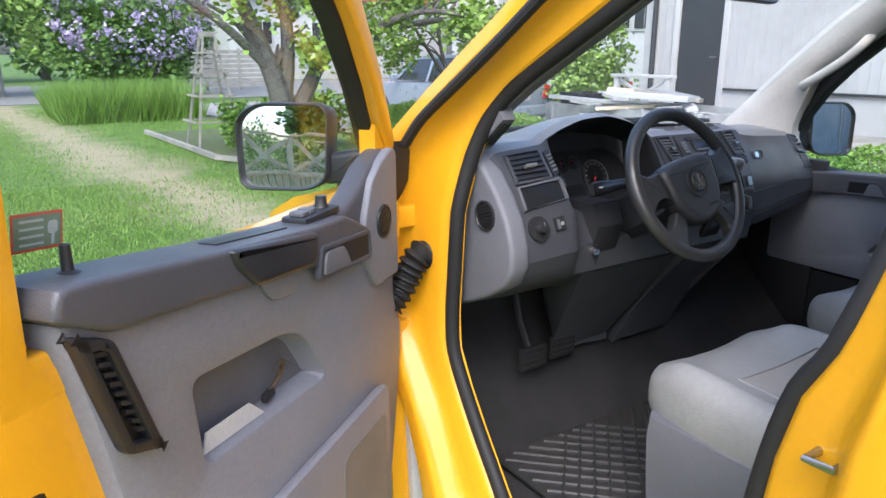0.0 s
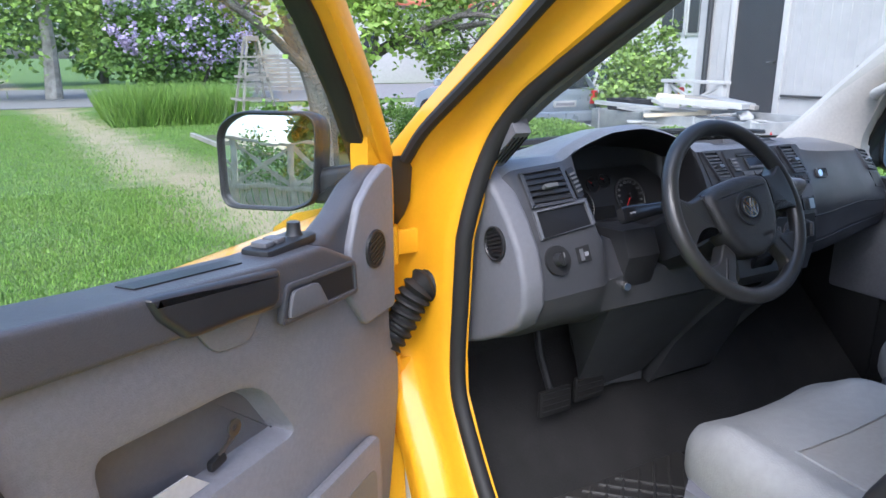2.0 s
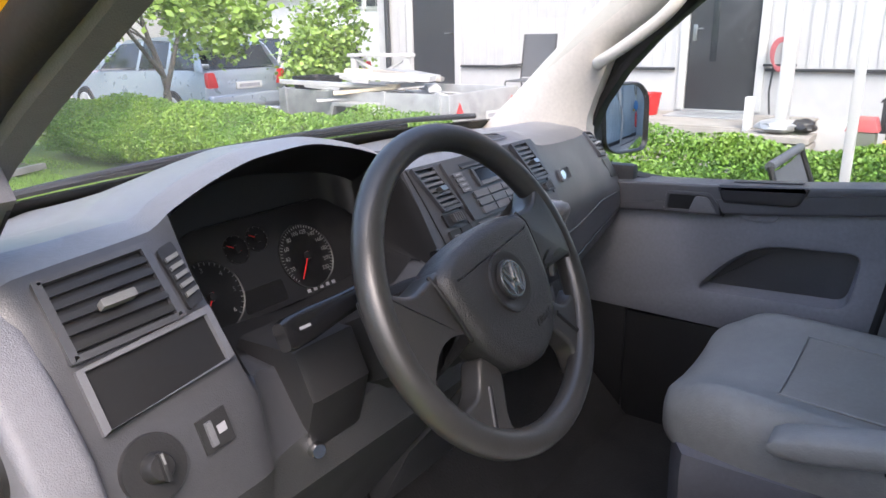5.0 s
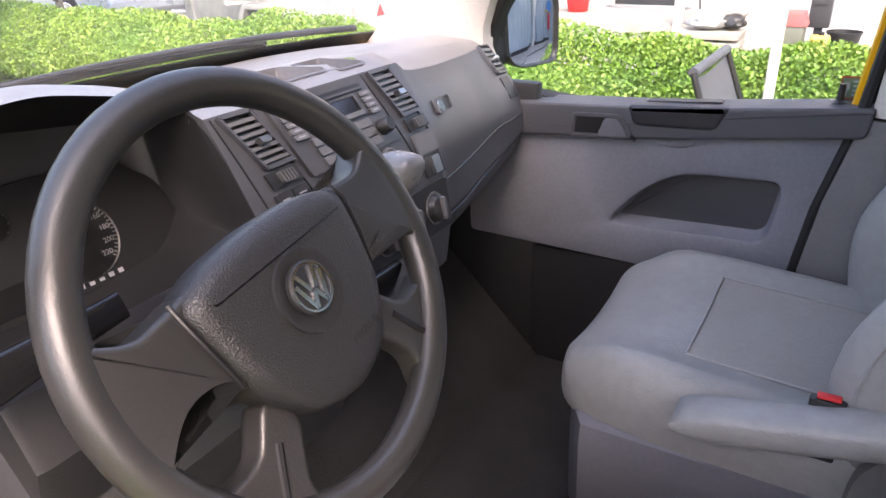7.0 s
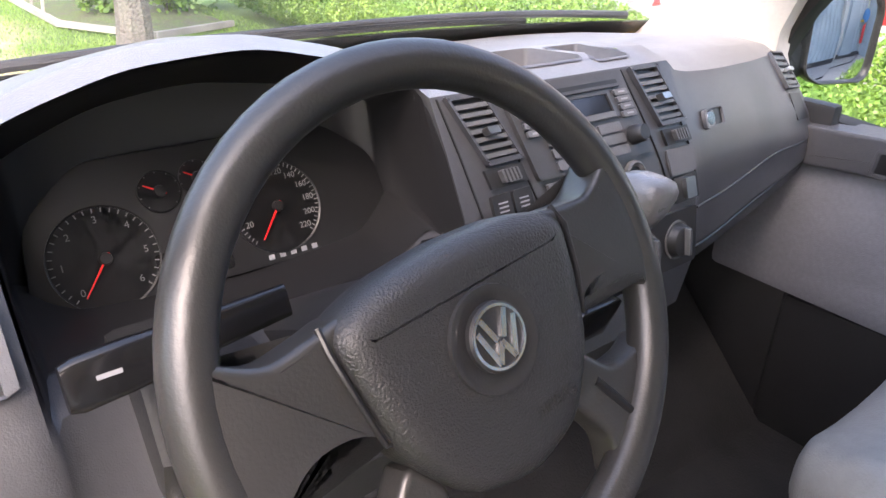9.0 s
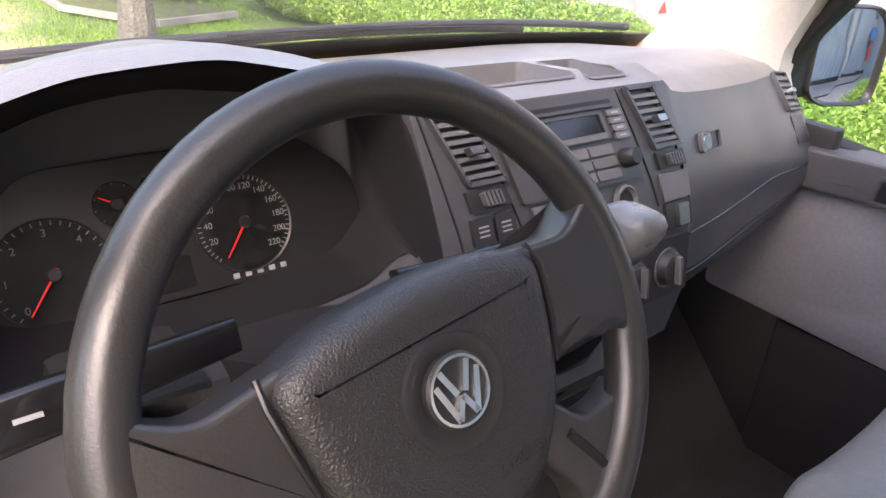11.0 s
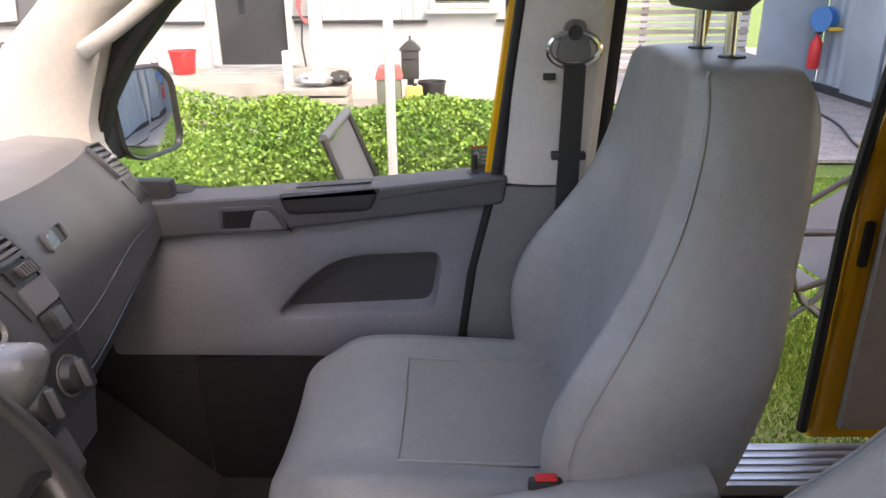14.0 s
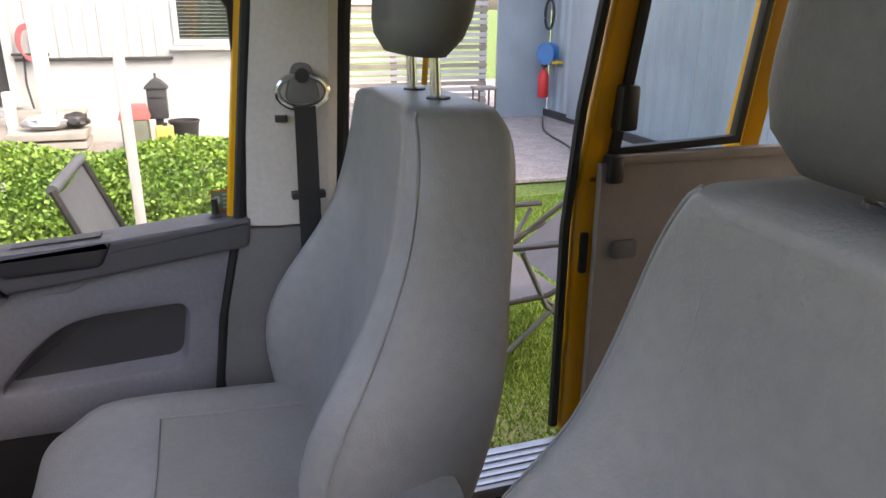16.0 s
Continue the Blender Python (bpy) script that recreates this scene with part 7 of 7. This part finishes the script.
# ---- parked cars ----
def parked_car(x, y, name, label, paint, turn=0):
    th = thing(name, label, "car")
    m = pose(x, y, 0, 0, 0, turn)
    f = lambda a, b, c: m @ Vector((a, b, c))
    # sections along the length: y, half width at sill, sill z, waist z, half width at waist
    rows = []
    for yy, hw, z0, z1 in ((-2.28, 0.72, 0.45, 0.86), (-2.22, 0.82, 0.3, 0.95), (-1.8, 0.87, 0.24, 0.98), (-0.6, 0.88, 0.22, 0.96), (0.6, 0.88, 0.22, 0.93), (1.3, 0.87, 0.24, 0.9), (1.9, 0.83, 0.28, 0.78), (2.2, 0.74, 0.34, 0.66), (2.3, 0.6, 0.4, 0.58)):
        rows.append([f(a * hw, yy, b) for a, b in ((-0.86, z0), (-1, z0 + 0.12), (-1.0, (z0 + z1) / 2), (-0.93, z1 - 0.03), (-0.86, z1), (0.86, z1), (0.93, z1 - 0.03), (1.0, (z0 + z1) / 2), (1, z0 + 0.12), (0.86, z0))])
    part("body", loft(rows), paint, th)
    gh_ = [(-2.2, 0.94), (-1.95, 1.30), (-1.75, 1.43), (-0.9, 1.48), (0.1, 1.44), (0.55, 1.3), (1.15, 0.93)]
    part("roof", loft([[f(a * w, yy, z) for a in (-1, -0.7, 0, 0.7, 1)] + [f(a * w, yy, z - 0.06) for a in (1, -1)] for (yy, z), w in zip(gh_[1:6], (0.58, 0.62, 0.65, 0.64, 0.6))]), paint, th)
    for s in (-1, 1):
        side = lambda a, d, b: f(s * (d - 0.28 * (b - 0.94)), a, b)
        for q in ([(-2.0, 0.98), (-1.85, 1.33), (-1.35, 1.38), (-1.3, 0.98)], [(-1.22, 0.98), (-1.25, 1.39), (-0.5, 1.40), (-0.42, 0.97)], [(-0.34, 0.97), (-0.42, 1.40), (0.2, 1.37), (0.85, 0.95)]):
            part("side_window", prism(q, 0.80, 0.815, side, 0.004), DARKG, th)
        for q in ([(-2.2, 0.94), (-1.95, 1.32), (-1.85, 1.38), (-2.0, 0.94)], [(-1.3, 0.94), (-1.35, 1.40), (-1.25, 1.40), (-1.22, 0.94)], [(-0.42, 0.94), (-0.5, 1.41), (-0.42, 1.41), (-0.34, 0.94)], [(0.85, 0.92), (0.2, 1.37), (0.3, 1.40), (1.1, 0.92)]):
            part("window_pillar", prism(q, 0.79, 0.825, side, 0.004), paint, th)
        for yy in (-1.4, 1.35):
            w = part("wheel", lathe([(0.02, -0.1), (0.3, -0.1), (0.32, -0.06), (0.32, 0.06), (0.3, 0.1), (0.02, 0.1)], facing(f(s * 0.8, yy, 0.32), f(s, 0, 0) - f(0, 0, 0)), 24), RUBBER, th)
            part("rim", lathe([(0.001, 0.105), (0.2, 0.11), (0.21, 0.1), (0.001, 0.1)], facing(f(s * 0.8, yy, 0.32), f(s, 0, 0) - f(0, 0, 0)), 16), GREYM, w)
        part("tail_light", prism(rounded([(s * 0.60, 0.68), (s * 0.80, 0.68), (s * 0.79, 0.92), (s * 0.66, 0.92)], 0.03, 2), -2.29, -2.2, f, 0.005), RED, th)
        part("door_mirror", box(s * 0.98 - 0.08, s * 0.98 + 0.08, 0.62, 0.72, 0.95, 1.07, 0.03, f=f), paint, th)
    part("rear_window", loft([[f(a * w, yy, z) for a in (-1, 0, 1)] for yy, z, w in ((-2.19, 0.98, 0.66), (-1.97, 1.32, 0.58))], closed=False), DARKG, th)
    part("windscreen", loft([[f(a * w, yy, z) for a in (-1, 0, 1)] for yy, z, w in ((0.56, 1.31, 0.6), (1.14, 0.945, 0.72))], closed=False), DARKG, th)
    part("number_plate", box(-0.26, 0.26, -2.315, -2.28, 0.64, 0.75, 0.004, f=f), WHITEP, th, "white plate with a grey bar")
    part("plate_bar", box(-0.21, 0.21, -2.322, -2.316, 0.67, 0.72, 0, f=f), PLATE, th)
    part("bumper", box(-0.8, 0.8, -2.36, -2.2, 0.36, 0.56, 0.05, 3, f=f), paint, th)


parked_car(8.55, 12.6, "estate_car", "silver-blue estate car parked behind the hedge", CARP)
parked_car(11.3, 13.0, "hatchback_car", "white car parked beside the estate car", WHITEP)


# ---- fence, shed and reel to the side ----
fn = thing("slat_fence", "weathered pale slatted wooden fence", "fence")
for k in range(24):
    part("slat", box(11.0, 11.02, -3.3, -0.5, 0.2 + k * 0.085, 0.258 + k * 0.085, 0.002, 1), WHITEP if k % 3 else GREYW, fn)
for y in (-3.25, -1.9, -0.55):
    part("fence_post", box(11.02, 11.1, y - 0.04, y + 0.04, 0, 2.3, 0.004), GREYW, fn)
sh = thing("shed", "blue-grey corrugated sheet metal shed", "shed")
XSH = np.arange(4.0, 10.62, 0.055)
wall = [[(x, -4.1 + 0.014 * (1 if int(i / 2) % 2 else -1), z) for i, x in enumerate(XSH)] for z in (0.0, 3.2)]
part("sheet_wall", loft(wall, closed=False), SHEET, sh, "", 10)
part("wall_base", box(4.0, 10.6, -4.09, -4.05, 0.0, 0.13, 0.0), CHARC, sh)
part("corner_post", box(8.85, 8.97, -4.08, -3.98, 0, 3.2, 0.006), WHITEP, sh, "white corner post")
part("shed_door", box(9.15, 9.85, -4.07, -4.04, 0.1, 2.1, 0.004), SHEET, sh)
part("end_wall", box(10.6, 10.66, -4.1, -3.3, 0.0, 3.2, 0.0), SHEET, sh)
part("shed_roof", prism([(-4.5, 3.1), (-3.2, 3.3), (-3.2, 3.36), (-8.5, 4.2), (-8.5, 4.1)], 3.5, 11.0, lambda a, d, b: Vector((d, a, b)), 0.0), SHEET, sh)
rlb = thing("cable_reel", "blue cable reel hanging on the shed wall", "cable reel")
part("drum", lathe([(0.03, -0.06), (0.15, -0.06), (0.15, -0.045), (0.08, -0.04), (0.08, 0.04), (0.15, 0.045), (0.15, 0.06), (0.03, 0.06)], facing((10.3, -3.93, 0.93), (-0.5, 1, 0)), 20), BLUE, rlb)
part("reel_bracket", box(10.1, 10.5, -4.08, -3.95, 0.80, 0.84, 0.004), mat("yellow_plastic", (0.7, 0.45, 0.05), 0.5), rlb)
ex = thing("fire_extinguisher", "red fire extinguisher on the shed wall", "fire extinguisher")
part("cylinder", lathe([(0.001, 0), (0.07, 0), (0.075, 0.02), (0.075, 0.3), (0.05, 0.36), (0.02, 0.38), (0.02, 0.42), (0.001, 0.42)], Matrix.Translation((10.33, -3.9, 0.33)), 16), RED, ex)
part("valve", box(10.29, 10.37, -3.93, -3.87, 0.75, 0.79, 0.006), BLACK, ex)
cb = thing("coiled_cable", "black coiled cable on the shed wall", "cable")
part("coil", tube([(10.4 + 0.13 * math.cos(t) + 0.01 * k, -3.98 - 0.01 * (k % 2), 1.45 + 0.2 * math.sin(t)) for k in range(3) for t in (2 * math.pi * j / 18 for j in range(18))], 0.014, 6), BLACK, cb)
lc = thing("ground_cable", "thin black cable lying on the gravel", "cable")
part("cable_run", tube(spline([(10.3, -3.9, 0.04), (9.2, -3.4, 0.045), (8.2, -3.2, 0.045), (7.3, -2.9, 0.045), (6.8, -2.9, 0.04)], 6), 0.012, 6), BLACK, lc)
st_ = thing("stool", "small wooden stool by the fence", "stool")
part("stool_top", box(10.3, 10.6, -3.2, -2.9, 0.45, 0.49, 0.006), GREYW, st_)
for x in (10.33, 10.57):
    for y in (-3.17, -2.93):
        part("leg", tube([(x, y, 0.03), (x, y, 0.45)], 0.014, 6), DARKW, st_)


# ---- garden ahead ----
tl = thing("plant_obelisk", "grey wooden garden obelisk with cross bars", "obelisk")
OX, OY = 3.25, 11.6
for sx in (-1, 1):
    for sy in (-1, 1):
        part("leg", tube([(OX + sx * 0.36, OY + sy * 0.36, 0), (OX + sx * 0.09, OY + sy * 0.09, 1.75)], 0.024, 4), GREYW, tl)
for z, w in ((0.45, 0.36), (0.85, 0.28), (1.2, 0.22), (1.5, 0.17)):
    for a, b in (((-w, -w), (w, -w)), ((w, -w), (w, w)), ((w, w), (-w, w)), ((-w, w), (-w, -w))):
        part("cross_bar", tube([(OX + a[0] * 1.05, OY + a[1] * 1.05, z), (OX + b[0] * 1.05, OY + b[1] * 1.05, z)], 0.02, 4), GREYW, tl)
part("crown_block", box(OX - 0.1, OX + 0.1, OY - 0.1, OY + 0.1, 1.74, 1.82, 0.006), GREYW, tl)
be = thing("bed_edging", "pale wooden edging board round a flower bed", "edging")
for (xa, ya), (xb, yb) in zip([(2.75, 14.4), (2.85, 10.2), (3.55, 8.9)], [(2.85, 10.2), (3.55, 8.9), (4.6, 9.3)]):
    part("edge_board", tube([(xa, ya, 0.05), (xb, yb, 0.05)], 0.05, 4), GREYW, be)
patch("flower_bed", [(2.8, 14.4), (2.9, 10.2), (3.6, 8.95), (4.6, 9.35), (4.8, 14.4)], 0.03, mat("bed_soil", (0.09, 0.08, 0.05), 0.95, grain=0.4, gscale=25, bump=0.9, bscale=20, dist=0.03, other=(0.09, 0.14, 0.03)), "weedy flower bed soil", "soil")


def tree(name, label, x, y, limbs, crown, n, size, material, bark=BARK, weep=0.0, gaps=0.5):
    th = thing(name, label, "tree" if "shrub" not in name else "shrub")
    bm = bmesh.new()
    tips = []
    for pts, r in limbs:
        sp = spline([(x + a, y + b, c) for a, b, c in pts], 5)
        tube(sp, [r * (1 - 0.75 * i / (len(sp) - 1)) + 0.006 for i in range(len(sp))], 9, bm)
        tips += sp[len(sp) // 2 :]
        for q in range(3):
            s0 = sp[len(sp) // 2 + q]
            d = Vector((random.uniform(-1, 1), random.uniform(-1, 1), random.uniform(0.0, 0.9))) * 0.7
            tw = spline([s0, s0 + d * 0.5 + Vector((0, 0, 0.1)), s0 + d], 4)
            tube(tw, [r * 0.3 * (1 - 0.8 * i / (len(tw) - 1)) + 0.004 for i in range(len(tw))], 6, bm)
            tips += tw[2:]
    part("trunk", bm, bark, th)
    # leaves gather in clumps with gaps between
    cl_ = [(np.array(c[:3]) + (x, y, 0), c[3]) for c in crown]
    per = n // len(cl_)
    P = []
    for c, r in cl_:
        k = max(6, int(26 * gaps))
        cc = rng.normal(size=(k, 3))
        cc /= np.linalg.norm(cc, axis=1)[:, None]
        cc *= (rng.uniform(0.35, 1.0, size=(k, 1)))
        pick = rng.integers(0, k, per)
        p = cc[pick] + rng.normal(size=(per, 3)) * 0.17
        if weep:
            p[:, 2] -= weep * rng.uniform(0, 1, per) ** 2
        P.append(c + p * r)
    leaves("crown", np.concatenate(P), size, material, rng, th)
    return th


random.seed(5)
tree("apple_tree", "old apple tree with mossy bark and sparse young leaves", 3.15, 8.3,
     [([(0, 0, -0.1), (0.03, 0, 0.5), (-0.05, 0, 1.1), (-0.35, 0.1, 2.0), (-0.7, 0.2, 3.0)], 0.19), ([(0, 0, 0.45), (0.35, 0.1, 1.0), (0.7, 0.2, 1.45), (1.3, 0.2, 1.75), (2.4, 0.1, 1.95)], 0.12), ([(0.0, 0, 0.8), (0.15, 0.1, 1.5), (0.25, 0.3, 2.3), (0.6, 0.5, 3.2)], 0.11), ([(1.0, 0.2, 1.6), (1.7, -0.4, 2.0), (2.6, -0.8, 1.9)], 0.05), ([(-0.1, 0, 1.3), (-0.8, -0.1, 1.9), (-1.5, -0.1, 2.3)], 0.06)],
     [(-0.9, 0.1, 2.7, 0.9), (0.2, 0.3, 2.9, 1.0), (1.2, 0.1, 2.5, 0.9), (2.2, -0.3, 2.0, 0.8), (2.9, -0.8, 1.7, 0.6), (1.6, 0.4, 3.1, 0.9), (0.6, -0.1, 1.9, 0.6)], 11000, 0.06, LEAF)
tree("young_tree", "young fruit tree with thin stems and sparse pale leaves", 6.5, 9.6,
     [([(0, 0, 0), (0.05, 0, 0.8), (-0.1, 0.1, 1.6), (-0.3, 0.1, 2.6)], 0.05), ([(0.02, 0, 0.7), (0.4, 0.1, 1.5), (0.7, 0.1, 2.3)], 0.035), ([(0.0, 0, 1.0), (-0.5, -0.1, 1.6), (-0.9, 0, 2.2)], 0.03)],
     [(-0.5, 0, 2.3, 0.75), (0.4, 0.1, 2.2, 0.75), (0.0, 0.1, 3.0, 0.7), (0.75, 0, 1.6, 0.5), (-0.9, 0.1, 1.6, 0.4)], 4800, 0.05, LEAF, gaps=1.3)
tree("birch_tree", "birch tree with a pale trunk and hanging green twigs", 0.9, 29.5, [([(0, 0, 0), (0.05, 0, 2), (0.0, 0, 5), (0.2, 0, 9)], 0.3)], [(-1.5, -0.5, 4.2, 1.9), (1.2, -0.8, 4.4, 1.7), (0, 0, 6.5, 2.2), (-3.2, 0, 4.8, 2.0)], 9000, 0.14, LEAF, mat("birch_bark", (0.5, 0.47, 0.43), 0.8, var=0.3, scale=4, bump=0.5, bscale=12, dist=0.02, other=(0.2, 0.19, 0.17)), weep=1.3)
tree("lilac_shrub", "large lilac shrub in pale violet bloom", 5.0, 26.5, [([(0, 0, 0), (0.1, 0, 1), (-0.5, 0, 2.4)], 0.1), ([(0.3, 0, 0), (0.8, 0, 1.2), (1.2, 0, 2.5)], 0.09)], [(-1.2, 0, 2.3, 1.6), (0.6, 0.3, 2.6, 1.7), (1.7, 0, 1.6, 1.3), (-0.4, -0.2, 1.2, 1.3)], 11000, 0.13, LEAFD)
lil = thing("lilac_bloom", "pale violet lilac flower heads on the shrub", "flowers")
pp = rng.normal(size=(260, 3))
pp /= np.linalg.norm(pp, axis=1)[:, None]
pp = pp * np.array([2.4, 1.6, 1.7]) + np.array([5.0, 26.0, 2.9])
leaves("flower_heads", np.repeat(pp, 14, 0) + rng.normal(size=(260 * 14, 3)) * 0.1, 0.1, LILAC, rng, lil)
tree("round_shrub", "rounded light green garden shrub beside the house", 10.0, 9.9, [([(0, 0, 0), (0.1, 0, 0.8), (0.0, 0, 1.5)], 0.05)], [(0, 0, 1.0, 0.85), (0.2, 0.1, 1.5, 0.65), (-0.4, 0, 0.8, 0.6)], 5000, 0.07, LEAF, gaps=1.2)
tree("low_shrub", "low green garden shrub beside the apple tree", 4.3, 10.8, [([(0, 0, 0), (0.1, 0, 0.3), (0.0, 0, 0.6)], 0.03)], [(0, 0, 0.45, 0.5), (0.8, 0.3, 0.5, 0.5), (-0.8, 0.3, 0.4, 0.4)], 4500, 0.06, HEDGE, gaps=1.2)
for k, (x, y, h) in enumerate(((-9, 38, 9), (-3, 43, 11), (4, 46, 10), (9, 44, 8), (27, 48, 12), (33, 40, 11), (40, 30, 12), (26, 33, 9), (-14, 30, 10), (15, 55, 13), (36, 20, 10), (-16, 18, 9), (-12, 8, 7), (-11, -2, 6), (-10, -9, 7))):
    tree("leafy_tree", "tall leafy green deciduous tree beyond the road", x, y, [([(0, 0, 0), (0.1, 0, h * 0.3), (0, 0, h * 0.7)], 0.25)], [(0, 0, h * 0.55, h * 0.3), (h * 0.2, 0, h * 0.4, h * 0.26), (-h * 0.2, 0.5, h * 0.42, h * 0.26), (0, 0, h * 0.8, h * 0.22), (0, -0.5, h * 0.22, h * 0.22)], 4200, 0.32, LEAFD if k % 3 else LEAF, gaps=1.6)


def far_house(name, label, x0, x1, y0, y1, h, top, wallm, windows, axis, roofm=ROOFR):
    th = thing(name, label, "house")
    part("wall", box(x0, x1, y0, y1, 0, h, 0.02), wallm, th)
    mid = (y0 + y1) / 2 if axis == "x" else (x0 + x1) / 2
    if axis == "x":
        part("roof", prism([(y0 - 0.5, h - 0.1), (mid, top), (y1 + 0.5, h - 0.1), (y1 + 0.5, h + 0.1), (mid, top + 0.25), (y0 - 0.5, h + 0.1)], x0 - 0.5, x1 + 0.5, lambda a, d, b: Vector((d, a, b)), 0.0), ROOFR, th)
    else:
        part("gable", prism([(x0, h), (x1, h), (mid, top)], y0, y1, ident, 0.0), wallm, th)
        part("roof", prism([(x0 - 0.5, h - 0.3), (mid, top), (x1 + 0.5, h - 0.3), (x1 + 0.5, h - 0.05), (mid, top + 0.28), (x0 - 0.5, h - 0.05)], y0 - 0.3, y1 + 0.5, ident, 0.0), roofm, th)
    for a, b, z in windows:
        w = part("window", box(a - 0.6, a + 0.6, y0 - 0.06, y0 - 0.01, z - 0.7, z + 0.7, 0.01), WHITEP, th)
        part("pane", box(a - 0.5, a - 0.03, y0 - 0.09, y0 - 0.06, z - 0.6, z + 0.6, 0.0), DARKG, w)
        part("pane", box(a + 0.03, a + 0.5, y0 - 0.09, y0 - 0.06, z - 0.6, z + 0.6, 0.0), DARKG, w)
    return th


far_house("neighbour_house", "white plastered house with a red tiled roof across the road", 12.5, 27, 40, 48, 4.6, 8.5, WALLW, [(14.5, 0, 2.6), (18, 0, 2.6), (21.5, 0, 2.6)], "x")
GREYHW = mat("pale_grey_boards", (0.5, 0.5, 0.5), 0.7, bump=0.2, bscale=20, var=0.06)
far_house("gable_house", "pale grey gabled house with white windows", 18.5, 27.5, 18.5, 27, 3.2, 7.4, GREYHW, [(19.9, 0, 3.0), (21.2, 0, 3.0)], "y", GREYW)
ft = thing("low_slat_fence", "grey horizontal slat fence across the road", "fence")
for k in range(8):
    part("slat", box(6.9, 11.2, 30.0, 30.04, 0.15 + k * 0.19, 0.29 + k * 0.19, 0.004, 1), GREYW, ft)
for x in (7.0, 8.4, 9.8, 11.1):
    part("fence_post", box(x - 0.05, x + 0.05, 30.04, 30.12, 0, 1.7, 0.004), GREYW, ft)

# ---- timber fence behind, seen in the mirror ----
def braced_fence(fx, y0, bays, label):
    xf = thing("timber_fence", label, "fence", "timber fences")
    y1 = y0 + 1.4 * bays
    for k in range(bays + 1):
        y = y0 + k * 1.4
        part("post", box(fx - 0.06, fx + 0.06, y - 0.075, y + 0.075, 0, 1.56, 0.008), WOODL, xf)
        if k < bays:
            for a, b in ((0.74, 1.46), (1.46, 0.74)):
                part("brace", prism([(y, a - 0.05), (y, a + 0.05), (y + 1.4, b + 0.05), (y + 1.4, b - 0.05)], fx - 0.02 + 0.022 * (a > b), fx + 0.0 + 0.022 * (a > b), lambda p, d, q: Vector((d, p, q)), 0.004), WOODL, xf)
    part("top_rail", box(fx - 0.08, fx + 0.08, y0 - 0.1, y1 + 0.1, 1.5, 1.55, 0.006), WOODL, xf)
    part("rail", box(fx + 0.03, fx + 0.07, y0 - 0.1, y1 + 0.1, 0.64, 0.74, 0.006), WOODL, xf)
    n = int((y1 - y0) / 0.125)
    for k in range(n):
        part("picket", box(fx - 0.0, fx + 0.025, y0 + k * 0.125 + 0.008, y0 + k * 0.125 + 0.113, 0.04, 0.64, 0.003, 1), WOODL, xf)


braced_fence(-3.8, -4.82, 6, "pale timber fence with crossed braces and pickets")
braced_fence(-8.5, -5.5, 7, "farther pale timber fence with crossed braces")
tree("shrub", "loose green shrub behind the timber fence", -6.0, 0.4, [([(0, 0, 0), (0.1, 0, 0.8), (0.0, 0, 1.6)], 0.04)], [(0, 0, 1.1, 0.8), (0.2, 1.2, 1.2, 0.8), (-0.2, -1.2, 1.0, 0.8), (0, -2.2, 1.1, 0.7)], 5000, 0.07, LEAF, gaps=1.2)
